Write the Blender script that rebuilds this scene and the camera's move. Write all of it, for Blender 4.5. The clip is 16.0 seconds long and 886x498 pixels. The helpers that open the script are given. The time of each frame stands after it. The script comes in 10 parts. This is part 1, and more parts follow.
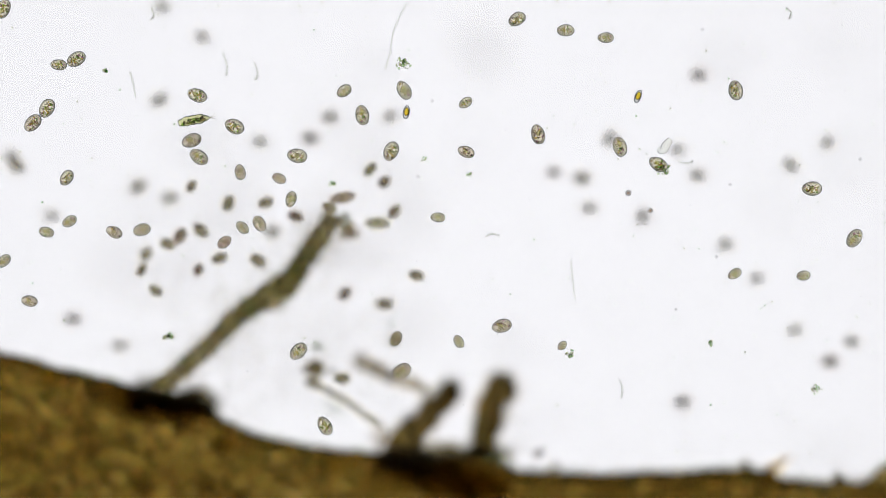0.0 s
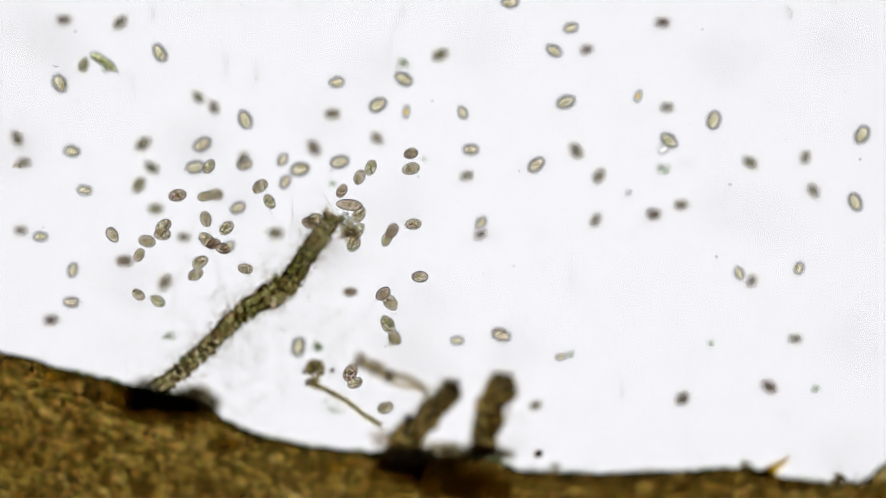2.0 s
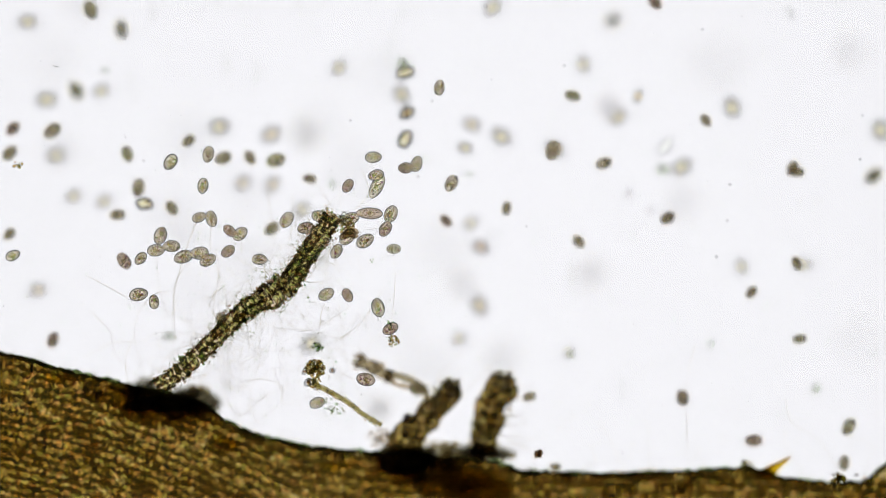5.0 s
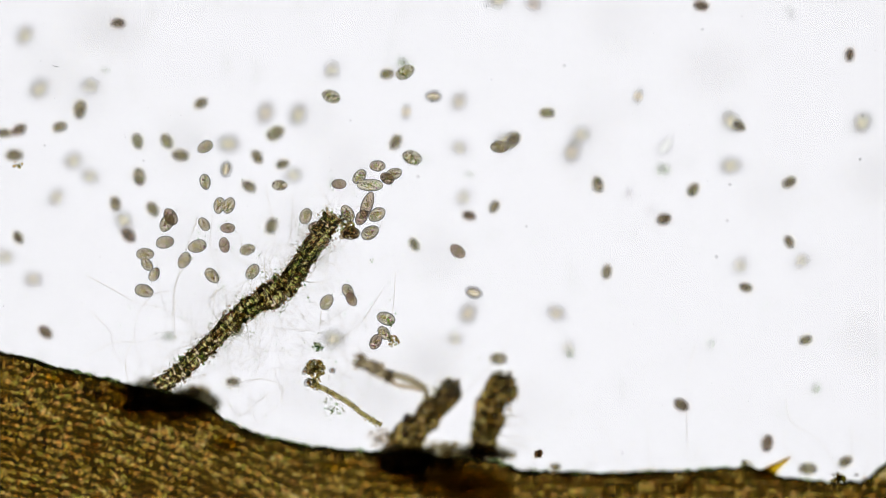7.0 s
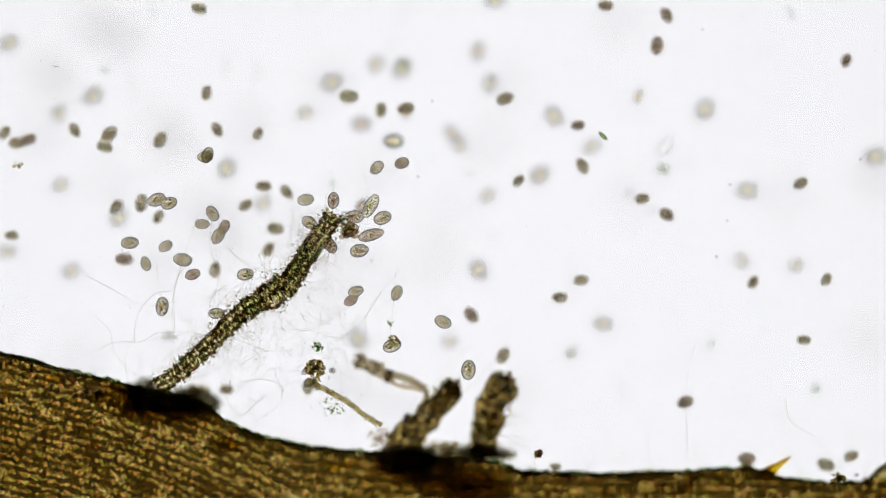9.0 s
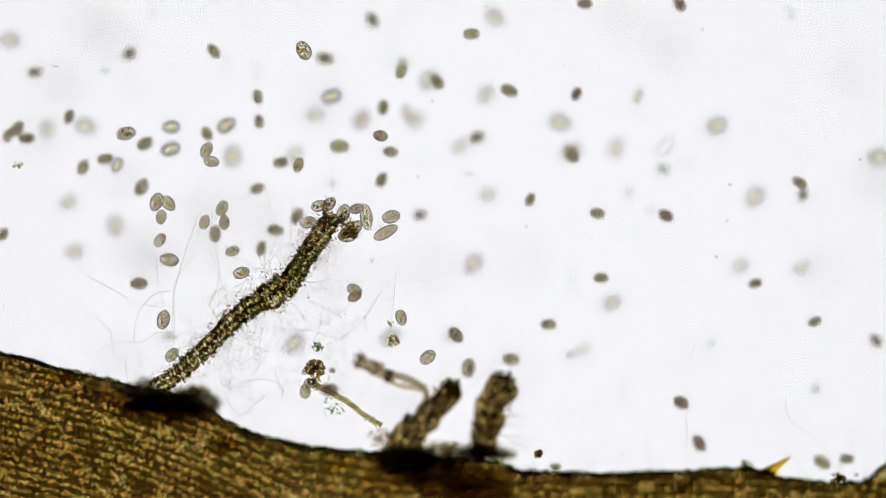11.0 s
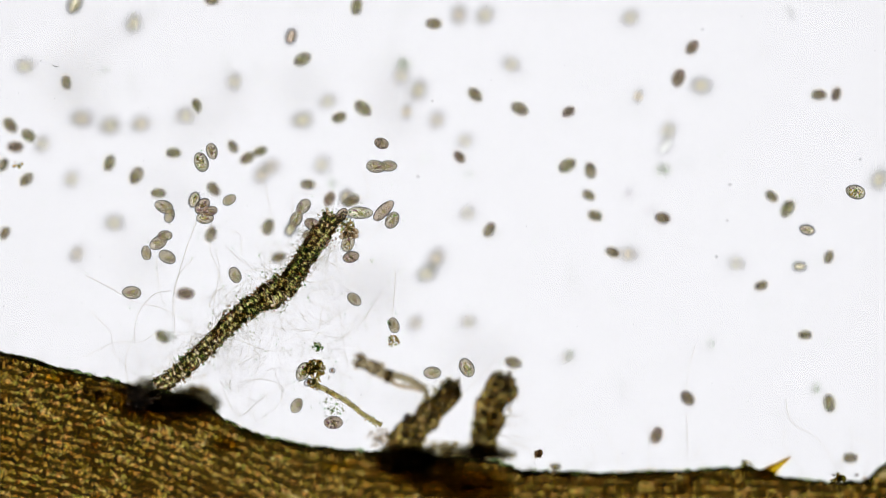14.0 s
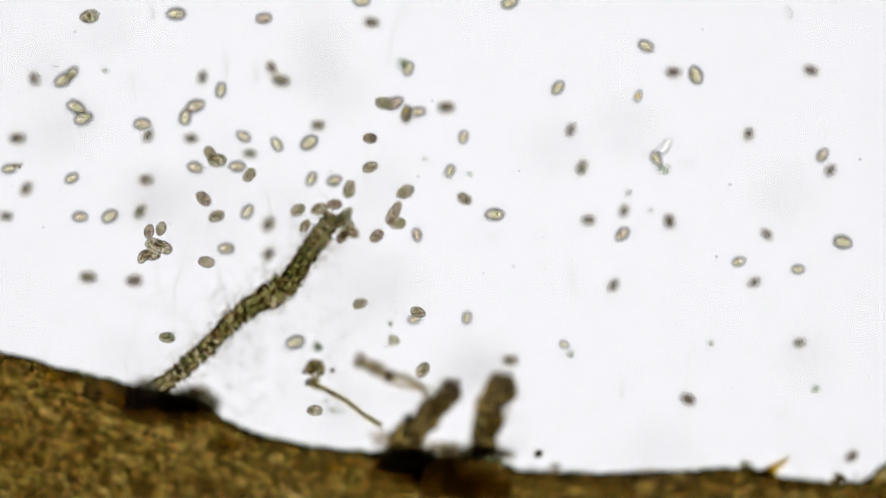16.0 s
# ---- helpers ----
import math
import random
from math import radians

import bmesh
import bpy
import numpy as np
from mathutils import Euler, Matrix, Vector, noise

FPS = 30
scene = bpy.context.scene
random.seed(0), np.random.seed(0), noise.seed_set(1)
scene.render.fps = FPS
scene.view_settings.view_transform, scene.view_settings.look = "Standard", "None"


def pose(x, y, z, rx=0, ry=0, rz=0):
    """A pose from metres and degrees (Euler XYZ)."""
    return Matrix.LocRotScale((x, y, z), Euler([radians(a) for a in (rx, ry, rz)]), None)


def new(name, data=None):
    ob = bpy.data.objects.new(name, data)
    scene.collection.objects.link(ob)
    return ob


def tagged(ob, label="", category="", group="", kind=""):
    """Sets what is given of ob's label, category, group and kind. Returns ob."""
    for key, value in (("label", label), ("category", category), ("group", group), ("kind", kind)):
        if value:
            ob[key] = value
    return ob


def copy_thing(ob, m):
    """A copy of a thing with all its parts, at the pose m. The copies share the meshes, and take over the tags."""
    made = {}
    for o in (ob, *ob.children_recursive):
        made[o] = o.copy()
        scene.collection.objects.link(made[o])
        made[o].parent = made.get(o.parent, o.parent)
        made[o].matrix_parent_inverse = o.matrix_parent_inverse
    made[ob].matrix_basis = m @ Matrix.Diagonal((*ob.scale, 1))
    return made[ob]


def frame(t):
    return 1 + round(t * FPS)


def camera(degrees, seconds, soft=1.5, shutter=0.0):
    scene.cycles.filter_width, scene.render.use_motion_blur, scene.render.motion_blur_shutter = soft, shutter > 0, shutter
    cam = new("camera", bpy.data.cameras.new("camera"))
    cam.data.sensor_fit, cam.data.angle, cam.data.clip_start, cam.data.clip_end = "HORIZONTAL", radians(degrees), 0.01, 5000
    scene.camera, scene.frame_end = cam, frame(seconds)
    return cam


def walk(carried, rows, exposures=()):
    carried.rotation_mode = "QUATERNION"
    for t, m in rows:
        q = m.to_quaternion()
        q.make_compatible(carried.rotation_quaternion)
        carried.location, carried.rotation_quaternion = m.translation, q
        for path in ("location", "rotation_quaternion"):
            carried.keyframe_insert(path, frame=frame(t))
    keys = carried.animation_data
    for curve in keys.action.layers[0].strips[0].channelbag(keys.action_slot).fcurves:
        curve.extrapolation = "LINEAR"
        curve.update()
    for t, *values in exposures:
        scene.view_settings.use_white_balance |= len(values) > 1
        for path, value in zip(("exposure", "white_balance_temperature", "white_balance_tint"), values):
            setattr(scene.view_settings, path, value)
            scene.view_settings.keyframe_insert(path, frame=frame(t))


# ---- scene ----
# A drop of water under a microscope, built a thousand times its real size: 1 m here is 1 mm on the slide.
# u runs to the right and v down across the field of view, both in millimetres of this model.
FAR = 150.0
DEEP = 1.55  # the drop's depth to its stated heights
cam = camera(0.59893, 16.0, soft=0.7)
cam.data.dof.use_dof = True
cam.data.dof.focus_distance = FAR
cam.data.dof.aperture_fstop = 0.164
cam.data.dof.aperture_blades = 0
# The focus knob lifts and lowers the tube, so the sharp plane goes through the drop.
FOCUS = [(0, 0.100), (0.5, 0.089), (1, 0.074), (1.5, 0.056), (2, 0.036), (2.5, 0.019), (3, 0.007), (3.5, 0.000), (4, -0.003), (6.5, -0.004), (8, -0.007), (9, -0.011), (11.5, -0.008), (12, -0.017), (12.5, -0.033), (13, -0.036), (13.5, -0.026), (14, -0.011), (14.5, 0.000), (15, 0.011), (15.5, 0.023), (16, 0.035)]
walk(cam, [(t, pose(0, 0, FAR - z * DEEP)) for t, z in FOCUS])

# ---- light: the lamp field of the microscope under the slide ----
world = bpy.data.worlds.new("room")
scene.world = world
world.use_nodes = True
world.node_tree.nodes["Background"].inputs[0].default_value = (0.8, 0.85, 1.0, 1)
world.node_tree.nodes["Background"].inputs[1].default_value = 0.08
scene.cycles.max_bounces = 96
scene.cycles.transmission_bounces = 96
scene.cycles.transparent_max_bounces = 160


def place(u, v, z=0.0):
    """Slide position in metres; z is the depth under the middle of the drop."""
    return Vector(((u - 784) / 1000, (441 - v) / 1000, -z * DEEP))


# ---- materials ----
def graph(name):
    m = bpy.data.materials.new(name)
    m.use_nodes = True
    m.node_tree.nodes.clear()
    out = m.node_tree.nodes.new("ShaderNodeOutputMaterial")
    return m, m.node_tree, out


def ramp(nt, fac, stops):
    r = nt.nodes.new("ShaderNodeValToRGB")
    r.color_ramp.elements[0].position, r.color_ramp.elements[0].color = stops[0][0], (*stops[0][1], 1)
    r.color_ramp.elements[1].position, r.color_ramp.elements[1].color = stops[-1][0], (*stops[-1][1], 1)
    for p, c in stops[1:-1]:
        r.color_ramp.elements.new(p).color = (*c, 1)
    nt.links.new(fac, r.inputs[0])
    return r.outputs[0]


def grain(nt, scale, detail=3.0, still=False):
    """Noise over the object, or, for what never moves, over the place."""
    n = nt.nodes.new("ShaderNodeTexNoise")
    n.inputs["Scale"].default_value, n.inputs["Detail"].default_value = scale, detail
    c = nt.nodes.new("ShaderNodeNewGeometry").outputs["Position"] if still else nt.nodes.new("ShaderNodeTexCoord").outputs["Object"]
    nt.links.new(c, n.inputs["Vector"])
    return n.outputs["Fac"]


def lamp_material():
    """A lamp field, brightest in the middle."""
    m, nt, out = graph("lamp_field")
    e = nt.nodes.new("ShaderNodeEmission")
    c = nt.nodes.new("ShaderNodeTexCoord")
    g = nt.nodes.new("ShaderNodeTexGradient")
    g.gradient_type = "SPHERICAL"
    k = nt.nodes.new("ShaderNodeMapping")
    k.inputs["Scale"].default_value = (1 / 8.1, 1 / 8.1, 1 / 8.1)
    nt.links.new(c.outputs["Object"], k.inputs[0])
    nt.links.new(k.outputs[0], g.inputs[0])
    nt.links.new(ramp(nt, g.outputs[0], [(g, (b, b * 0.998, b * 1.037)) for g, b in ((0.0, 0.175), (0.22, 0.38), (0.45, 0.76), (0.67, 1.41), (1.0, 2.23))]), e.inputs[0])
    nt.links.new(e.outputs[0], out.inputs[0])
    return m


BEND = 0.40  # the bodies lie in water, which takes off half of their bending


def clear(name, ior, stops, scale=0.0, rough=0.0, still=False, lumps=0.0, depth=0.0):
    """A clear, tinted body: light bends at its skin and takes its colour. lumps, depth: fine relief of the skin."""
    m, nt, out = graph(name)
    b = nt.nodes.new("ShaderNodeBsdfRefraction")
    b.inputs["IOR"].default_value, b.inputs["Roughness"].default_value = 1 + (ior - 1) * BEND, rough
    if scale:
        fac = grain(nt, scale, 3.0, still)
    else:
        fac = nt.nodes.new("ShaderNodeNewGeometry").outputs["Random Per Island"]
    nt.links.new(ramp(nt, fac, stops), b.inputs["Color"])
    if lumps:
        c = nt.nodes.new("ShaderNodeNewGeometry")
        n = nt.nodes.new("ShaderNodeTexNoise")
        n.inputs["Scale"].default_value, n.inputs["Detail"].default_value = lumps, 1.5
        nt.links.new(c.outputs["Position"], n.inputs["Vector"])
        k = nt.nodes.new("ShaderNodeBump")
        k.inputs["Strength"].default_value, k.inputs["Distance"].default_value = 1.0, depth
        nt.links.new(n.outputs["Fac"], k.inputs["Height"])
        nt.links.new(k.outputs[0], b.inputs["Normal"])
    nt.links.new(b.outputs[0], out.inputs[0])
    return m


def stain(name, stops, scale, solid=0.0, dark=(0.05, 0.035, 0.015)):
    """A stained, see-through film or mass, partly solid."""
    m, nt, out = graph(name)
    t = nt.nodes.new("ShaderNodeBsdfTransparent")
    nt.links.new(ramp(nt, grain(nt, scale, 4.0), stops), t.inputs[0])
    d = nt.nodes.new("ShaderNodeBsdfPrincipled")
    d.inputs["Base Color"].default_value = (*dark, 1)
    d.inputs["Roughness"].default_value = 0.7
    mix = nt.nodes.new("ShaderNodeMixShader")
    mix.inputs[0].default_value = solid
    nt.links.new(t.outputs[0], mix.inputs[1])
    nt.links.new(d.outputs[0], mix.inputs[2])
    nt.links.new(mix.outputs[0], out.inputs[0])
    return m


def speckled(name, ior, scale, stops, patch=0.72, still=True):
    """Tissue of pale filled specks in a dark brown web, in patches; still: over the place, else over the object."""
    m, nt, out = graph(name)
    b = nt.nodes.new("ShaderNodeBsdfRefraction")
    b.inputs["IOR"].default_value, b.inputs["Roughness"].default_value = 1 + (ior - 1) * BEND, 0.0
    v = nt.nodes.new("ShaderNodeTexVoronoi")
    v.inputs["Scale"].default_value = scale
    c = nt.nodes.new("ShaderNodeNewGeometry").outputs["Position"] if still else nt.nodes.new("ShaderNodeTexCoord").outputs["Object"]
    n = nt.nodes.new("ShaderNodeTexNoise")
    n.inputs["Scale"].default_value, n.inputs["Detail"].default_value = scale * 0.9, 2.0
    nt.links.new(c, n.inputs["Vector"])
    shift = nt.nodes.new("ShaderNodeVectorMath")
    shift.operation = "MULTIPLY_ADD"
    shift.inputs[1].default_value = (1.2 / scale,) * 3
    nt.links.new(n.outputs["Color"], shift.inputs[0])
    nt.links.new(c, shift.inputs[2])
    nt.links.new(shift.outputs[0], v.inputs["Vector"])
    specks = ramp(nt, v.outputs["Distance"], stops)
    patches = ramp(nt, grain(nt, 24, 4.0, still), [(0.33, (patch + 0.06, patch, patch * 0.75)), (0.5, (0.95, 0.92, 0.80)), (0.66, (1.0, 0.97, 0.87))])
    hue = ramp(nt, v.outputs["Color"], [(0.0, (0.87, 1.0, 0.82)), (0.4, (1.0, 0.98, 0.92)), (0.7, (1.0, 0.89, 0.86)), (1.0, (1.0, 0.92, 0.58))])
    last = specks
    for tint in (patches, hue):
        k = nt.nodes.new("ShaderNodeMix")
        k.data_type, k.blend_type = "RGBA", "MULTIPLY"
        k.inputs[0].default_value = 1.0
        nt.links.new(last, k.inputs[6])
        nt.links.new(tint, k.inputs[7])
        last = k.outputs[2]
    nt.links.new(last, b.inputs["Color"])
    nt.links.new(b.outputs[0], out.inputs[0])
    return m


GOLD = [(0.28, (0.58, 0.47, 0.24)), (0.37, (0.88, 0.78, 0.50)), (0.44, (0.72, 0.79, 0.46)), (0.50, (0.98, 0.92, 0.78)), (0.56, (0.96, 0.79, 0.70)), (0.63, (0.92, 0.80, 0.40)), (0.72, (0.62, 0.59, 0.37))]
LAMP = lamp_material()
SKIN = clear("cell_skin", 1.12, [(0.0, (0.995, 0.99, 0.98)), (1.0, (0.98, 0.975, 0.96))], scale=60)
PLASM = clear("cytoplasm", 0.972, [(0.3, (1.0, 0.99, 0.90)), (0.7, (0.985, 0.96, 0.865))], scale=200, lumps=230, depth=0.0025)
PLASMS = [PLASM,
          clear("cytoplasm_fed", 0.972, [(0.3, (0.99, 0.965, 0.875)), (0.7, (0.97, 0.922, 0.842))], scale=200, lumps=230, depth=0.003),
          clear("cytoplasm_brown", 0.975, [(0.3, (0.94, 0.88, 0.80)), (0.7, (0.88, 0.80, 0.73))], scale=200, lumps=230, depth=0.004)]
GUTS = clear("cell_contents", 1.035, [(0.0, (0.70, 0.76, 0.44)), (0.3, (0.88, 0.88, 0.62)), (0.55, (0.80, 0.64, 0.52)), (0.8, (0.92, 0.92, 0.72)), (1.0, (0.62, 0.58, 0.40))])
NUCLEUS = clear("cell_nucleus", 1.03, [(0.0, (0.92, 0.94, 0.80)), (1.0, (0.88, 0.88, 0.72))], scale=80)
TISSUE = speckled("plant_tissue", 1.025, 265, [(0.12, (1.0, 0.98, 0.94)), (0.28, (0.96, 0.86, 0.63)), (0.42, (0.60, 0.51, 0.30)), (0.58, (0.27, 0.23, 0.12))], 0.66)
BASE = clear("tissue_base", 1.025, [(0.35, (0.85, 0.81, 0.57)), (0.5, (0.92, 0.90, 0.70)), (0.65, (0.96, 0.91, 0.73))], scale=20)
PLANT = clear("plant_cell_wall", 1.02, GOLD, scale=70, still=True)
CORE = clear("filament_core", 1.04, [(0.32, (0.82, 0.78, 0.62)), (0.5, (0.94, 0.87, 0.74)), (0.68, (0.92, 0.83, 0.73))], scale=110)
COAT = clear("filament_coat", 1.13, [(0.36, (0.56, 0.76, 0.48)), (0.46, (0.84, 0.90, 0.70)), (0.54, (0.99, 0.92, 0.83)), (0.64, (0.97, 0.84, 0.76))], scale=38, still=True)
WEB = stain("filament_web", [(0.3, (0.40, 0.34, 0.20)), (0.7, (0.74, 0.64, 0.44))], 160)
BARREL = clear("filament_barrel", 1.10, [(0.0, (0.98, 0.88, 0.64)), (0.35, (1.0, 0.97, 0.88)), (0.7, (0.90, 0.95, 0.76)), (1.0, (1.0, 0.91, 0.84))])
GLEAM = clear("golden_grain", 1.19, [(0.0, (0.95, 0.87, 0.60)), (0.5, (1.0, 0.96, 0.80)), (1.0, (0.96, 0.88, 0.68))])
PEBBLE = clear("filament_grain", 1.09, [(0.0, (0.66, 0.82, 0.54)), (0.3, (0.99, 0.92, 0.72)), (0.55, (0.98, 0.82, 0.66)), (0.75, (0.98, 0.86, 0.84)), (1.0, (0.72, 0.84, 0.60))])
CRUMB = stain("dark_crumb", [(0.3, (0.70, 0.65, 0.52)), (0.7, (0.88, 0.84, 0.70))], 60, 0.02, (0.03, 0.022, 0.01))
CRUST = stain("dark_crust", [(0.3, (0.50, 0.44, 0.30)), (0.55, (0.64, 0.57, 0.40)), (0.8, (0.80, 0.72, 0.50))], 60, 0.03, (0.03, 0.022, 0.01))
SOOT = clear("stub_grain", 1.06, [(0.0, (0.70, 0.72, 0.56)), (0.4, (0.94, 0.88, 0.66)), (0.7, (0.66, 0.66, 0.52)), (1.0, (0.86, 0.74, 0.56))])
HAIR = clear("hair", 1.065, [(0.0, (0.90, 0.88, 0.82)), (1.0, (0.99, 0.98, 0.95))])
GREEN = clear("green_debris", 1.07, [(0.0, (0.60, 0.80, 0.55)), (0.5, (0.90, 0.94, 0.80)), (1.0, (0.74, 0.74, 0.56))])
BROWN = clear("brown_debris", 1.07, [(0.0, (0.78, 0.68, 0.44)), (0.35, (0.95, 0.88, 0.66)), (0.7, (0.74, 0.78, 0.52)), (1.0, (0.92, 0.76, 0.54))])
FILM = clear("clear_film", 1.03, [(0.0, (0.97, 0.97, 0.94)), (1.0, (0.95, 0.96, 0.95))], scale=30)
MURK = clear("murky_lump", 1.04, [(0.0, (0.74, 0.66, 0.54)), (1.0, (0.90, 0.84, 0.74))])
YELLOW = clear("yellow_alga", 1.05, [(0.0, (0.95, 0.86, 0.32)), (1.0, (0.92, 0.76, 0.20))], scale=120)
STARCH = clear("starch", 1.22, [(0.0, (0.80, 0.66, 0.30)), (0.2, (1.0, 0.97, 0.90)), (0.4, (0.78, 0.82, 0.50)), (0.6, (1.0, 0.90, 0.88)), (0.75, (0.90, 0.68, 0.28)), (0.88, (0.70, 0.78, 0.48)), (1.0, (0.86, 0.60, 0.40))])
THORN = clear("thorn", 1.06, [(0.3, (0.92, 0.80, 0.22)), (0.7, (0.80, 0.62, 0.10))], scale=60)
DARK = speckled("stub_core", 1.05, 100, [(0.10, (1.0, 0.92, 0.64)), (0.26, (0.86, 0.77, 0.54)), (0.42, (0.60, 0.55, 0.40)), (0.6, (0.38, 0.35, 0.26))])
BARK = clear("branch_skin", 1.03, [(0.3, (0.56, 0.51, 0.38)), (0.7, (0.72, 0.67, 0.53))], scale=60, lumps=90, depth=0.0012)
STALK = clear("stalk", 1.09, [(0.3, (0.96, 0.91, 0.76)), (0.7, (0.88, 0.80, 0.60))], scale=60)
ROTIFER = clear("rotifer_skin", 1.10, [(0.0, (0.94, 0.95, 0.84)), (1.0, (0.86, 0.88, 0.70))], scale=90)
WALL = stain("row_wall", [(0.3, (0.30, 0.26, 0.15)), (0.7, (0.60, 0.53, 0.33))], 120, 0.02)
RIM = clear("edge_cell", 1.05, [(0.3, (0.46, 0.62, 0.40)), (0.42, (0.90, 0.90, 0.74)), (0.55, (0.46, 0.58, 0.38)), (0.7, (0.86, 0.78, 0.56))], scale=60, still=True)
MASS = stain("crust_mass", [(0.3, (0.69, 0.68, 0.64)), (0.6, (0.73, 0.72, 0.67)), (0.8, (0.80, 0.78, 0.72))], 45, 0.01, (0.03, 0.025, 0.014))
OLIVE = stain("olive_mass", [(0.3, (0.87, 0.84, 0.75)), (0.7, (0.95, 0.93, 0.86))], 45)
OCHRE = stain("ochre_stain", [(0.3, (0.86, 0.76, 0.36)), (0.7, (1.0, 0.93, 0.50))], 50)
DUST = stain("dust", [(0.0, (0.02, 0.02, 0.02)), (1.0, (0.10, 0.10, 0.10))], 90, 0.3)


# ---- shapes ----
UNIT = {}


def unit(seg, rings):
    """Points and faces of a unit ball whose poles lie on its long axis."""
    if (seg, rings) not in UNIT:
        pts = [(-1.0, 0.0, 0.0)]
        for r in range(1, rings):
            w = math.pi * r / rings
            pts += [(-math.cos(w), math.sin(w) * math.cos(2 * math.pi * k / seg), math.sin(w) * math.sin(2 * math.pi * k / seg)) for k in range(seg)]
        pts.append((1.0, 0.0, 0.0))
        last = len(pts) - 1
        faces = [(0, 1 + (k + 1) % seg, 1 + k) for k in range(seg)]
        for r in range(rings - 2):
            a, b = 1 + r * seg, 1 + (r + 1) * seg
            faces += [(a + k, a + (k + 1) % seg, b + (k + 1) % seg, b + k) for k in range(seg)]
        a = 1 + (rings - 2) * seg
        faces += [(a + k, a + (k + 1) % seg, last) for k in range(seg)]
        UNIT[seg, rings] = (np.array(pts), faces)
    return UNIT[seg, rings]


class Heap:
    """Gathers the faces of one mesh."""

    def __init__(self):
        self.pts, self.faces = [], []

    def add(self, pts, faces):
        n = len(self.pts)
        self.pts += [tuple(p) for p in pts]
        self.faces += [tuple(i + n for i in f) for f in faces]

    def ball(self, centre, radii, spin=0.0, seg=16, rings=10, rough=0.0, egg=0.0, square=1.0):
        pts, faces = unit(seg, rings)
        p = np.sign(pts) * np.abs(pts) ** square
        p[:, 1:] *= 1 + egg * p[:, :1]
        if rough:
            o = Vector(centre) * 40
            p = p * np.array([[1 + rough * noise.noise(Vector(q) * 2.1 + o) + 0.5 * rough * noise.noise(Vector(q) * 5.3 + o)] for q in p])
        p = p * np.array(radii)
        c, s = math.cos(spin), math.sin(spin)
        p = np.stack((p[:, 0] * c - p[:, 1] * s, p[:, 0] * s + p[:, 1] * c, p[:, 2]), 1) + np.array(centre)
        self.add(p, faces)

    def tube(self, line, radii, sides=8, rough=0.0, freq=20.0, flat=1.0):
        """A tapered tube along a line of points, with closed ends."""
        line = [Vector(p) for p in line]
        pts, faces = [], []
        for i, p in enumerate(line):
            d = (line[min(i + 1, len(line) - 1)] - line[max(i - 1, 0)]).normalized()
            a = d.cross(Vector((0, 0, 1)))
            a = a.normalized() if a.length > 1e-6 else Vector((1, 0, 0))
            b = a.cross(d)
            r = radii[i] if hasattr(radii, "__len__") else radii
            for k in range(sides):
                w = 2 * math.pi * k / sides
                q = p + (a * math.cos(w) + b * math.sin(w) * flat) * r
                if rough:
                    q += (q - p) * rough * noise.noise(q * freq)
                pts.append(q)
        for i in range(len(line) - 1):
            a, b = i * sides, (i + 1) * sides
            faces += [(a + k, b + k, b + (k + 1) % sides, a + (k + 1) % sides) for k in range(sides)]
        faces.append(tuple(range(sides)))
        faces.append(tuple(range(len(pts) - 1, len(pts) - 1 - sides, -1)))
        self.add(pts, faces)


def part(name, heap, material, parent=None, label=""):
    """One mesh object, under a thing or by itself."""
    me = bpy.data.meshes.new(name)
    me.from_pydata(heap.pts, [], heap.faces)
    me.materials.append(material)
    me.polygons.foreach_set("use_smooth", [True] * len(me.polygons))
    bm = bmesh.new()
    bm.from_mesh(me)
    bmesh.ops.recalc_face_normals(bm, faces=bm.faces[:])
    bm.to_mesh(me)
    bm.free()
    ob = new(name, me)
    ob.parent = parent
    if label:
        ob["label"] = label
    return ob


def smooth_line(pts, n):
    """n points along a soft curve through pts."""
    pts = [Vector(p) for p in pts]
    out = []
    for i in range(n):
        s = i / (n - 1) * (len(pts) - 1)
        k = min(int(s), len(pts) - 2)
        f = s - k
        p0, p1, p2, p3 = pts[max(k - 1, 0)], pts[k], pts[k + 1], pts[min(k + 2, len(pts) - 1)]
        out.append(0.5 * ((2 * p1) + (p2 - p0) * f + (2 * p0 - 5 * p1 + 4 * p2 - p3) * f * f + (3 * p1 - p0 - 3 * p2 + p3) * f ** 3))
    return out


# ---- the lamp field ----
def lamp_field():
    heap = Heap()
    n = 96
    ring = [(8.1 * math.cos(2 * math.pi * k / n), 8.1 * math.sin(2 * math.pi * k / n)) for k in range(n)]
    pts = [(x, y, 0.0) for x, y in ring] + [(x, y, -0.05) for x, y in ring]
    heap.add(pts, [tuple(range(n)), tuple(range(2 * n - 1, n - 1, -1))] + [(k, n + k, n + (k + 1) % n, (k + 1) % n) for k in range(n)])
    ob = part("lamp_field", heap, LAMP)
    for p in ob.data.polygons:
        p.use_smooth = False
    ob.location = (0, 0, -90)
    return tagged(ob, "round evenly glowing white lamp field of the microscope", "lamp", kind="structure")


lamp_field()

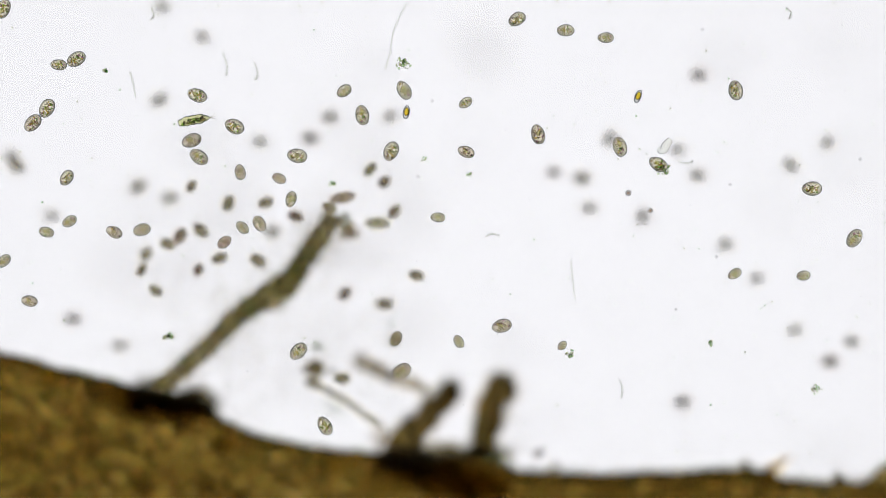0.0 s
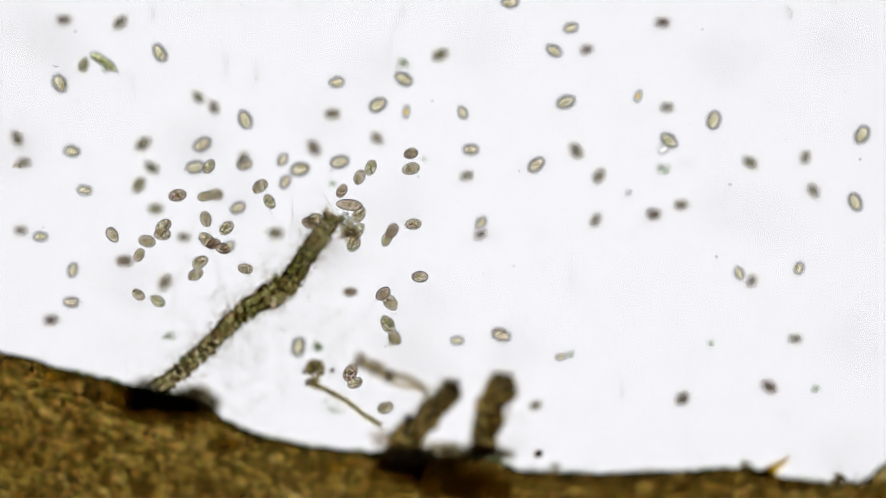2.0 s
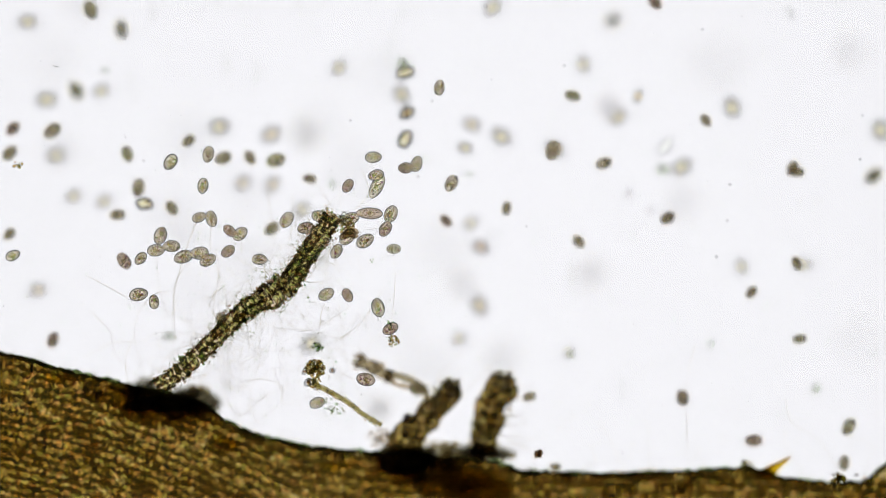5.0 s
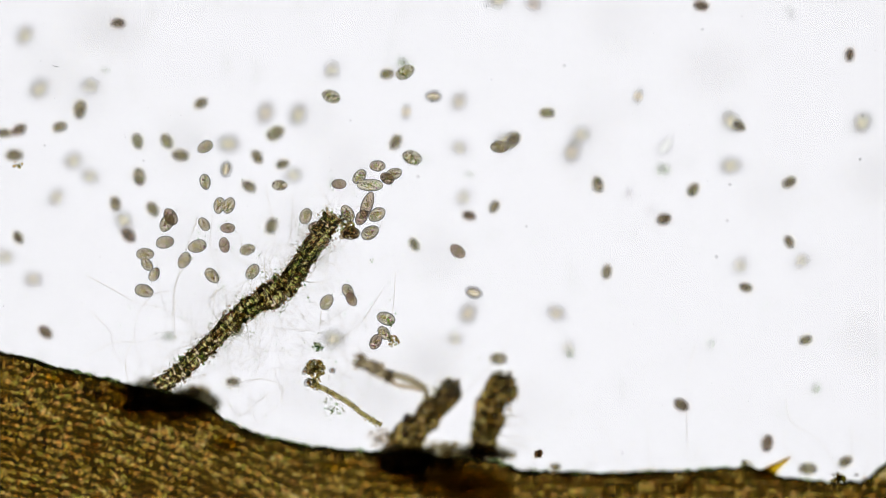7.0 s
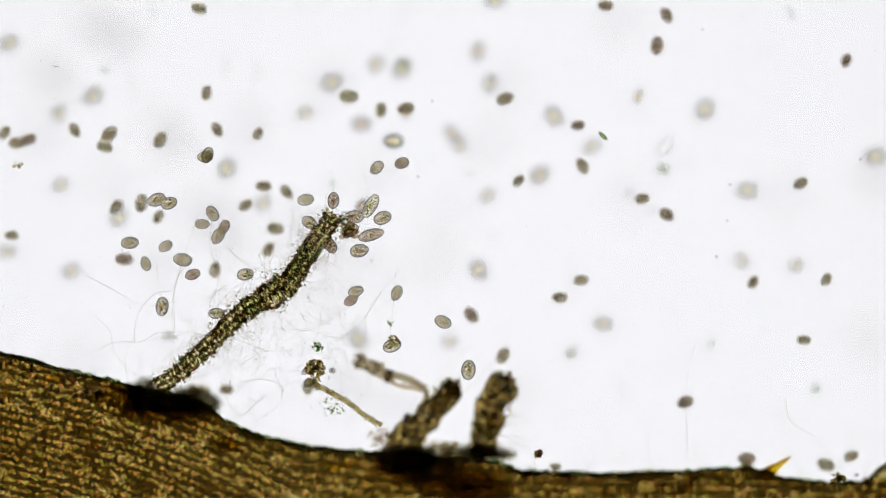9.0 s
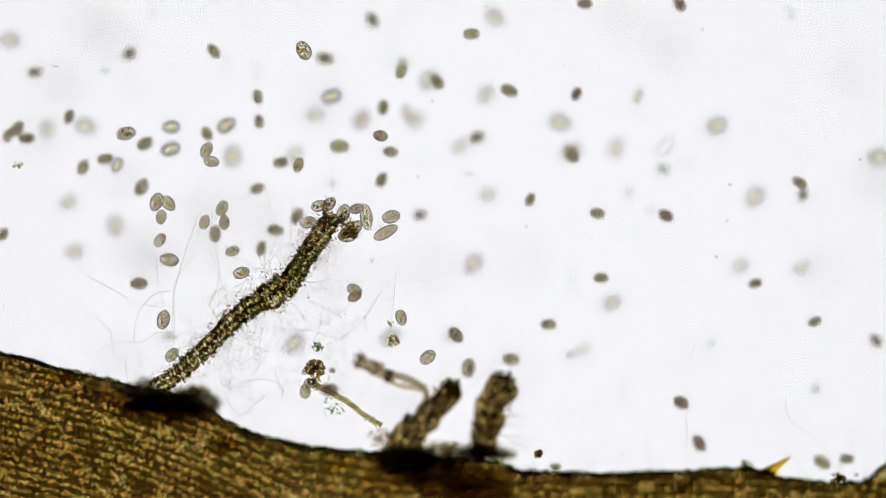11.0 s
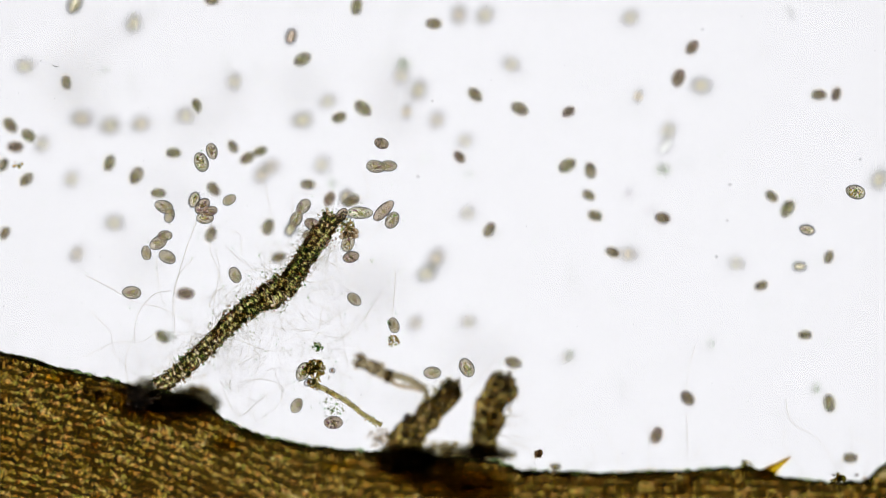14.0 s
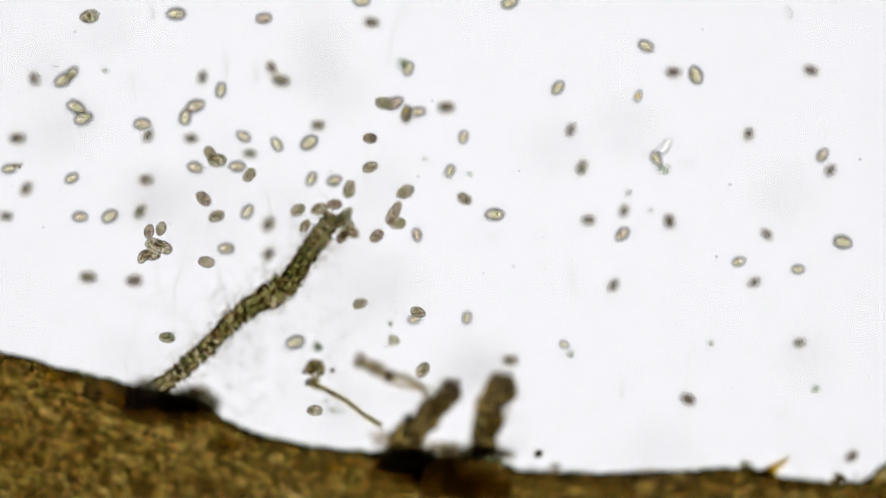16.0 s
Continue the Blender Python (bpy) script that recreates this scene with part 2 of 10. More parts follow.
# ---- plant stem along the bottom ----
EDGE = [(-80, 610), (0, 622), (40, 628), (100, 648), (160, 662), (225, 677), (300, 692), (365, 712), (400, 744), (450, 765), (540, 787),
        (650, 797), (700, 800), (880, 815), (920, 830), (1060, 836), (1200, 832), (1310, 825), (1360, 832), (1390, 845), (1480, 852),
        (1530, 850), (1550, 832), (1568, 818), (1660, 780)]
ROWS = [(-80, 596), (0, 612), (200, 658), (400, 726), (520, 775), (700, 803), (900, 822), (1100, 832), (1300, 830), (1660, 850)]


def along(pts, u):
    for (u0, v0), (u1, v1) in zip(pts, pts[1:]):
        if u <= u1:
            return v0 + (v1 - v0) * (u - u0) / (u1 - u0)
    return pts[-1][1]


def lie(u):
    """How high the stem lies at u: it rises towards the far end."""
    return -0.028 * min(1, max(0, (u - 150) / 650))


def plant_stem():
    """A thick, rounded slab of tissue."""
    heap = Heap()
    pts, faces = [], []
    n, cols = 8, 240
    for i in range(cols):
        u = -80 + i * 1740 / (cols - 1)
        v = along(EDGE, u) + 4 * noise.noise(Vector((u / 16, 0, 3))) + 2 * noise.noise(Vector((u / 6, 4, 3))) + 4
        ring = [(v, -0.008), (v + 5, -0.020), (v + 22, -0.032), (v + 140, -0.034), (1150, -0.034), (1150, 0.018), (v + 22, 0.018), (v + 5, 0.004)]
        pts += [place(u, b, z + lie(u)) for b, z in ring]
    for i in range(cols - 1):
        a, b = i * n, (i + 1) * n
        faces += [(a + k, a + (k + 1) % n, b + (k + 1) % n, b + k) for k in range(n)]
    faces += [tuple(range(n)), tuple(range(len(pts) - 1, len(pts) - 1 - n, -1))]
    heap.add(pts, faces)
    ob = part("plant_stem", heap, TISSUE)
    ob.data.materials.append(BASE)
    for p in ob.data.polygons:
        if p.center.z + lie(p.center.x * 1000 + 784) * DEEP < 0.004:
            p.material_index = 1
    return tagged(ob, "translucent golden-brown plant stem made of rows of small cells", "plant stem")


stem = plant_stem()


# ---- the filament and the stubs on the stem ----
def spread(wide, i, n):
    s = i / (n - 1) * (len(wide) - 1)
    k = min(int(s), len(wide) - 2)
    return wide[k] * (1 - s + k) + wide[k + 1] * (s - k)


def grains(line, rad, count, rng, lo, hi, inner=0.75, outer=1.0, flat=1.0, flanks=0.0):
    """Small grains strewn over a tube, or, with flanks, along its two sides."""
    heap = Heap()
    n = len(line)
    for i in range(count):
        s = rng.randrange(n)
        w = rng.choice((0, math.pi)) + rng.gauss(0, flanks) if flanks else rng.uniform(0, 2 * math.pi)
        d = (line[min(s + 1, n - 1)] - line[max(s - 1, 0)]).normalized()
        a = d.cross(Vector((0, 0, 1))).normalized()
        r = rad[s] * 0.001 * rng.uniform(inner, outer)
        c = line[s] + d * rng.uniform(-0.005, 0.005) + (a * math.cos(w) + Vector((0, 0, flat)) * math.sin(w)) * r
        q = rng.uniform(lo, hi)
        heap.ball(c, (q, q * rng.uniform(0.6, 1), q * 0.8), rng.uniform(0, 3), 8, 5, 0.2)
    return heap


def filament():
    top = tagged(new("filament"), "slender brown granular filament leaning out from the plant stem", "plant filament")
    pts = [place(*p, 0.002) for p in ((278, 688), (330, 648), (373, 608), (414, 566), (450, 538), (490, 517), (520, 488), (539, 457), (562, 424), (592, 380))]
    n = 60
    line = smooth_line(pts, n)
    wide = [16, 15, 15, 17, 18, 25, 18, 16, 18.5, 15.5]
    rad = [spread(wide, i, n) * (1 + 0.08 * math.sin(i * 1.1) + 0.06 * math.sin(i * 2.7)) for i in range(n)]
    heap = Heap()
    heap.tube(line, [r * 0.00090 for r in rad], 16, 0.30, 70, 0.8)
    part("core", heap, CORE, top)
    rng = random.Random(4)
    for i in range(1, n - 2):
        d = line[i + 1] - line[i]
        a = d.cross(Vector((0, 0, 1))).normalized()
        r = rad[i] * 0.001
        for side in (-0.42, 0.40):
            heap = Heap()
            heap.ball(line[i] + d * rng.random() + a * r * (side + rng.uniform(-0.12, 0.12)) + Vector((0, 0, r * rng.uniform(0.3, 0.5))), (r * rng.uniform(0.40, 0.54), rng.uniform(0.0048, 0.0068), 0.0050),
                      math.atan2(a.y, a.x) + rng.uniform(-0.35, 0.35), 12, 8, 0.12)
            part("barrel_cell", heap, BARREL, top)
    web = Heap()
    for i in range(620):
        s = rng.randrange(1, n - 1)
        d = (line[s + 1] - line[s]).normalized()
        a = d.cross(Vector((0, 0, 1))).normalized()
        q = rng.uniform(0.0018, 0.0042)
        c = line[s] + d * rng.uniform(-0.005, 0.005) + a * rad[s] * 0.001 * rng.choice((rng.gauss(0, 0.12), rng.uniform(-0.95, 0.95), rng.choice((-0.86, 0.86)) + rng.gauss(0, 0.1)))
        web.ball(c + Vector((0, 0, rng.uniform(-0.004, 0.004))), (q, q * rng.uniform(0.45, 1), 0.0016), rng.uniform(0, 3), 8, 5, 0.35)
    tagged(part("dark_web", web, WEB, top, "dark brown matter between the barrel cells"), kind="stuff")
    tagged(part("granular_sheath", grains(line, rad, 1500, rng, 0.0009, 0.0023, 0.80, 1.12, 1.3, 0.8), PEBBLE, top, "crust of tiny green-brown grains"), kind="stuff")
    coat = Heap()
    for i in range(900):
        s = rng.randrange(1, n - 1)
        d = (line[s + 1] - line[s]).normalized()
        a = d.cross(Vector((0, 0, 1))).normalized()
        k = rng.uniform(-1.05, 1.05) if i % 4 else rng.gauss(0, 0.9)
        q = rng.uniform(0.0012, 0.0029)
        coat.ball(line[s] + d * rng.uniform(-0.005, 0.005) + a * rad[s] * 0.001 * k + Vector((0, 0, rng.uniform(0.030, 0.050) * math.exp(-k * k / 5))), (q, q * rng.uniform(0.6, 1), q * 0.8), rng.uniform(0, 3), 7, 5, 0.2)
    tagged(part("slime_coat", coat, COAT, top, "loose coat of fine green and pinkish grains"), kind="stuff")
    fuzz = Heap()
    for i in range(190):
        s = rng.randrange(2, n - 1)
        d = (line[s] - line[s - 1]).normalized()
        side = rng.choice((-1, 1))
        way = math.atan2(d.y, d.x) + side * rng.uniform(0.3, 2.2)
        p = line[s] + d.cross(Vector((0, 0, side))) * -rad[s] * 0.0009
        p.z += rng.uniform(-0.006, 0.03)
        turn, curl = rng.uniform(-0.5, 0.5), []
        for k in range(10):
            curl.append(p.copy())
            p += Vector((math.cos(way), math.sin(way), rng.uniform(-0.3, 0.3))) * rng.uniform(0.0014, 0.0034)
            turn += rng.uniform(-0.35, 0.35)
            way += turn
        fuzz.tube(curl, rng.uniform(0.00025, 0.0005), 5)
    tagged(part("fuzz", fuzz, HAIR, top, "fine curly colourless fuzz"), kind="stuff")
    tagged(part("loose_fringe", grains(line, rad, 650, rng, 0.0004, 0.0013, 1.0, 1.8, 0.8), PEBBLE, top), kind="stuff")
    return top


def stub(pts, wide, z, label):
    top = tagged(new("stub"), label, "plant outgrowth", "outgrowths on the stem")
    n = 24
    line = smooth_line([place(*p, z) for p in pts], n)
    rad = [spread(wide, i, n) for i in range(n)]
    rng = random.Random(int(pts[0][0]))
    heap = Heap()
    heap.tube(line, [r * 0.00092 for r in rad], 20, 0.45, 45, 0.4)
    part("core", heap, DARK, top)
    tagged(part("granular_sheath", grains(line, rad, 360, rng, 0.0018, 0.0042, 0.4, 1.06, 0.25), SOOT, top), kind="stuff")
    heap = Heap()
    for i in range(90):
        s = rng.randrange(1, n)
        heap.ball(line[s] + Vector((rng.uniform(-0.6, 0.6) * rad[s] / 1000, rng.uniform(-0.5, 0.5) * rad[s] / 1000, rad[s] / 2600)), (rng.uniform(0.003, 0.0058), rng.uniform(0.003, 0.0045), 0.003), rng.uniform(0, 3), 10, 7)
    tagged(part("golden_speckle", heap, GLEAM, top), kind="stuff")
    return top


def crust(blobs, z):
    """Lumps of dark crust, each a soft mass with crumbs over it."""
    rng = random.Random(int(blobs[0][0]))
    top = tagged(new("dark_crust"), "almost black crumbly crust at the foot of an outgrowth", "crust", "crusts on the stem")
    for u, v, a, b, dense in blobs:
        for k in range(4 if dense > 0.95 else 2):
            heap = Heap()
            heap.ball(place(u + rng.uniform(-3, 3), v + rng.uniform(-2, 2), z - 0.012 * k), (a * (1.12 - 0.13 * k) / 1000, b * (1.12 - 0.13 * k) / 1000, 0.013), rng.uniform(-0.08, 0.08), 32, 16, 0.38)
            part("lump", heap, MASS if dense > 0.6 else OLIVE, top)
        for i in range(int((a + b) * dense / 6)):
            w = rng.uniform(0, 2 * math.pi)
            q = rng.uniform(0.005, 0.012)
            heap = Heap()
            heap.ball(place(u + a * 0.93 * math.cos(w), v + b * 0.93 * math.sin(w), z + rng.uniform(-0.03, 0.03)), (q, q * rng.uniform(0.5, 1), q * 0.6), rng.uniform(0, 3), 12, 8, 0.4)
            part("crumb", heap, CRUMB, top)
        for i in range(int(a * b * dense / 44)):
            w, k = rng.uniform(0, 2 * math.pi), min(0.95, abs(rng.gauss(0, 0.6)))
            q = rng.uniform(0.004, 0.010)
            heap = Heap()
            heap.ball(place(u + a * k * math.cos(w), v + b * k * math.sin(w), z + rng.uniform(-0.02, 0.02)), (q, q * rng.uniform(0.6, 1), q * 0.8), rng.uniform(0, 3), 10, 7, 0.35)
            part("crumb", heap, CRUMB, top)
    return top


def ochre_patch(u, v, a, b, seed):
    rng = random.Random(seed + 90)
    heap = Heap()
    heap.ball(place(u, v, lie(u) - 0.05), (a / 1000, b / 1000, 0.003), rng.uniform(-0.3, 0.3), 20, 12, 0.5)
    return tagged(part("ochre_patch", heap, OCHRE), "ochre-yellow stained patch of the plant stem", "stain", "stains on the stem")


def dark_spot(u, v, a, b, count, seed):
    rng = random.Random(seed)
    heap = Heap()
    for i in range(count):
        q = rng.uniform(0.0018, 0.005)
        heap.ball(place(u + rng.gauss(0, a), v + rng.gauss(0, b), lie(u) - 0.056 + rng.uniform(-0.008, 0.008)), (q, q * 0.7, q * 0.5), rng.uniform(0, 3), 10, 7, 0.3)
    return tagged(part("dark_spot", heap, CRUST), "dark brown stained spot on the plant stem", "stain", "stains on the stem")


for seed, (u, v, a, b, count) in enumerate(((395, 790, 10, 7, 14), (165, 700, 9, 6, 9), (150, 690, 8, 5, 6), (10, 645, 8, 6, 8), (560, 830, 16, 8, 8), (935, 842, 14, 5, 10), (1010, 850, 12, 5, 8), (1200, 862, 10, 5, 6), (250, 800, 14, 8, 5), (60, 780, 12, 7, 5))):
    dark_spot(u, v, a, b, count * 3, seed)
filament()
stub([(712, 806), (726, 768), (762, 732), (788, 704), (803, 678)], [34, 32, 25, 25, 25, 15], -0.062, "blunt dark-brown granular outgrowth leaning to one side")
stub([(850, 806), (858, 770), (866, 735), (884, 696), (893, 664)], [25, 24, 26, 29, 28, 18], -0.066, "upright blunt dark-brown granular outgrowth on the stem")
crust([(253, 703, 30, 29, 1.0), (342, 714, 42, 26, 1.0), (300, 716, 40, 20, 0.62), (252, 730, 28, 16, 0.35), (226, 712, 24, 22, 0.4), (208, 704, 30, 15, 0.25), (322, 742, 56, 12, 0.35)], -0.080)
crust([(716, 812, 52, 23, 1.0), (796, 801, 60, 15, 0.9), (856, 803, 40, 13, 0.9), (890, 806, 20, 7, 0.7), (748, 830, 56, 20, 0.65), (800, 852, 70, 26, 0.5), (826, 862, 74, 24, 0.5), (846, 870, 60, 18, 0.4), (705, 846, 46, 18, 0.3)], -0.086)
for seed, (u, v, a, b) in enumerate(((400, 783, 22, 12), (800, 834, 26, 7), (850, 842, 20, 6), (1362, 838, 14, 7), (100, 672, 26, 8), (600, 826, 30, 7))):
    ochre_patch(u, v, a, b, seed)


# ---- hairs ----
def hair(start, way, length, z, curl, rng, radius=0.00042, heap=None):
    pts = []
    p, a = Vector((start[0], start[1], 0)), way
    n = 14
    bend = rng.uniform(-curl, curl)
    for i in range(n):
        pts.append(place(p.x, p.y, z + 0.002 * math.sin(i * 0.9 + start[0])))
        p += Vector((math.cos(a), -math.sin(a), 0)) * length / n
        bend += rng.uniform(-curl, curl) * 0.45
        a += bend / n * 2.2
    single = heap is None
    heap = Heap() if single else heap
    heap.tube(smooth_line(pts, 26), [radius * (1 - 0.6 * i / 25) for i in range(26)], 5)
    if not single:
        return None
    ob = part("hair", heap, HAIR)
    return tagged(ob, "fine colourless hair growing among the swimming cells", "hair", "fine hairs")


def strand(way, z):
    """One long hair along its way."""
    heap = Heap()
    line = smooth_line([place(u, v, z / 1000 + 0.004 * math.sin(k * 1.7 + u)) for k, (u, v) in enumerate(way)], 12 * len(way))
    n = len(line)
    heap.tube(line, [0.00062 * (1.1 - 0.4 * i / n) for i in range(n)], 5)
    return tagged(part("hair", heap, HAIR), "long fine colourless hair between filament and stem", "hair", "fine hairs")


def hairs():
    rng = random.Random(21)
    tangle = Heap()
    spine = [(300, 670), (340, 632), (380, 594), (420, 560), (460, 530), (500, 500), (530, 465), (560, 420), (585, 390)]
    for i in range(70):
        s = rng.uniform(0, len(spine) - 1.01)
        k = int(s)
        u = spine[k][0] + (spine[k + 1][0] - spine[k][0]) * (s - k)
        v = spine[k][1] + (spine[k + 1][1] - spine[k][1]) * (s - k)
        side = rng.choice((-1, 1))
        a = math.radians(45) + side * rng.uniform(0.5, 2.2)
        hair((u, v), a, rng.uniform(50, 130), rng.uniform(-0.035, 0.015), 1.7, rng, rng.uniform(0.0004, 0.0007))
    for i in range(230):
        s = rng.uniform(0, len(spine) - 1.01)
        k = int(s)
        u = spine[k][0] + (spine[k + 1][0] - spine[k][0]) * (s - k) + rng.gauss(10, 36)
        v = spine[k][1] + (spine[k + 1][1] - spine[k][1]) * (s - k) + rng.gauss(10, 36)
        hair((u, v), rng.uniform(0, 6.28), rng.uniform(30, 100), rng.uniform(-0.05, 0.01), 2.4, rng, rng.uniform(0.0003, 0.0006), tangle)
    for i in range(50):
        u = rng.choice((rng.uniform(0, 260), rng.uniform(400, 660), rng.uniform(900, 1560)))
        hair((u, along(EDGE, u) + 4), math.radians(rng.uniform(50, 130)), rng.uniform(12, 45), lie(u) + rng.uniform(-0.04, -0.012), 0.9, rng, rng.uniform(0.0003, 0.0005))
    for i in range(22):
        hair((rng.uniform(880, 905), rng.uniform(690, 800)), math.radians(rng.uniform(-40, 50)), rng.uniform(30, 80), rng.uniform(-0.062, -0.03), 1.6, rng, 0.0006)
    for i in range(150):
        hair((rng.uniform(400, 660), rng.uniform(545, 735)), rng.uniform(0, 6.28), rng.uniform(25, 80), rng.uniform(-0.045, -0.01), 2.0, rng, rng.uniform(0.0003, 0.0005), tangle)
    tagged(part("hair_tangle", tangle, HAIR), "tangle of countless fine curled hairs round the filament", "hairs", kind="stuff")
    # The long hairs that stand out one by one, upper side of the filament
    for z, *way in ((-28, (277, 458), (280, 500), (285, 522), (298, 562)), (-22, (150, 487), (195, 510), (240, 535), (285, 545), (332, 572)), (-16, (350, 385), (330, 440), (315, 490), (308, 530), (310, 600)),
                    (-26, (345, 455), (312, 495), (305, 560), (308, 610)), (-20, (300, 515), (272, 522), (245, 555), (238, 600), (250, 642)), (-30, (160, 550), (182, 573), (196, 588), (201, 622), (216, 641), (241, 666)),
                    (-24, (150, 632), (200, 607), (250, 605), (276, 590), (322, 588)), (-18, (376, 380), (372, 440), (386, 482), (380, 530), (374, 582))):
        strand(way, z)
    for z, *way in ((-30, (380, 440), (389, 482), (386, 560)), (-12, (408, 410), (425, 416), (427, 452)), (-20, (404, 440), (430, 464), (452, 472)), (-30, (450, 490), (415, 510), (386, 540), (368, 562)),
                    (-28, (402, 505), (380, 520), (369, 547)), (-30, (432, 500), (420, 520), (404, 542)), (10, (470, 330), (482, 390), (486, 430), (470, 470)), (6, (640, 300), (652, 340), (628, 372)),
                    (14, (560, 325), (578, 352), (592, 376)), (14, (518, 345), (516, 400), (508, 440)), (0, (232, 700), (222, 640), (240, 590))):
        strand(way, z)
    # and those below it
    for z, *way in ((-32, (581, 512), (556, 514), (545, 525), (553, 536), (576, 546), (601, 561)), (-24, (500, 562), (530, 585), (560, 580), (600, 556), (622, 540)), (-28, (440, 560), (490, 580), (540, 582), (572, 570)),
                    (-30, (530, 552), (538, 565), (543, 579)), (-32, (573, 594), (603, 598), (620, 590)), (-30, (604, 575), (618, 592)), (-26, (580, 608), (582, 625), (591, 636)), (-22, (420, 600), (470, 620), (522, 620)),
                    (-26, (420, 646), (450, 630), (480, 600), (486, 570)), (-30, (420, 678), (460, 671), (494, 680), (501, 696), (490, 720), (461, 741), (438, 752))):
        strand(way, z)
    for z, *way in ((-24, (676, 515), (660, 540), (640, 570), (600, 602)), (-26, (626, 500), (614, 516)), (-20, (700, 482), (697, 530), (690, 590)), (-28, (600, 540), (605, 590), (616, 652)), (-34, (598, 658), (610, 663), (623, 669)),
                    (-36, (395, 692), (420, 735), (452, 720)), (-34, (430, 735), (470, 700), (502, 690)), (-40, (760, 690), (800, 640), (850, 600)), (-44, (822, 694), (874, 640), (897, 608), (906, 580)), (-50, (872, 780), (905, 785), (940, 800))):
        strand(way, z)
    # on the bare stretch of the stem
    for z, *way in ((-50, (1063, 752), (1085, 790), (1105, 826)), (-44, (1046, 785), (1054, 813)), (-42, (1027, 834), (1045, 820), (1062, 812)), (-46, (1093, 806), (1092, 836)), (-40, (1138, 745), (1145, 747), (1148, 790), (1149, 834)),
                    (-34, (1215, 728), (1216, 780), (1216, 824)), (-30, (1230, 612), (1220, 650), (1214, 690)), (-56, (1122, 780), (1110, 816)), (-52, (1390, 762), (1387, 785), (1398, 806))):
        strand(way, z)
    for z, *way in ((-54, (1402, 810), (1420, 832)), (-34, (1390, 706), (1400, 746), (1440, 772), (1456, 786), (1477, 824), (1484, 838)), (-50, (1507, 755), (1508, 802)), (-56, (1530, 842), (1541, 804)), (-60, (1508, 775), (1530, 782), (1552, 804)),
                    (-48, (1478, 826), (1490, 812), (1486, 834)), (-46, (1486, 822), (1494, 832), (1484, 842)), (-60, (1018, 732), (985, 762)), (-60, (1240, 790), (1222, 822))):
        strand(way, z)


hairs()


# ---- debris ----
def clump(name, label, category, u, v, z, size, count, material, seed, lo=0.0015, hi=0.0045, flat=0.6, group=""):
    rng = random.Random(seed)
    heap = Heap()
    for i in range(count):
        w, k = rng.uniform(0, 6.283), rng.random() ** 0.8
        q = rng.uniform(lo, hi)
        heap.ball((size / 1000 * k * math.cos(w), size / 1000 * k * math.sin(w) * 0.85, rng.uniform(-flat, flat) * size / 1000), (q, q * rng.uniform(0.5, 1), q * 0.8), rng.uniform(0, 3), 10, 6, 0.25)
    ob = part(name, heap, material)
    ob.location = place(u, v, z)
    return tagged(ob, label, category, group)


def vesicle(u, v, z, a, b, spin):
    heap = Heap()
    heap.ball((0, 0, 0), (a / 1000, b / 1000, b / 1000), math.radians(spin), 20, 12)
    ob = part("vesicle", heap, SKIN)
    ob.location = place(u, v, z)
    heap = Heap()
    heap.ball((0, 0, 0), (a / 2500, b / 2500, b / 2500), 0, 10, 8)
    part("granule", heap, GUTS, ob)
    return tagged(ob, "tiny clear round vesicle clinging to the debris", "vesicle", "vesicles")


clump("debris_clump", "brown granular clump of debris caught among hairs", "debris", 558, 652, -0.018, 18, 330, BROWN, 1, 0.001, 0.0028)
clump("debris_clump", "small greenish granular clump of debris", "debris", 563, 614, -0.022, 10, 70, GREEN, 2, 0.0008, 0.0024)
clump("debris_clump", "brown-green crumbly clump of debris", "debris", 556, 676, -0.016, 13, 80, BROWN, 3, 0.0009, 0.0026)
clump("debris_clump", "loose scatter of tiny dark crumbs", "debris", 585, 724, -0.026, 24, 46, GREEN, 4, 0.0008, 0.0026, 0.2)
clump("debris_clump", "yellowish crumbly clump of debris", "debris", 695, 604, -0.010, 12, 60, BROWN, 5, 0.0009, 0.0026)
clump("debris_clump", "few tiny green crumbs", "debris", 691, 573, -0.010, 6, 12, GREEN, 6, 0.001, 0.0026)
clump("debris_clump", "pale greenish clump of crumbs", "debris", 714, 112, 0.098, 14, 44, GREEN, 7, 0.001, 0.003, 0.15)
clump("debris_clump", "pale yellow clump of crumbs beside a clear flake", "debris", 1174, 300, 0.098, 13, 36, GREEN, 8, 0.001, 0.003, 0.15)
clump("debris_clump", "pale yellowish clump of crumbs", "debris", 1010, 627, 0.098, 9, 30, GREEN, 9, 0.001, 0.0024, 0.15)
clump("debris_clump", "scattered green crumbs of debris", "debris", 1443, 688, 0.098, 13, 22, GREEN, 10, 0.001, 0.0026, 0.15)
clump("debris_clump", "small green jagged crumb", "debris", 297, 597, 0.098, 9, 24, GREEN, 11, 0.0012, 0.0034, 0.15)
clump("debris_clump", "small green crumb of debris", "debris", 587, 327, 0.096, 7, 16, GREEN, 12, 0.001, 0.003, 0.2)
clump("debris_clump", "small green crumb of debris", "debris", 1256, 608, 0.098, 6, 12, GREEN, 13, 0.001, 0.003, 0.2)
clump("debris_clump", "few pale green crumbs", "debris", 830, 309, 0.098, 7, 12, GREEN, 14, 0.001, 0.0024, 0.2)
clump("debris_clump", "single pale crumb in the water", "debris", 187, 125, 0.098, 5, 10, GREEN, 15, 0.001, 0.003, 0.2)
clump("debris_clump", "few pale crumbs of debris", "debris", 750, 281, 0.098, 6, 9, GREEN, 16, 0.001, 0.0024, 0.2)
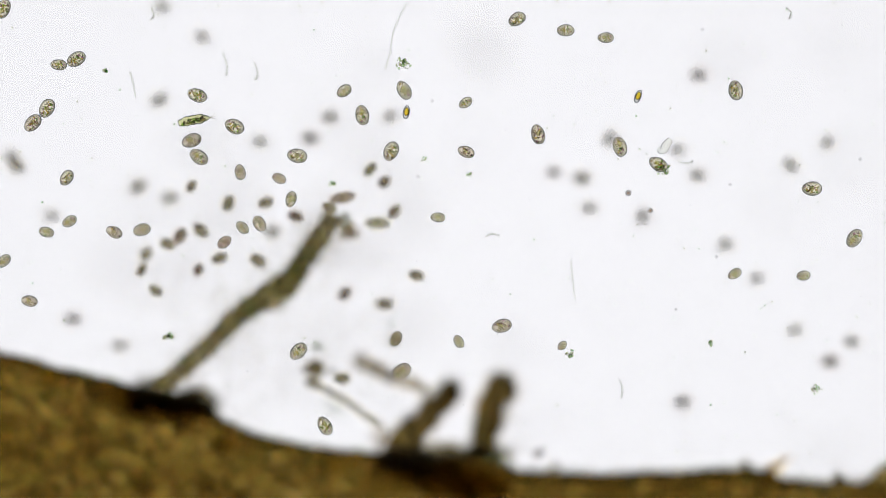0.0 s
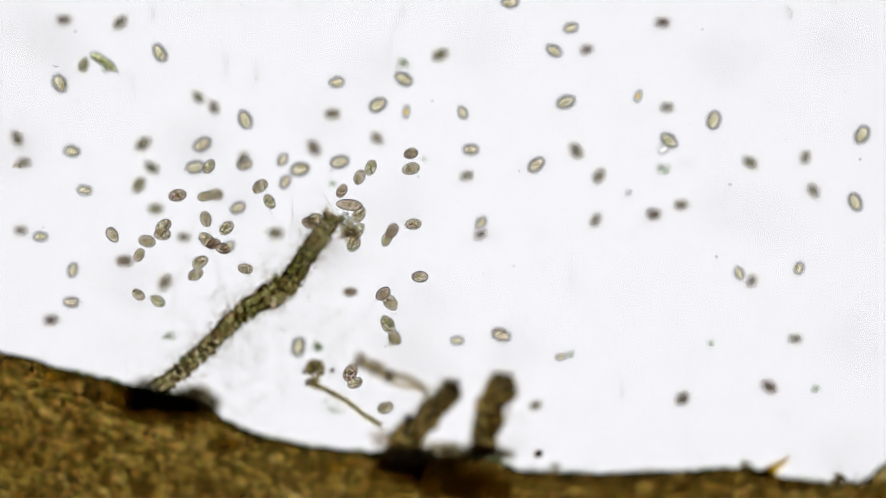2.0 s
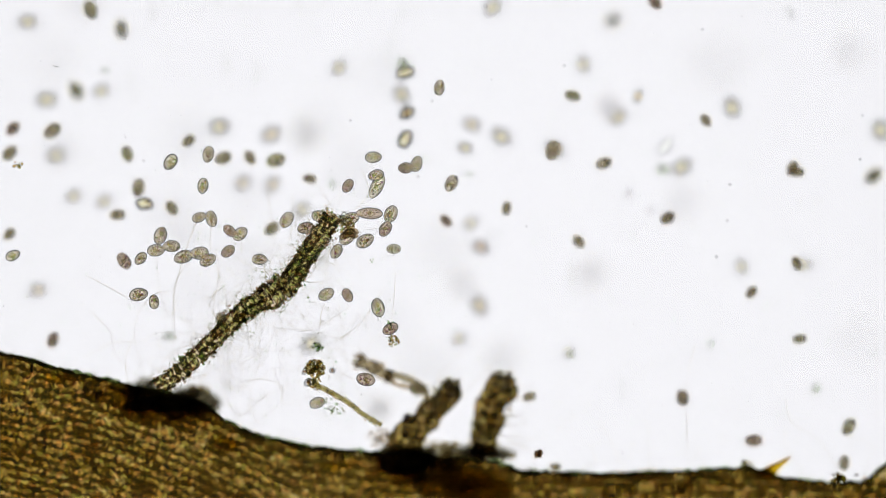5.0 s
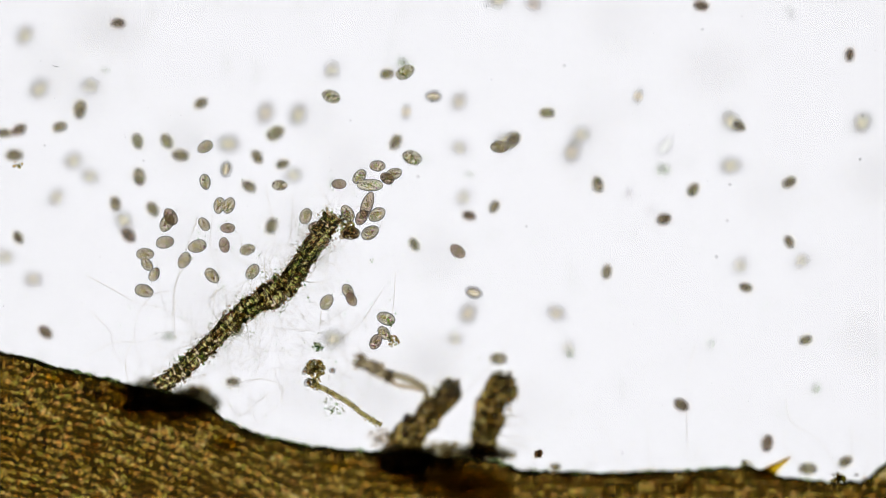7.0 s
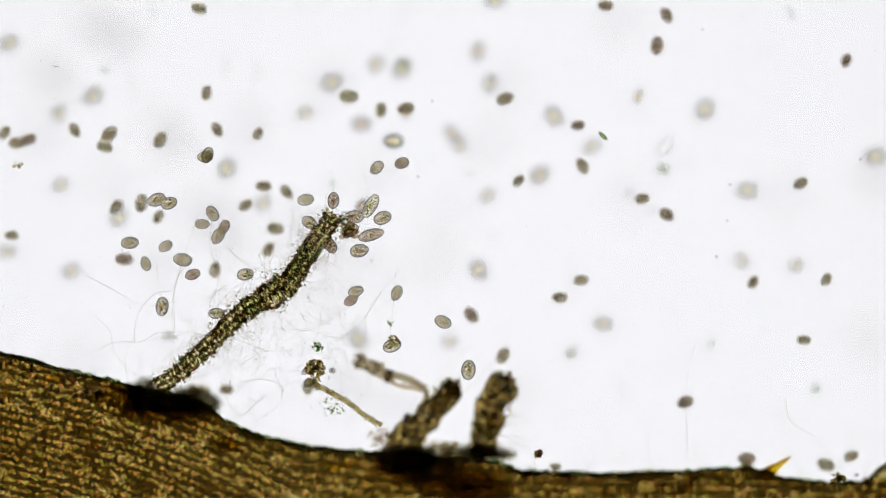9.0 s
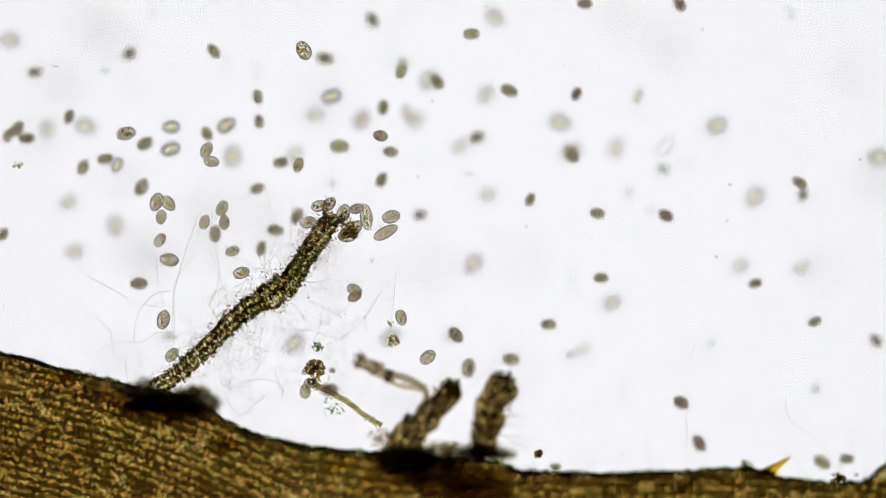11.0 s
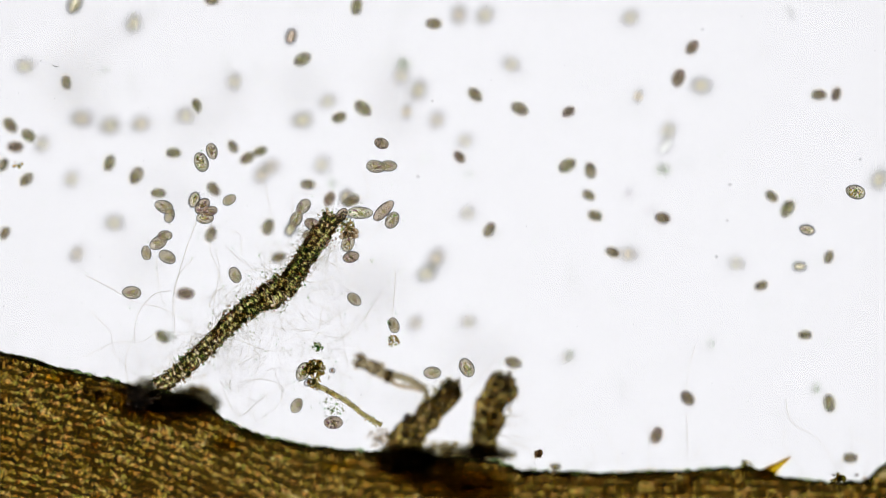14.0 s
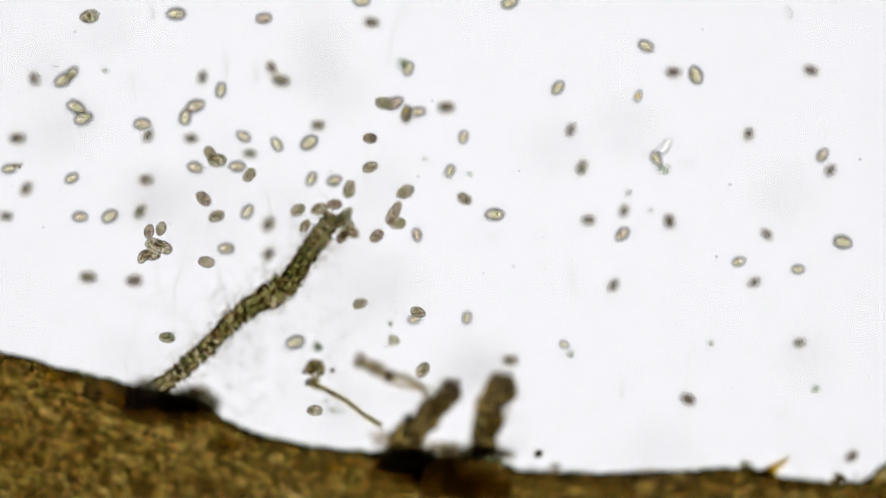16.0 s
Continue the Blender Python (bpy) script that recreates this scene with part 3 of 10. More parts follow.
clump("debris_clump", "few violet-brown dark crumbs", "debris", 32, 293, 0.002, 9, 18, BROWN, 17, 0.001, 0.003, 0.2)
clump("debris_clump", "small brown oval crumb on the stem", "debris", 953, 803, -0.03, 7, 14, MURK, 18, 0.003, 0.006, 0.4)
clump("debris_clump", "dark green crumbs on the edge of the stem", "debris", 1484, 850, -0.03, 13, 50, BROWN, 19, 0.0015, 0.005, 0.5)
clump("debris_clump", "brown lumpy mass beside the tip of the filament", "debris", 612, 400, -0.006, 18, 64, BROWN, 20, 0.0012, 0.0036, 0.3)
clump("debris_clump", "pale lumpy mass of empty vesicles at the tip of the filament", "debris", 604, 388, 0.004, 17, 16, FILM, 21, 0.004, 0.0075, 0.5)
clump("debris_clump", "dull brown rounded lumps behind the tip of the filament", "debris", 617, 412, -0.012, 15, 12, MURK, 22, 0.004, 0.007, 0.5)
clump("debris_clump", "brown ragged lump on the edge of the stem", "debris", 1322, 826, -0.058, 13, 60, BROWN, 23, 0.0015, 0.004, 0.4)
clump("debris_clump", "small grey lump on the edge of the stem", "debris", 983, 827, -0.066, 8, 30, BROWN, 24, 0.0015, 0.004, 0.4)
clump("debris_clump", "pale brown crumbs at the foot of an outgrowth", "debris", 672, 778, -0.066, 22, 60, MURK, 25, 0.0015, 0.0042, 0.4)
for u, v, a, b, sp in ((722, 742, 8, 11, 20), (1475, 841, 3.4, 3, 0), (1516, 841, 3.6, 3.2, 0), (546, 677, 9, 7, 30), (539, 658, 7, 5, 60), (588, 656, 6, 5, 0), (1112, 342, 5.5, 5, 0), (1151, 373, 4.5, 4, 0)):
    vesicle(u, v, -0.05 if v > 700 else 0.098 if u > 900 else -0.016, a, b, sp)


def alga(u, v, spin):
    heap = Heap()
    heap.ball((0, 0, 0), (0.0125, 0.0062, 0.006), math.radians(spin), 20, 12)
    ob = part("alga", heap, SKIN)
    ob.location = place(u, v, 0.098)
    heap = Heap()
    heap.ball((0.0005, 0.001, 0), (0.0072, 0.0042, 0.004), math.radians(spin), 16, 10, 0.2)
    part("chloroplast", heap, YELLOW, ob, "bright yellow chloroplast")
    return tagged(ob, "small bright yellow spindle-shaped alga", "alga", "algae")


alga(1129, 171, 68)
alga(719, 199, 80)


def twig():
    """A thin hollow thread beset with crumbs."""
    rng = random.Random(31)
    top = tagged(new("twig"), "thin straw-coloured hollow thread beset with crumbs", "plant thread")
    line = smooth_line([place(u, v, -0.018) for u, v in ((553, 680), (580, 692), (615, 712), (645, 735), (676, 753))], 30)
    heap = Heap()
    heap.tube(line, [0.0052 - 0.0012 * i / 29 for i in range(30)], 10, 0.15, 90)
    part("outer_wall", heap, STALK, top)
    heap = Heap()
    heap.tube(line, 0.0018, 8)
    part("inner_thread", heap, BROWN, top)
    tagged(part("crumb_coat", grains(line, [6] * 30, 90, rng, 0.0009, 0.0026, 0.8, 1.3), BROWN, top), kind="stuff")
    return top


def branch():
    """A lumpy dark head on a pale hollow stalk, deeper in the drop."""
    rng = random.Random(32)
    z = -0.066
    top = tagged(new("branch"), "dark lumpy branch head on a pale hollow stalk", "plant thread")
    line = smooth_line([place(u, v, z) for u, v in ((632, 637), (650, 648), (672, 656), (692, 668))], 16)
    heap = Heap()
    heap.tube(line, [0.011 + 0.003 * math.sin(i) for i in range(16)], 12, 0.3, 60)
    part("head", heap, BARK, top)
    tagged(part("granular_coat", grains(line, [13] * 16, 60, rng, 0.0022, 0.0046, 0.5, 1.0), MURK, top), kind="stuff")
    line = smooth_line([place(u, v, z) for u, v in ((685, 662), (710, 668), (735, 678), (752, 690), (756, 712))], 24)
    heap = Heap()
    heap.tube(line, [0.0075 - 0.0025 * i / 23 for i in range(24)], 12, 0.2, 70)
    part("stalk", heap, BARK, top)
    heap = Heap()
    heap.tube(smooth_line([place(u, v, z + 0.006) for u, v in ((680, 664), (700, 680), (724, 686), (748, 690))], 20), 0.0048, 12, 0.25, 70)
    part("stalk", heap, MURK, top, "pale hollow stalk")
    tagged(part("granular_coat", grains(line, [7] * 24, 40, rng, 0.0012, 0.003, 0.8, 1.1), BROWN, top), kind="stuff")
    return top


def thorn():
    heap = Heap()
    line = smooth_line([place(u, v, -0.050) for u, v in ((1350, 850), (1360, 836), (1378, 824), (1400, 808))], 20)
    heap.tube(line, [0.0155 * (1 - i / 19) ** 0.9 + 0.0006 for i in range(20)], 14, 0.2, 70, 0.5)
    ob = part("thorn", heap, THORN)
    heap = Heap()
    heap.tube([p + Vector((-0.004, 0.005, 0.006)) * (1 - i / 19) for i, p in enumerate(line)], [0.004 * (1 - i / 19) + 0.0008 for i in range(20)], 6)
    part("rib", heap, CORE, ob, "dark brown rib")
    return tagged(ob, "pointed golden-yellow thorn on the edge of the stem", "thorn")


twig()
branch()
thorn()


def flake():
    heap = Heap()
    line = smooth_line([place(u, v, 0.098) for u, v in ((1164, 262), (1172, 266), (1180, 256), (1186, 246))], 12)
    heap.tube(line, [0.003 + 0.005 * math.sin(3 * i / 11) for i in range(12)], 8, 0.2, 90)
    return tagged(part("flake", heap, FILM), "clear wedge-shaped flake drifting in the water", "flake")


flake()


def shred(pts, seed):
    """A colourless wisp of slime."""
    line = smooth_line([place(u, v, 0.098) for u, v in pts], 40)
    line = [p + Vector((0.003 * noise.noise(Vector((i * 0.4, seed, 0))), 0.003 * noise.noise(Vector((i * 0.4, seed, 9))), 0)) for i, p in enumerate(line)]
    heap = Heap()
    heap.tube(line, [0.0012 + 0.0024 * abs(noise.noise(Vector((i * 0.7, seed, 5)))) for i in range(40)], 6, 0.5, 300)
    return tagged(part("slime_shred", heap, FILM), "colourless wisp of slime drifting in the water", "slime", "wisps of slime")


for seed, pts in enumerate((((722, 5), (708, 28), (695, 62), (690, 95), (682, 122)), ((268, 14), (272, 28), (266, 36)), ((230, 128), (236, 150), (240, 172)), ((395, 95), (402, 118), (400, 134)),
                            ((1392, 14), (1400, 24), (1396, 34)), ((1225, 285), (1218, 290), (1200, 286)), ((1096, 672), (1102, 690), (1098, 706)), ((1010, 460), (1014, 500), (1018, 530)),
                            ((450, 110), (456, 128), (452, 142)), ((860, 420), (870, 414), (884, 418)))):
    shred(pts, seed)


def specks():
    """Dust and bacteria, far too many to count."""
    rng = random.Random(51)
    for name, label, material, count, zs, lo, hi in (("dust", "countless tiny dark specks in the water", DUST, 130, (0.02, 0.104), 0.0006, 0.0013), ("dust", "countless tiny dark specks near the filament", DUST, 110, (0.0, 0.004), 0.0006, 0.0012),
                                                     ("bacteria", "countless tiny clear and green specks in the water", GREEN, 460, (0.085, 0.112), 0.0008, 0.0021),
                                                     ("bacteria", "countless tiny clear specks between the hairs", GREEN, 520, (-0.03, 0.02), 0.0007, 0.0016)):
        heap = Heap()
        for i in range(count):
            u, v = (rng.uniform(0, 1568), rng.uniform(0, 840)) if zs[0] >= 0 else (rng.gauss(480, 160), rng.gauss(560, 110))
            if v > along(EDGE, u) - 4:
                continue
            q = rng.uniform(lo, hi)
            heap.ball(place(u, v, rng.uniform(*zs)), (q, q * rng.uniform(0.6, 1), q), rng.uniform(0, 3), 8, 5)
        tagged(part(name, heap, material), label, "specks", kind="stuff")


specks()


# ---- swimming cells ----
def cell(rng, long=0.0175, foods=(0, 0, 1, 1, 1, 2, 3), fed=0):
    """One egg-shaped swimmer, 35 long, packed with food balls."""
    heap = Heap()
    egg = rng.uniform(0, 0.09)
    b = rng.uniform(0.0112, 0.0126)
    heap.ball((0, 0, 0), (long, b, b), 0, 28, 20, 0, egg)
    body = part("ciliate", heap, SKIN)
    heap = Heap()
    heap.ball((0, 0, 0), (long * 0.965, b * 0.955, b * 0.95), 0, 24, 16, 0.015, egg)
    plasm = part("cytoplasm", heap, PLASMS[fed], body, "granular yellowish cell contents")
    def inside(k):
        p = Vector((2, 0, 0))
        while p.length > 0.97:
            p = Vector((rng.uniform(-1, 1), rng.uniform(-1, 1), rng.uniform(-0.6, 0.6)))
        return (p.x * long * k, p.y * b * k * 0.95, p.z * 0.0055)
    for i in range(24):
        r = rng.uniform(0.0010, 0.0021)
        heap = Heap()
        heap.ball(inside(0.80), (r, r * rng.uniform(0.65, 1), r * 0.7), rng.uniform(0, 3), 10, 7, 0.15)
        part("food_ball", heap, FOOD[rng.choice(foods)], plasm)
    heap = Heap()
    for i in range(130):
        r = rng.uniform(0.0005, 0.0011)
        heap.ball(inside(0.86), (r, r * rng.uniform(0.6, 1), r * 0.8), rng.uniform(0, 3), 6, 4)
    tagged(part("granules", heap, GRAINS, plasm, "fine green and violet granules"), kind="stuff")
    heap = Heap()
    heap.ball((-0.006 + 0.008 * rng.random(), 0.001, 0), (0.0045, 0.0042, 0.004), 0, 12, 8)
    part("nucleus", heap, NUCLEUS, plasm, "pale round nucleus")
    return body


FOOD = [clear("food_green", 1.10, [(0.0, (0.58, 0.80, 0.36)), (1.0, (0.82, 0.93, 0.52))], scale=300),
        clear("food_straw", 1.10, [(0.0, (0.95, 0.84, 0.46)), (1.0, (0.99, 0.94, 0.68))], scale=300),
        clear("food_rust", 1.10, [(0.0, (0.78, 0.56, 0.78)), (1.0, (0.92, 0.76, 0.90))], scale=300),
        clear("food_dark", 1.12, [(0.0, (0.74, 0.68, 0.52)), (1.0, (0.84, 0.78, 0.64))], scale=300),
        clear("food_black", 1.07, [(0.0, (0.42, 0.38, 0.24)), (1.0, (0.60, 0.54, 0.36))], scale=300)]
GRAINS = clear("cell_granules", 1.10, [(0.0, (0.62, 0.84, 0.44)), (0.25, (1.0, 1.0, 0.78)), (0.5, (0.82, 0.66, 0.86)), (0.75, (0.98, 0.94, 0.60)), (1.0, (0.76, 0.66, 0.74))])
RNG = random.Random(11)
KINDS = [tagged(cell(RNG, foods=((0, 1, 1, 2), (0, 1, 2, 3), (1, 2, 3, 3))[fed], fed=fed), ("clear egg-shaped swimming cell with a dark rim and pale contents", "egg-shaped swimming cell with a dark rim and green-brown contents", "egg-shaped swimming cell full of brown food")[fed], "ciliate", "swimming cells") for fed in (0, 1, 0, 2, 1, 0, 1, 1)]
KINDS.append(tagged(cell(RNG, 0.0155, (3, 4, 4), 2), "plump swimming cell crammed with dark brown food", "ciliate", "swimming cells"))
KINDS.append(tagged(cell(RNG, 0.025), "long slender swimming cell with a dark rim and pale contents", "ciliate", "swimming cells"))
KINDS.append(tagged(cell(RNG, 0.026, (1, 3, 3, 4), 2), "long brown spindle-shaped swimming cell full of food", "ciliate", "swimming cells"))


def rotifer_moves():
    """A long bristled swimmer that leaves to the upper side early on."""
    top = tagged(new("rotifer"), "long slender greenish rotifer with two toe bristles", "rotifer")
    rng = random.Random(61)
    heap = Heap()
    n = 24
    heap.tube([(-0.033 + 0.058 * i / (n - 1), 0.0015 * math.sin(3 * i / n), 0) for i in range(n)],
              [0.0085 * min(1, 0.55 + i / 10, (n - i) / 7) + 0.0006 * math.sin(i * 1.3) for i in range(n)], 16)
    part("trunk", heap, ROTIFER, top)
    heap = Heap()
    heap.tube([(-0.031 + 0.052 * i / (n - 1), 0.0015 * math.sin(3 * i / n), 0) for i in range(n)], [0.0068 * min(1, 0.5 + i / 10, (n - i) / 8) for i in range(n)], 14, 0.3, 120)
    gut = part("gut", heap, PLASM, top, "granular green-brown gut")
    for i in range(22):
        heap = Heap()
        r = rng.uniform(0.002, 0.0042)
        heap.ball((rng.uniform(-0.028, 0.018), rng.uniform(-0.0035, 0.0035), rng.uniform(-0.003, 0.003)), (r, r * 0.7, r * 0.6), rng.uniform(-0.5, 0.5), 10, 7)
        part("gut_ball", heap, FOOD[rng.choice((0, 0, 3, 4))], gut)
    for a in (-0.35, 0.1, 0.6):
        heap = Heap()
        heap.tube([(0.024, 0, 0), (0.024 + 0.007 * math.cos(a), 0.007 * math.sin(a), 0), (0.024 + 0.014 * math.cos(a), 0.014 * math.sin(a), 0)], [0.0006, 0.0005, 0.0002], 5)
        part("bristle", heap, HAIR, top)
    walk(top, [(t, Matrix.Translation(place(u, v, z / 1000)) @ pose(0, 0, 0, 0, 0, a)) for t, u, v, z, a in
               ((0, 348, 213, 98, 10), (0.5, 302, 210, 98, -12), (1, 270, 168, 96, -38), (1.5, 245, 135, 90, -30), (2, 188, 114, 84, -35), (2.5, 132, 88, 74, -10),
                (3, 88, 98, 66, 8), (3.5, 130, 36, 66, -60), (4, 140, -10, 50, -70), (6.5, 120, -140, 50, -70), (16, 60, -200, 50, -70))])


def darter_moves():
    """A small green boat-shaped alga that darts through."""
    heap = Heap()
    heap.ball((0, 0, 0), (0.0105, 0.0038, 0.0038), 0, 18, 12, 0, 0, 0.9)
    ob = tagged(part("boat_alga", heap, SKIN), "small green boat-shaped alga darting through the water", "alga")
    heap = Heap()
    heap.ball((0, 0, 0), (0.0082, 0.0026, 0.0026), 0, 14, 10, 0.1)
    part("chloroplast", heap, FOOD[0], ob, "green chloroplast")
    walk(ob, [(t, Matrix.Translation(place(u, v, -0.006)) @ pose(0, 0, 0, 0, 0, a)) for t, u, v, a in
              ((0, 1700, 400, -5), (7, 1690, 372, -5), (7.5, 1516, 343, -5), (8, 1278, 316, -15), (8.5, 1079, 282, 0), (9, 1067, 241, -45), (9.6, 1030, 140, -60), (10.6, 930, -50, -60), (16, 920, -80, -60))])


def dust_in_focus():
    """Eyepiece dust, set in the sharp plane and keyed to move with the tube."""
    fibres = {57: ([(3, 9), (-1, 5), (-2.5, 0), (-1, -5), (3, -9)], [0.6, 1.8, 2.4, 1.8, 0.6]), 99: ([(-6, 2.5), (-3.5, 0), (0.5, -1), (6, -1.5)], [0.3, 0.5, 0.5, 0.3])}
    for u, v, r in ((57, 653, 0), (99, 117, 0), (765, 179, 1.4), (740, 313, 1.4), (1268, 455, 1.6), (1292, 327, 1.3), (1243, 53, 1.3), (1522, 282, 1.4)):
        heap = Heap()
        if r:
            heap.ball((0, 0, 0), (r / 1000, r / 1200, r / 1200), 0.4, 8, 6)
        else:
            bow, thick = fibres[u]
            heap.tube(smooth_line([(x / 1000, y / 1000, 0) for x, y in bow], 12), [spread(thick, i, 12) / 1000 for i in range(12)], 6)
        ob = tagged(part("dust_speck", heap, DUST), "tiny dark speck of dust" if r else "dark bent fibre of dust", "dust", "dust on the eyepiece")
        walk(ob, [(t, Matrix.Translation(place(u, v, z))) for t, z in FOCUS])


def swim(kind, size, rows):
    """One swimming cell on its way: seconds, u, v, height and turn."""
    ob = copy_thing(KINDS[kind], Matrix())
    ob.scale = (size, size, size)
    if size < 0.86:
        ob["label"] = "small " + ob["label"]
    walk(ob, [(t, Matrix.Translation(place(u, v, z / 1000)) @ pose(0, 0, 0, roll, 0, a)) for t, u, v, z, a, roll in
              ((*r, 35 * math.sin(2.1 * r[0] + rows[0][1])) for r in rows)])


def motions():
    rotifer_moves()
    dust_in_focus()
    darter_moves()
    swim(0, 1.03, [(0, 135, 105, 97, 30), (0.5, 117, 60, 97, 95), (1, 92, 32, 97, 145), (1.5, 62, 0, 97, 180), (2, 58, 52, -600, 180), (2.5, 54, 105, -600, 180), (3, 50, 157, -13, 255), (3.5, 42, 182, 56, 300), (4, 75, 190, 139, 370), (6.5, 85, 151, 139, 360), (7, 70, 158, 139, 405), (7.5, 95, 146, 139, 370), (8, 96, 146, -600, 370), (8.5, 97, 146, -600, 370), (9, 98, 145, -600, 370), (11.5, 103, 144, -600, 370), (12, 104, 144, -600, 370), (12.5, 105, 144, -600, 370), (13, 106, 143, -600, 370), (13.5, 107, 143, -600, 370), (14, 108, 143, -600, 370), (14.5, 109, 143, -600, 370), (15, 110, 142, -600, 370), (15.5, 111, 142, -600, 370), (16, 112, 142, 97, 390)])
    swim(2, 0.85, [(0, 104, 115, 100, -5), (0.5, 124, 122, 100, 65), (1, 122, 131, 100, 145), (1.5, 138, 136, 59, 200), (2, 148, 115, -23, 250), (2.5, 130, 82, -64, 180), (3, 100, 97, -64, 170), (3.5, 98, 99, -600, 170), (4, 95, 101, -600, 170), (6.5, 84, 110, -600, 170), (7, 81, 112, -600, 170), (7.5, 79, 113, -600, 170), (8, 76, 115, -600, 170), (8.5, 74, 117, -600, 170), (9, 72, 119, -600, 170), (11.5, 60, 128, -64, 195), (12, 120, 120, -64, 180), (12.5, 122, 120, -600, 180), (13, 124, 121, -600, 180), (13.5, 127, 121, -600, 180), (14, 129, 122, -600, 180), (14.5, 131, 122, -9, 150), (15, 143, 123, 59, 80), (15.5, 131, 115, 100, 120), (16, 127, 130, 100, 45)])
    swim(5, 1.03, [(0, 83, 192, 96, 60), (0.5, 87, 202, 96, 140), (1, 104, 196, 96, 75), (1.5, 111, 160, 96, 75), (2, 106, 148, 96, 115), (2.5, 79, 136, 55, 180), (3, 75, 98, -27, 190), (3.5, 130, 38, -68, 110), (4, 155, 5, -68, 130), (6.5, 161, 41, -68, 65), (7, 160, 41, -600, 65), (7.5, 160, 41, -600, 65), (8, 159, 41, -600, 65), (8.5, 158, 41, -600, 65), (9, 158, 41, -600, 65), (11.5, 154, 42, -600, 65), (12, 153, 42, -600, 65), (12.5, 153, 42, -600, 65), (13, 152, 42, 138, 120), (13.5, 140, 10, 138, 60), (14, 132, 9, 69, 60), (14.5, 125, 8, 41, 45), (15, 115, 34, -27, 70), (15.5, 130, 36, -27, 0), (16, 158, 29, 3, 10)])
    swim(6, 1.03, [(0, 58, 218, 99, 45), (0.5, 42, 243, 99, 30), (1, 12, 267, 99, 20), (1.5, 18, 263, -600, 20), (2, 24, 258, -600, 20), (2.5, 29, 254, -600, 20), (3, 35, 250, -65, 0), (3.5, 38, 250, -65, 0), (4, 45, 233, -65, 45), (6.5, 152, 230, -65, 20), (7, 141, 194, -65, 80), (7.5, 160, 168, -65, 0), (8, 184, 190, -65, -60), (8.5, 187, 239, -65, -135), (9, 193, 238, -56, -135), (11.5, 225, 235, -10, -200), (12, 207, 228, 58, -240), (12.5, 190, 222, 141, -180), (13, 176, 213, 141, -120), (13.5, 160, 210, 141, -180), (14, 145, 210, 141, -180), (14.5, 120, 212, 141, -180), (15, 123, 207, 58, -110), (15.5, 132, 212, -10, -180), (16, 126, 213, -600, -180)])
    swim(2, 1.03, [(0, 349, 169, 96, -20), (0.5, 335, 147, 96, -80), (1, 324, 145, 96, -40), (1.5, 305, 128, 96, -60), (2, 283, 94, 96, -60), (2.5, 265, 57, 82, -105), (3, 259, 39, 78, -40), (3.5, 236, 33, 100, 0), (4, 218, 44, 138, -80), (6.5, 212, 54, -600, -80), (7, 210, 56, -600, -80), (7.5, 209, 58, -600, -80), (8, 208, 60, -600, -80), (8.5, 206, 62, -600, -80), (9, 205, 64, -600, -80), (11.5, 199, 74, -600, -80), (12, 198, 76, -600, -80), (12.5, 196, 78, -600, -80), (13, 195, 80, 138, 0), (13.5, 230, 60, 138, 60), (14, 237, 42, 138, 70), (14.5, 228, 45, 138, 80), (15, 232, 58, 116, 30), (15.5, 266, 48, 96, 20), (16, 312, 25, 96, 0)])
    swim(5, 1.03, [(0, 415, 224, 97, -25), (0.5, 412, 218, 97, -80), (1, 422, 225, 97, -35), (1.5, 441, 230, 97, 10), (2, 434, 212, 97, -70), (2.5, 431, 184, 82, -85), (3, 432, 172, 78, -160), (3.5, 407, 187, 100, -170), (4, 375, 198, 139, -160), (6.5, 415, 255, 139, -180), (7, 405, 255, 139, -180), (7.5, 400, 262, 139, -160), (8, 401, 274, -600, -160), (8.5, 401, 286, -600, -160), (9, 402, 298, 139, -120), (11.5, 414, 268, 139, -80), (12, 415, 262, 66, -60), (12.5, 391, 268, 5, -105), (13, 372, 254, -24, -70), (13.5, 359, 264, -20, -110), (14, 356, 287, -11, -70), (14.5, 370, 288, -1, -150), (15, 388, 272, 4, -200), (15.5, 386, 278, -1, -200), (16, 384, 284, 3, -180)])
    swim(1, 1.03, [(0, 339, 249, 100, 20), (0.5, 314, 255, 100, 30), (1, 318, 254, 100, -15), (1.5, 345, 260, 100, -35), (2, 358, 256, 100, 30), (2.5, 365, 240, 82, 60), (3, 410, 243, 78, 75), (3.5, 430, 234, 100, 155), (4, 454, 240, 142, 180), (6.5, 488, 215, 142, 240), (7, 470, 200, 142, 250), (7.5, 457, 193, 142, 330), (8, 455, 222, 142, 250), (8.5, 447, 222, -600, 250), (9, 439, 222, -600, 250), (11.5, 398, 222, 142, 210), (12, 410, 212, 142, 225), (12.5, 420, 185, 142, 240), (13, 409, 185, -600, 240), (13.5, 398, 184, -600, 240), (14, 388, 184, -600, 240), (14.5, 377, 183, -600, 240), (15, 366, 183, 120, 240), (15.5, 354, 180, 100, 160), (16, 346, 188, 100, 200)])
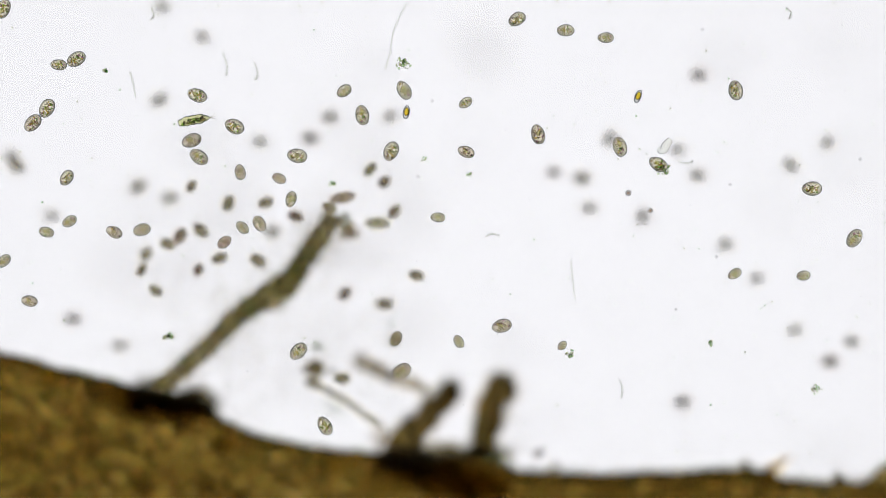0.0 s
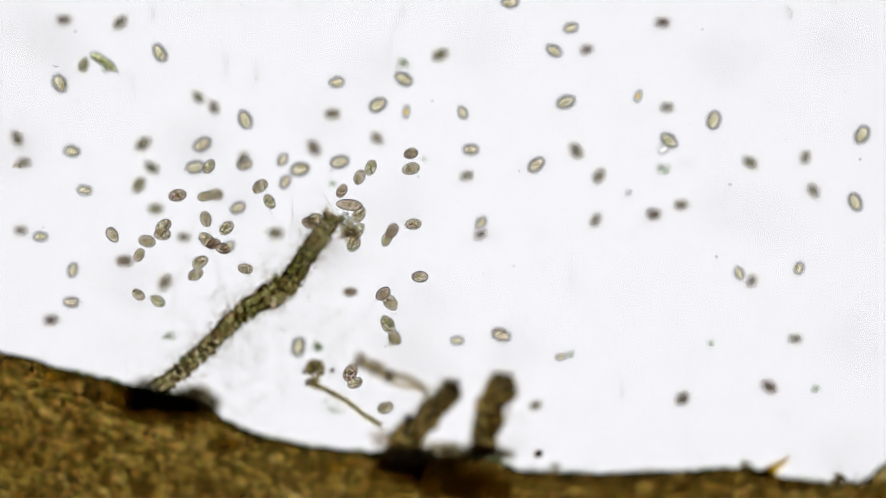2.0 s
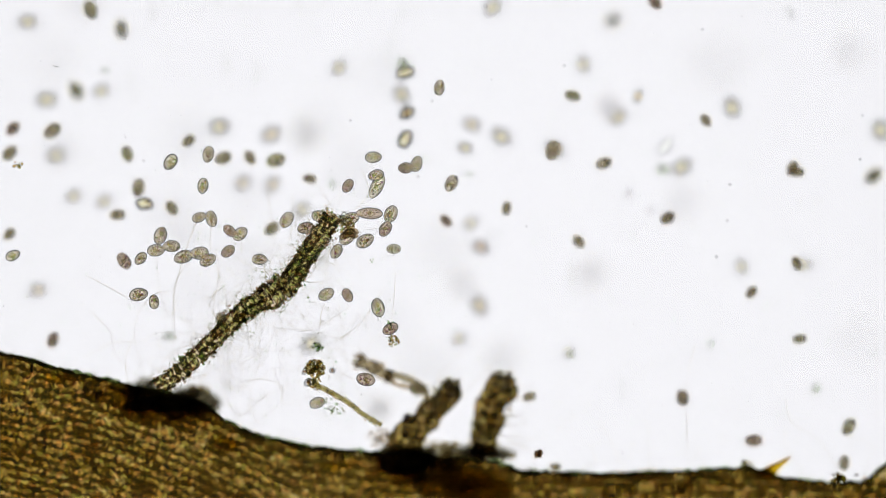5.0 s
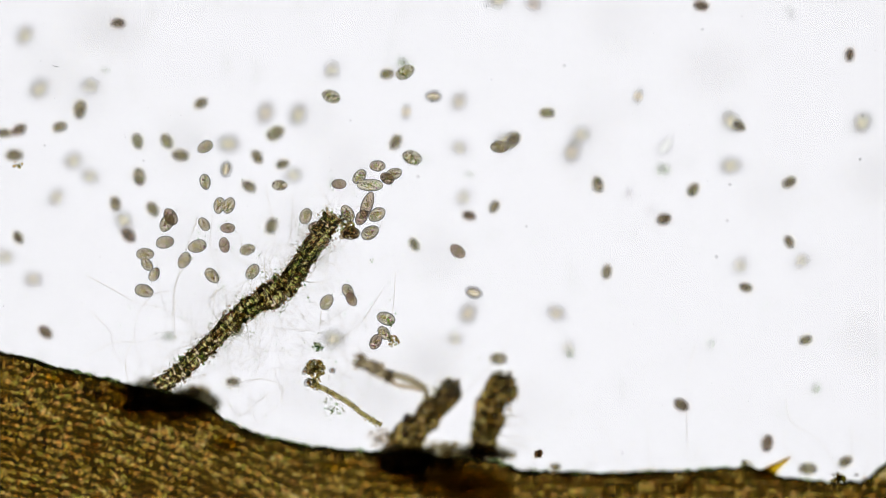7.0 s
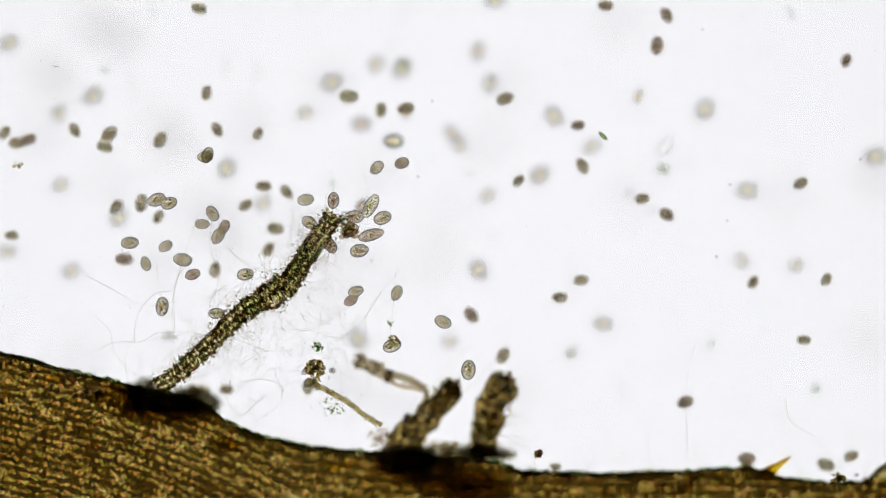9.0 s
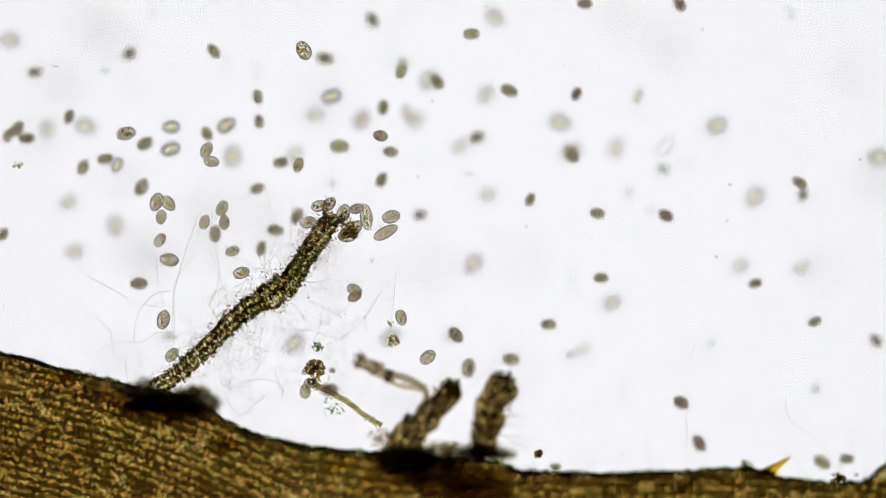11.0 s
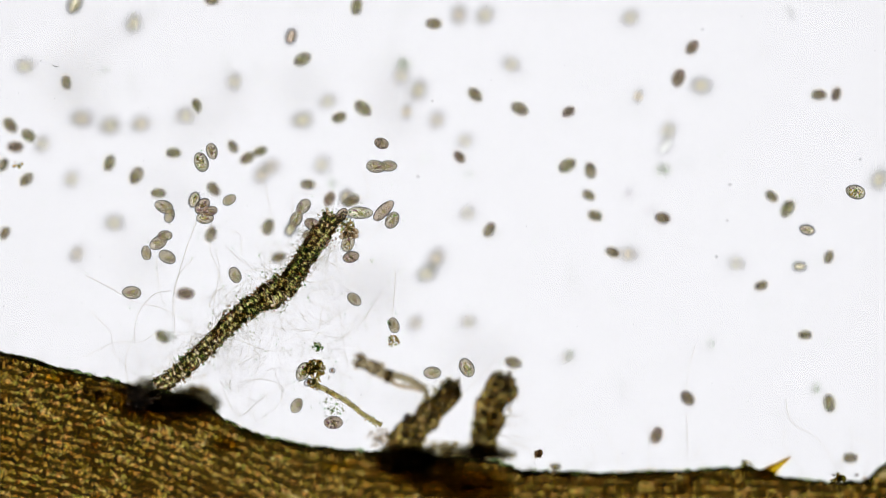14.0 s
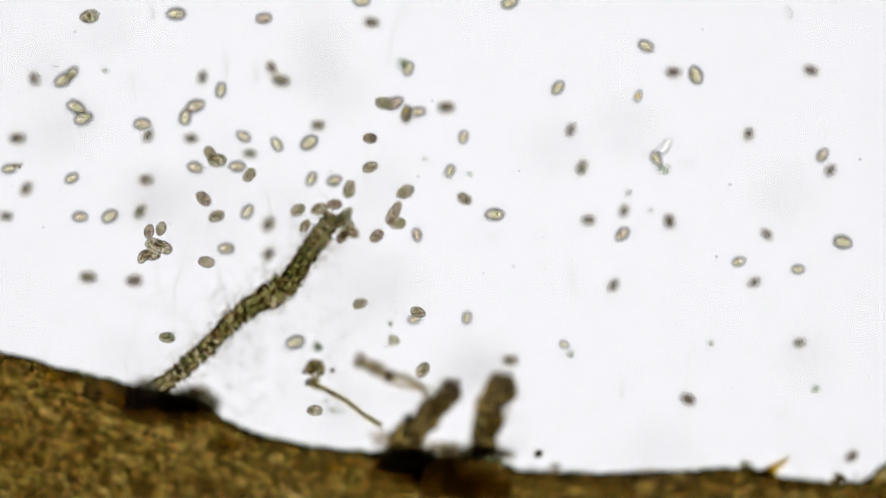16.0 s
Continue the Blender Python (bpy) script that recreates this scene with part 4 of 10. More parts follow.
    swim(0, 1.03, [(0, 352, 278, 97, -35), (0.5, 331, 272, 97, 0), (1, 308, 291, 97, 35), (1.5, 316, 289, 97, -30), (2, 346, 296, 97, 10), (2.5, 337, 280, 82, -50), (3, 319, 261, 78, -30), (3.5, 344, 240, 100, 20), (4, 341, 242, -600, 20), (6.5, 326, 249, -600, 20), (7, 323, 251, -600, 20), (7.5, 320, 252, -600, 20), (8, 316, 254, -600, 20), (8.5, 313, 256, -600, 20), (9, 310, 257, -600, 20), (11.5, 295, 265, 139, 20), (12, 257, 262, 139, -45), (12.5, 237, 240, 139, -120), (13, 222, 240, 139, -120), (13.5, 205, 222, 139, -110), (14, 195, 223, 139, -170), (14.5, 175, 217, 139, -200), (15, 155, 207, 117, -210), (15.5, 152, 200, 97, -150), (16, 148, 210, 97, -160)])
    swim(1, 0.82, [(0, 425, 305, 99, -80), (0.5, 428, 299, 99, -110), (1, 432, 294, 99, -120), (1.5, 436, 293, 99, -160), (2, 434, 292, 99, -160), (2.5, 432, 290, 82, -120), (3, 437, 280, 58, -100), (3.5, 453, 288, -24, -180), (4, 427, 272, -65, -240), (6.5, 470, 293, -65, -240), (7, 455, 278, -65, -240), (7.5, 433, 255, -65, -220), (8, 405, 252, -65, -170), (8.5, 398, 250, -65, -180), (9, 384, 230, -65, -240), (11.5, 358, 238, -65, -240), (12, 340, 222, -65, -180), (12.5, 320, 217, -65, -240), (13, 323, 221, -600, -240), (13.5, 325, 225, -600, -240), (14, 328, 229, -600, -240), (14.5, 330, 233, -600, -240), (15, 333, 237, -600, -240), (15.5, 335, 241, -600, -240), (16, 338, 245, -65, -180)])
    swim(5, 1.03, [(0, 526, 276, 98, -10), (0.5, 501, 270, 98, 15), (1, 503, 277, 98, -60), (1.5, 521, 299, 98, -105), (2, 531, 300, 98, -170), (2.5, 533, 297, 82, -110), (3, 525, 291, 78, -130), (3.5, 522, 290, 57, -140), (4, 507, 291, -12, -150), (6.5, 483, 252, -66, -165), (7, 487, 236, -66, -150), (7.5, 518, 211, -66, -150), (8, 546, 181, -66, -120), (8.5, 577, 170, -66, -190), (9, 617, 171, -66, -180), (11.5, 598, 269, -66, -180), (12, 597, 254, -66, -165), (12.5, 566, 218, -66, -200), (13, 537, 198, -25, -220), (13.5, 540, 208, 57, -280), (14, 535, 213, 140, -350), (14.5, 545, 222, 140, -300), (15, 525, 248, 118, -320), (15.5, 519, 250, 98, -330), (16, 547, 253, 98, -325)])
    swim(4, 0.74, [(0, 494, 316, 98, -25), (0.5, 489, 315, 98, 40), (1, 491, 313, 98, -20), (1.5, 497, 300, 98, 60), (2, 500, 283, 98, 60), (2.5, 488, 277, 82, -20), (3, 485, 290, 57, 0), (3.5, 500, 310, -25, 40), (4, 549, 335, -66, 20), (6.5, 535, 283, -66, -20), (7, 500, 291, -66, 20), (7.5, 471, 284, -66, -20), (8, 450, 268, -66, -40), (8.5, 437, 254, -66, -70), (9, 456, 237, -66, -120), (11.5, 458, 215, -66, -60), (12, 443, 245, -66, 20), (12.5, 393, 238, -66, 10), (13, 370, 235, -66, 20), (13.5, 391, 235, -66, 0), (14, 412, 260, -66, -60), (14.5, 435, 283, -66, -10), (15, 410, 280, -66, -20), (15.5, 400, 270, -66, 10), (16, 395, 267, -600, 10)])
    swim(2, 0.84, [(0, 515, 353, 98, 75), (0.5, 518, 347, 98, 155), (1, 487, 334, 98, 140), (1.5, 482, 346, 61, 140), (2, 477, 357, 24, 120), (2.5, 485, 385, 20, 180), (3, 497, 382, -600, 180), (3.5, 508, 378, -600, 180), (4, 520, 375, 140, 200), (6.5, 539, 340, 140, 240), (7, 520, 310, 140, 200), (7.5, 520, 310, 140, 240), (8, 492, 325, 140, 240), (8.5, 463, 340, 140, 200), (9, 465, 360, 140, 220), (11.5, 537, 263, 140, 240), (12, 545, 262, 57, 200), (12.5, 541, 273, 16, 200), (13, 558, 298, 57, 240), (13.5, 570, 295, 140, 200), (14, 570, 292, 140, 240), (14.5, 542, 292, 140, 180), (15, 520, 280, 118, 250), (15.5, 500, 272, 98, 225), (16, 490, 256, 98, 300)])
    swim(7, 0.86, [(0, 459, 396, 96, -60), (0.5, 449, 380, 96, -65), (1, 440, 365, 96, -60), (1.5, 429, 364, 96, -40), (2, 421, 368, 96, 30), (2.5, 424, 395, 82, 60), (3, 423, 405, 72, 110), (3.5, 410, 413, 22, 30), (4, 424, 416, -3, 20), (6.5, 425, 387, -6, 80), (7, 405, 364, -6, 70), (7.5, 398, 371, -7, 100), (8, 400, 380, -8, 120), (8.5, 400, 377, -9, 40), (9, 396, 375, -600, 40), (11.5, 377, 362, -600, 40), (12, 373, 360, -19, -5), (12.5, 365, 354, -23, -20), (13, 351, 353, -24, -40), (13.5, 344, 353, -20, -80), (14, 344, 354, 13, -105), (14.5, 328, 325, 69, -180), (15, 363, 320, 116, -180), (15.5, 359, 314, 96, -220), (16, 346, 297, 96, -195)])
    swim(0, 0.77, [(0, 429, 403, 100, -45), (0.5, 432, 403, 100, -85), (1, 415, 386, 100, -30), (1.5, 417, 400, 100, 20), (2, 404, 437, 100, 40), (2.5, 404, 437, -600, 40), (4, 406, 439, -600, 40), (6.5, 408, 441, -600, 40), (9, 410, 443, -600, 40), (11.5, 412, 445, 45, 20), (12, 422, 438, -23, 80), (12.5, 437, 402, -64, 80), (13, 438, 360, -64, 80), (13.5, 458, 318, -64, 75), (14, 460, 268, -64, 20), (14.5, 467, 285, -64, -20), (15, 475, 280, -64, 20), (15.5, 460, 292, -64, 0), (16, 442, 272, -64, 0)])
    swim(3, 0.80, [(0, 397, 429, 96, 40), (0.5, 394, 431, 96, -35), (1, 390, 427, 96, -40), (1.5, 397, 434, 79, -120), (2, 394, 440, 41, -200), (2.5, 404, 428, 15, -160), (3, 397, 432, 5, -80), (3.5, 400, 442, -1, -60), (4, 394, 449, -4, 20), (6.5, 421, 435, -6, 60), (7, 397, 434, -7, 100), (7.5, 378, 443, -7, 60), (8, 360, 467, -8, 110), (8.5, 354, 471, -10, 75), (9, 341, 486, -11, 20), (11.5, 520, 397, -600, 20), (12, 555, 380, -600, 20), (12.5, 591, 362, -8, 50), (13, 595, 345, -8, 60), (13.5, 592, 335, -58, -15), (14, 583, 352, -52, 65), (14.5, 587, 373, -15, 20), (15, 580, 377, 8, 20), (15.5, 578, 370, -1, 20), (16, 592, 362, 3, 0)])
    swim(6, 0.92, [(0, 251, 407, 97, 15), (0.5, 276, 419, 97, -65), (1, 289, 442, 78, -45), (1.5, 268, 435, 41, 20), (2, 260, 427, 22, -15), (2.5, 265, 428, 15, 0), (3, 272, 447, 6, -60), (3.5, 270, 452, 0, -135), (4, 272, 448, -3, -180), (6.5, 278, 442, -5, -160), (7, 257, 450, -6, -180), (7.5, 259, 445, -600, -180), (8, 260, 440, -600, -180), (8.5, 262, 435, -10, -150), (9, 230, 430, -11, -175), (11.5, 235, 445, -600, -175), (12, 237, 449, -600, -175), (12.5, 238, 452, -600, -175), (13, 239, 455, -600, -175), (13.5, 240, 458, -600, -175), (14, 241, 461, -600, -175), (14.5, 242, 464, 3, -180), (15, 257, 453, 9, -120), (15.5, 263, 440, 18, -160), (16, 272, 432, 23, -180)])
    swim(1, 0.87, [(0, 202, 411, 96, -25), (0.5, 195, 408, 96, -30), (1, 194, 410, 96, 30), (1.5, 194, 408, 96, 105), (2, 199, 416, 55, 120), (2.5, 205, 430, -27, 110), (3, 206, 423, -68, 70), (3.5, 210, 410, -68, 95), (4, 214, 395, -68, 30), (6.5, 195, 373, -68, -15), (7, 204, 361, -68, -75), (7.5, 203, 341, -68, -75), (8, 198, 343, -68, -60), (8.5, 202, 363, -68, -65), (9, 206, 366, -68, -120), (11.5, 128, 288, -68, -110), (12, 110, 293, -68, -190), (12.5, 84, 290, -68, -225), (13, 72, 285, -68, -220), (13.5, 68, 297, -68, -300), (14, 46, 318, -68, -315), (14.5, 45, 320, -68, -240), (15, 43, 300, -68, -315), (15.5, 47, 304, -68, -240), (16, 46, 335, -68, -300)])
    swim(0, 0.80, [(0, 123, 392, 97, 30), (0.5, 139, 375, 97, 55), (1, 159, 356, 97, 15), (1.5, 160, 347, 97, 95), (2, 150, 337, 97, 170), (2.5, 128, 333, 82, 170), (3, 130, 335, 78, 120), (3.5, 126, 343, 100, 130), (4, 132, 350, 139, 60), (6.5, 112, 343, 139, 20), (7, 100, 350, 139, 60), (7.5, 105, 352, 139, 30), (8, 112, 350, 139, 60), (8.5, 120, 340, 139, 60), (9, 108, 328, 139, 30), (11.5, 135, 362, 139, 20), (12, 155, 357, 139, 0), (12.5, 165, 352, 139, 60), (13, 158, 340, 139, 60), (13.5, 150, 328, 139, 20), (14, 127, 318, 139, 60), (14.5, 118, 318, 139, 20), (15, 113, 322, 117, 70), (15.5, 115, 322, 97, 30), (16, 127, 316, 97, 30)])
    swim(2, 0.80, [(0, 82, 411, 98, -15), (0.5, 69, 405, 98, -25), (1, 67, 406, 98, 40), (1.5, 62, 416, 98, 115), (2, 72, 419, 98, 180), (2.5, 70, 432, 82, 135), (3, 53, 435, 57, 180), (3.5, 33, 436, -25, 180), (4, 28, 443, -66, 220), (6.5, 12, 455, 140, 180), (7, 10, 455, 140, 180), (7.5, 12, 460, 140, 180), (8, 18, 460, 140, 180), (8.5, 12, 450, 140, 180), (9, 15, 445, 140, 180), (11.5, 271, 272, -600, 180), (12, 322, 238, -600, 180), (12.5, 373, 203, -66, 190), (13, 383, 206, -66, 110), (13.5, 362, 201, -66, 170), (14, 348, 187, -66, 105), (14.5, 347, 152, -66, 100), (15, 347, 116, -66, 105), (15.5, 343, 115, -66, 45), (16, 358, 137, -66, 75)])
    swim(5, 0.87, [(0, 118, 315, 100, 55), (0.5, 113, 319, 100, -15), (1, 133, 304, 100, 30), (1.5, 140, 283, 100, 100), (2, 128, 268, 100, 170), (2.5, 106, 288, 82, 200), (3, 95, 287, 78, 120), (3.5, 95, 290, 100, 70), (4, 97, 278, 142, 0), (6.5, 103, 275, 142, 60), (7, 130, 285, 142, 30), (7.5, 125, 275, 142, 60), (8, 95, 235, 142, 60), (8.5, 68, 235, 142, 0), (9, 66, 236, -600, 0), (11.5, 58, 239, -600, 0), (12, 57, 239, -600, 0), (12.5, 55, 240, -64, 45), (13, 58, 243, -64, 30), (13.5, 50, 250, -64, 30), (14, 50, 240, -64, -40), (14.5, 57, 231, -64, -120), (15, 68, 235, -64, -160), (15.5, 60, 245, -64, -180), (16, 66, 246, -600, -180)])
    swim(1, 0.85, [(0, 52, 533, 97, -10), (0.5, 75, 532, 97, 0), (1, 95, 530, 97, -5), (1.5, 110, 534, 97, -5), (2, 126, 535, 97, 0), (2.5, 126, 532, 82, 45), (3, 128, 522, 78, 120), (3.5, 118, 512, 100, 135), (4, 101, 514, 139, 200), (6.5, 43, 510, 139, 190), (7, 60, 495, 139, 180), (7.5, 85, 485, 139, 180), (8, 102, 480, 139, 180), (8.5, 123, 487, 139, 180), (9, 127, 480, 139, 210), (11.5, 140, 443, 139, 190), (12, 148, 450, 139, 190), (12.5, 135, 460, 139, 200), (13, 128, 463, 139, 200), (13.5, 130, 458, 139, 200), (14, 137, 450, 139, 240), (14.5, 147, 423, 139, 240), (15, 155, 400, 117, 240), (15.5, 161, 384, 97, 240), (16, 142, 384, 97, 180)])
    swim(0, 0.80, [(0, 7, 462, 96, 45), (0.5, 47, 446, 96, -10), (1, 92, 461, 96, -20), (1.5, 118, 471, 96, -5), (2, 129, 478, 96, 75), (2.5, 128, 448, 82, 70), (3, 153, 417, 78, 20), (3.5, 166, 400, 100, 20), (4, 186, 385, 138, 0), (6.5, 169, 320, 138, 60), (7, 160, 312, 138, -20), (7.5, 165, 320, 138, 60), (8, 188, 340, 138, 0), (8.5, 192, 333, -600, 0), (9, 196, 326, -600, 0), (11.5, 217, 290, 138, 70), (12, 233, 310, -600, 70), (12.5, 249, 330, -600, 70), (13, 265, 350, 57, 60), (13.5, 266, 351, -4, 0), (14, 280, 342, -53, 0), (14.5, 277, 347, -600, 0), (15, 273, 352, -600, 0), (15.5, 270, 357, -600, 0), (16, 267, 362, -600, 0)])
    swim(2, 1.03, [(0, 6, 16, 97, 70), (0.5, 0, 18, 97, 70), (1, 37, 44, -600, 70), (1.5, 74, 70, -600, 70), (2, 110, 96, -600, 70), (2.5, 147, 122, 82, 140), (3, 140, 123, 78, 200), (3.5, 120, 133, 100, 230), (4, 127, 150, 139, 300), (6.5, 137, 164, -600, 300), (7, 139, 167, -600, 300), (7.5, 141, 170, -600, 300), (8, 143, 173, 139, 260), (8.5, 152, 182, 139, 330), (9, 165, 170, 139, 390), (11.5, 150, 230, 139, 310), (12, 157, 212, 139, 240), (12.5, 160, 190, 139, 240), (13, 156, 190, -600, 240), (13.5, 153, 190, -600, 240), (14, 149, 190, -600, 240), (14.5, 146, 190, -600, 240), (15, 142, 190, -600, 240), (15.5, 139, 190, -600, 240), (16, 135, 190, 97, 160)])
    swim(5, 0.82, [(0, 609, 161, 100, 35), (0.5, 611, 182, 100, 110), (1, 631, 173, 100, 30), (1.5, 625, 153, 100, -50), (2, 596, 146, 100, 10), (2.5, 580, 150, 82, 70), (3, 590, 158, 78, 0), (3.5, 598, 160, 100, 60), (4, 600, 146, 142, 60), (6.5, 600, 113, 142, 40), (7, 587, 125, 142, 60), (7.5, 608, 130, 142, 0), (8, 635, 135, 142, 0), (8.5, 655, 133, 142, 60), (9, 665, 115, 142, 60), (11.5, 713, 137, -64, 75), (12, 707, 157, -23, 75), (12.5, 710, 150, 59, 20), (13, 713, 133, 142, 70), (13.5, 715, 130, 142, 140), (14, 710, 135, 142, 60), (14.5, 713, 133, 142, 60), (15, 712, 138, 120, 40), (15.5, 722, 130, 100, 80), (16, 722, 122, 100, 70)])
    swim(0, 1.03, [(0, 641, 204, 96, -80), (0.5, 653, 234, 96, -75), (1, 645, 260, 96, -135), (1.5, 627, 276, 96, -155), (2, 601, 287, 96, -165), (2.5, 575, 294, 82, -165), (3, 560, 300, 78, -120), (3.5, 555, 286, -600, -120), (4, 551, 272, -600, -120), (6.5, 528, 203, 138, -100), (7, 528, 203, 138, -110), (7.5, 545, 205, 138, -120), (8, 594, 189, 138, -60), (8.5, 606, 165, 138, -110), (9, 588, 146, 138, -160), (11.5, 587, 175, 41, -160), (12, 606, 178, -27, -110), (12.5, 642, 210, -68, -110), (13, 669, 209, -68, -190), (13.5, 663, 205, -68, -195), (14, 642, 192, -68, -220), (14.5, 600, 160, -27, -190), (15, 550, 142, 11, -180), (15.5, 523, 137, -27, -180), (16, 497, 143, -68, -190)])
    swim(2, 1.03, [(0, 715, 160, 99, -60), (0.5, 711, 160, 99, -130), (1, 720, 143, 99, -75), (1.5, 712, 130, 99, -60), (2, 714, 140, 99, -30), (2.5, 711, 138, 82, -110), (3, 705, 144, 78, -170), (3.5, 712, 138, 100, -120), (4, 712, 128, 141, -130), (6.5, 726, 130, -65, -200), (7, 717, 128, -24, -150), (7.5, 720, 130, 58, -160), (8, 730, 125, 141, -120), (8.5, 725, 125, 141, -120), (9, 712, 122, 141, -135), (11.5, 765, 157, 141, -120), (12, 760, 170, 141, -120), (12.5, 770, 155, 141, -120), (13, 755, 145, 141, -120), (13.5, 735, 152, 141, -120), (14, 740, 160, 141, -120), (14.5, 757, 162, 141, -120), (15, 750, 162, 119, -180), (15.5, 712, 167, 58, -160), (16, 680, 183, -11, -190)])
    swim(5, 1.03, [(0, 692, 268, 97, 65), (0.5, 708, 279, 97, 25), (1, 722, 248, 97, -55), (1.5, 692, 201, 97, -70), (2, 669, 186, 97, -150), (2.5, 620, 212, 82, -110), (3, 663, 243, 78, -120), (3.5, 674, 240, 100, -180), (4, 711, 243, 139, -140), (6.5, 720, 256, -67, -80), (7, 729, 279, -26, -20), (7.5, 752, 273, 56, 20), (8, 746, 269, 139, 10), (8.5, 731, 284, 139, 0), (9, 696, 250, 70, 0), (11.5, 520, 80, -67, -70), (12, 516, 97, -600, -70), (12.5, 511, 114, -600, -70), (13, 506, 132, -600, -70), (13.5, 502, 149, -67, -110), (14, 526, 150, -600, -110), (14.5, 550, 152, -600, -110), (15, 573, 153, -600, -110), (15.5, 597, 154, -67, -30), (16, 601, 159, -600, -30)])
    swim(1, 0.88, [(0, 825, 269, 99, -20), (0.5, 824, 268, 99, 0), (1, 826, 267, 99, 5), (1.5, 829, 267, 99, 0), (2, 833, 265, 99, 0), (2.5, 826, 269, 82, 80), (3, 826, 267, 78, 95), (3.5, 828, 245, 100, 75), (4, 836, 229, 141, 140), (6.5, 824, 213, 141, 180), (7, 812, 180, 141, 240), (7.5, 808, 153, 141, 260), (8, 816, 130, 141, 250), (8.5, 831, 118, 141, 250), (9, 846, 92, 141, 255), (11.5, 824, 60, -65, 175), (12, 797, 55, -65, 180), (12.5, 792, 35, -65, 120), (13, 797, 37, -65, 180), (13.5, 793, 46, -65, 240), (14, 768, 42, -65, 180), (14.5, 745, 33, -65, 180), (15, 713, 31, -65, 210), (15.5, 687, 38, -65, 200), (16, 658, 40, -65, 180)])
    swim(0, 0.74, [(0, 824, 182, 97, 35), (0.5, 818, 181, 97, 15), (1, 796, 210, 97, 55), (1.5, 814, 207, 97, 10), (2, 819, 200, 97, -70), (2.5, 808, 202, 82, -150), (3, 813, 214, 56, -180), (3.5, 825, 240, 15, -120), (4, 824, 262, 43, -50), (6.5, 820, 262, 139, 0), (7, 813, 262, 139, 0), (7.5, 815, 262, 139, 0), (8, 810, 262, 139, 0), (8.5, 807, 262, 139, 20), (9, 815, 258, 139, 45), (11.5, 814, 262, 139, 30), (12, 818, 264, 139, -45), (12.5, 812, 262, 139, 30), (13, 818, 255, 139, 20), (13.5, 818, 250, 139, 45), (14, 823, 250, 139, 30), (14.5, 825, 250, 139, 20), (15, 822, 250, 117, 70), (15.5, 820, 247, 97, 80), (16, 820, 243, 97, 75)])
    swim(2, 0.76, [(0, 775, 385, 99, -5), (0.5, 804, 393, 99, -50), (1, 823, 415, 99, -70), (1.5, 834, 413, 99, 0), (2, 851, 395, 99, 50), (2.5, 852, 372, 82, 40), (3, 837, 372, 78, -40), (3.5, 833, 375, 100, 20), (4, 833, 397, 141, 60), (6.5, 830, 378, 141, 20), (7, 820, 350, 141, 60), (7.5, 820, 352, 141, 60), (8, 840, 360, 141, 60), (8.5, 845, 365, 141, 30), (9, 862, 347, 141, 30), (11.5, 863, 345, 141, 0), (12, 840, 362, 141, 60), (12.5, 833, 370, 141, 60), (13, 850, 395, 141, 60), (13.5, 850, 385, 141, 60), (14, 827, 378, 141, 30), (14.5, 803, 383, 141, 30), (15, 800, 405, 119, 80), (15.5, 796, 360, 99, 110), (16, 796, 303, 99, 65)])
    swim(5, 0.93, [(0, 915, 34, 98, 30), (0.5, 913, 27, 98, -10), (1, 923, 26, 98, -60), (1.5, 915, 11, 98, -60), (2, 902, 4, 98, 0), (2.5, 902, 2, 82, 0), (3, 895, 9, -600, 0), (3.5, 888, 15, -600, 0), (4, 881, 22, 140, 60), (6.5, 868, 0, 140, 0), (7, 880, 0, 140, 0), (7.5, 905, 5, 140, 15), (8, 895, 10, 140, -20), (8.5, 875, 5, 140, 0), (9, 875, 0, 140, 0), (11.5, 875, 35, 140, -50), (12, 880, 32, 140, -40), (12.5, 870, 32, 140, 0), (13, 877, 32, 140, 0), (13.5, 880, 38, 140, 0), (14, 858, 28, 140, 40), (14.5, 845, 20, 140, 120), (15, 863, 20, 118, 180), (15.5, 877, 18, 98, 180), (16, 902, 5, 98, 200)])
    swim(0, 0.90, [(0, 1001, 54, 99, 0), (0.5, 969, 50, 99, -20), (1, 954, 45, 99, -100), (1.5, 967, 74, 99, -100), (2, 980, 90, 99, -30), (2.5, 1017, 101, 82, 20), (3, 1028, 90, 58, 70), (3.5, 1043, 57, 17, 30), (4, 1079, 36, 44, 30), (6.5, 1088, 35, -600, 30), (7, 1090, 35, -600, 30), (7.5, 1092, 35, -600, 30), (8, 1093, 34, -600, 30), (8.5, 1095, 34, -600, 30), (9, 1097, 34, -600, 30), (11.5, 1106, 33, -600, 30), (12, 1108, 33, -600, 30), (12.5, 1110, 33, -600, 30), (13, 1111, 32, -600, 30), (13.5, 1113, 32, -600, 30), (14, 1115, 32, 141, 30), (14.5, 1103, 62, 141, 80), (15, 1145, 78, 119, 160), (15.5, 1166, 92, 99, 180), (16, 1143, 82, 99, 150)])
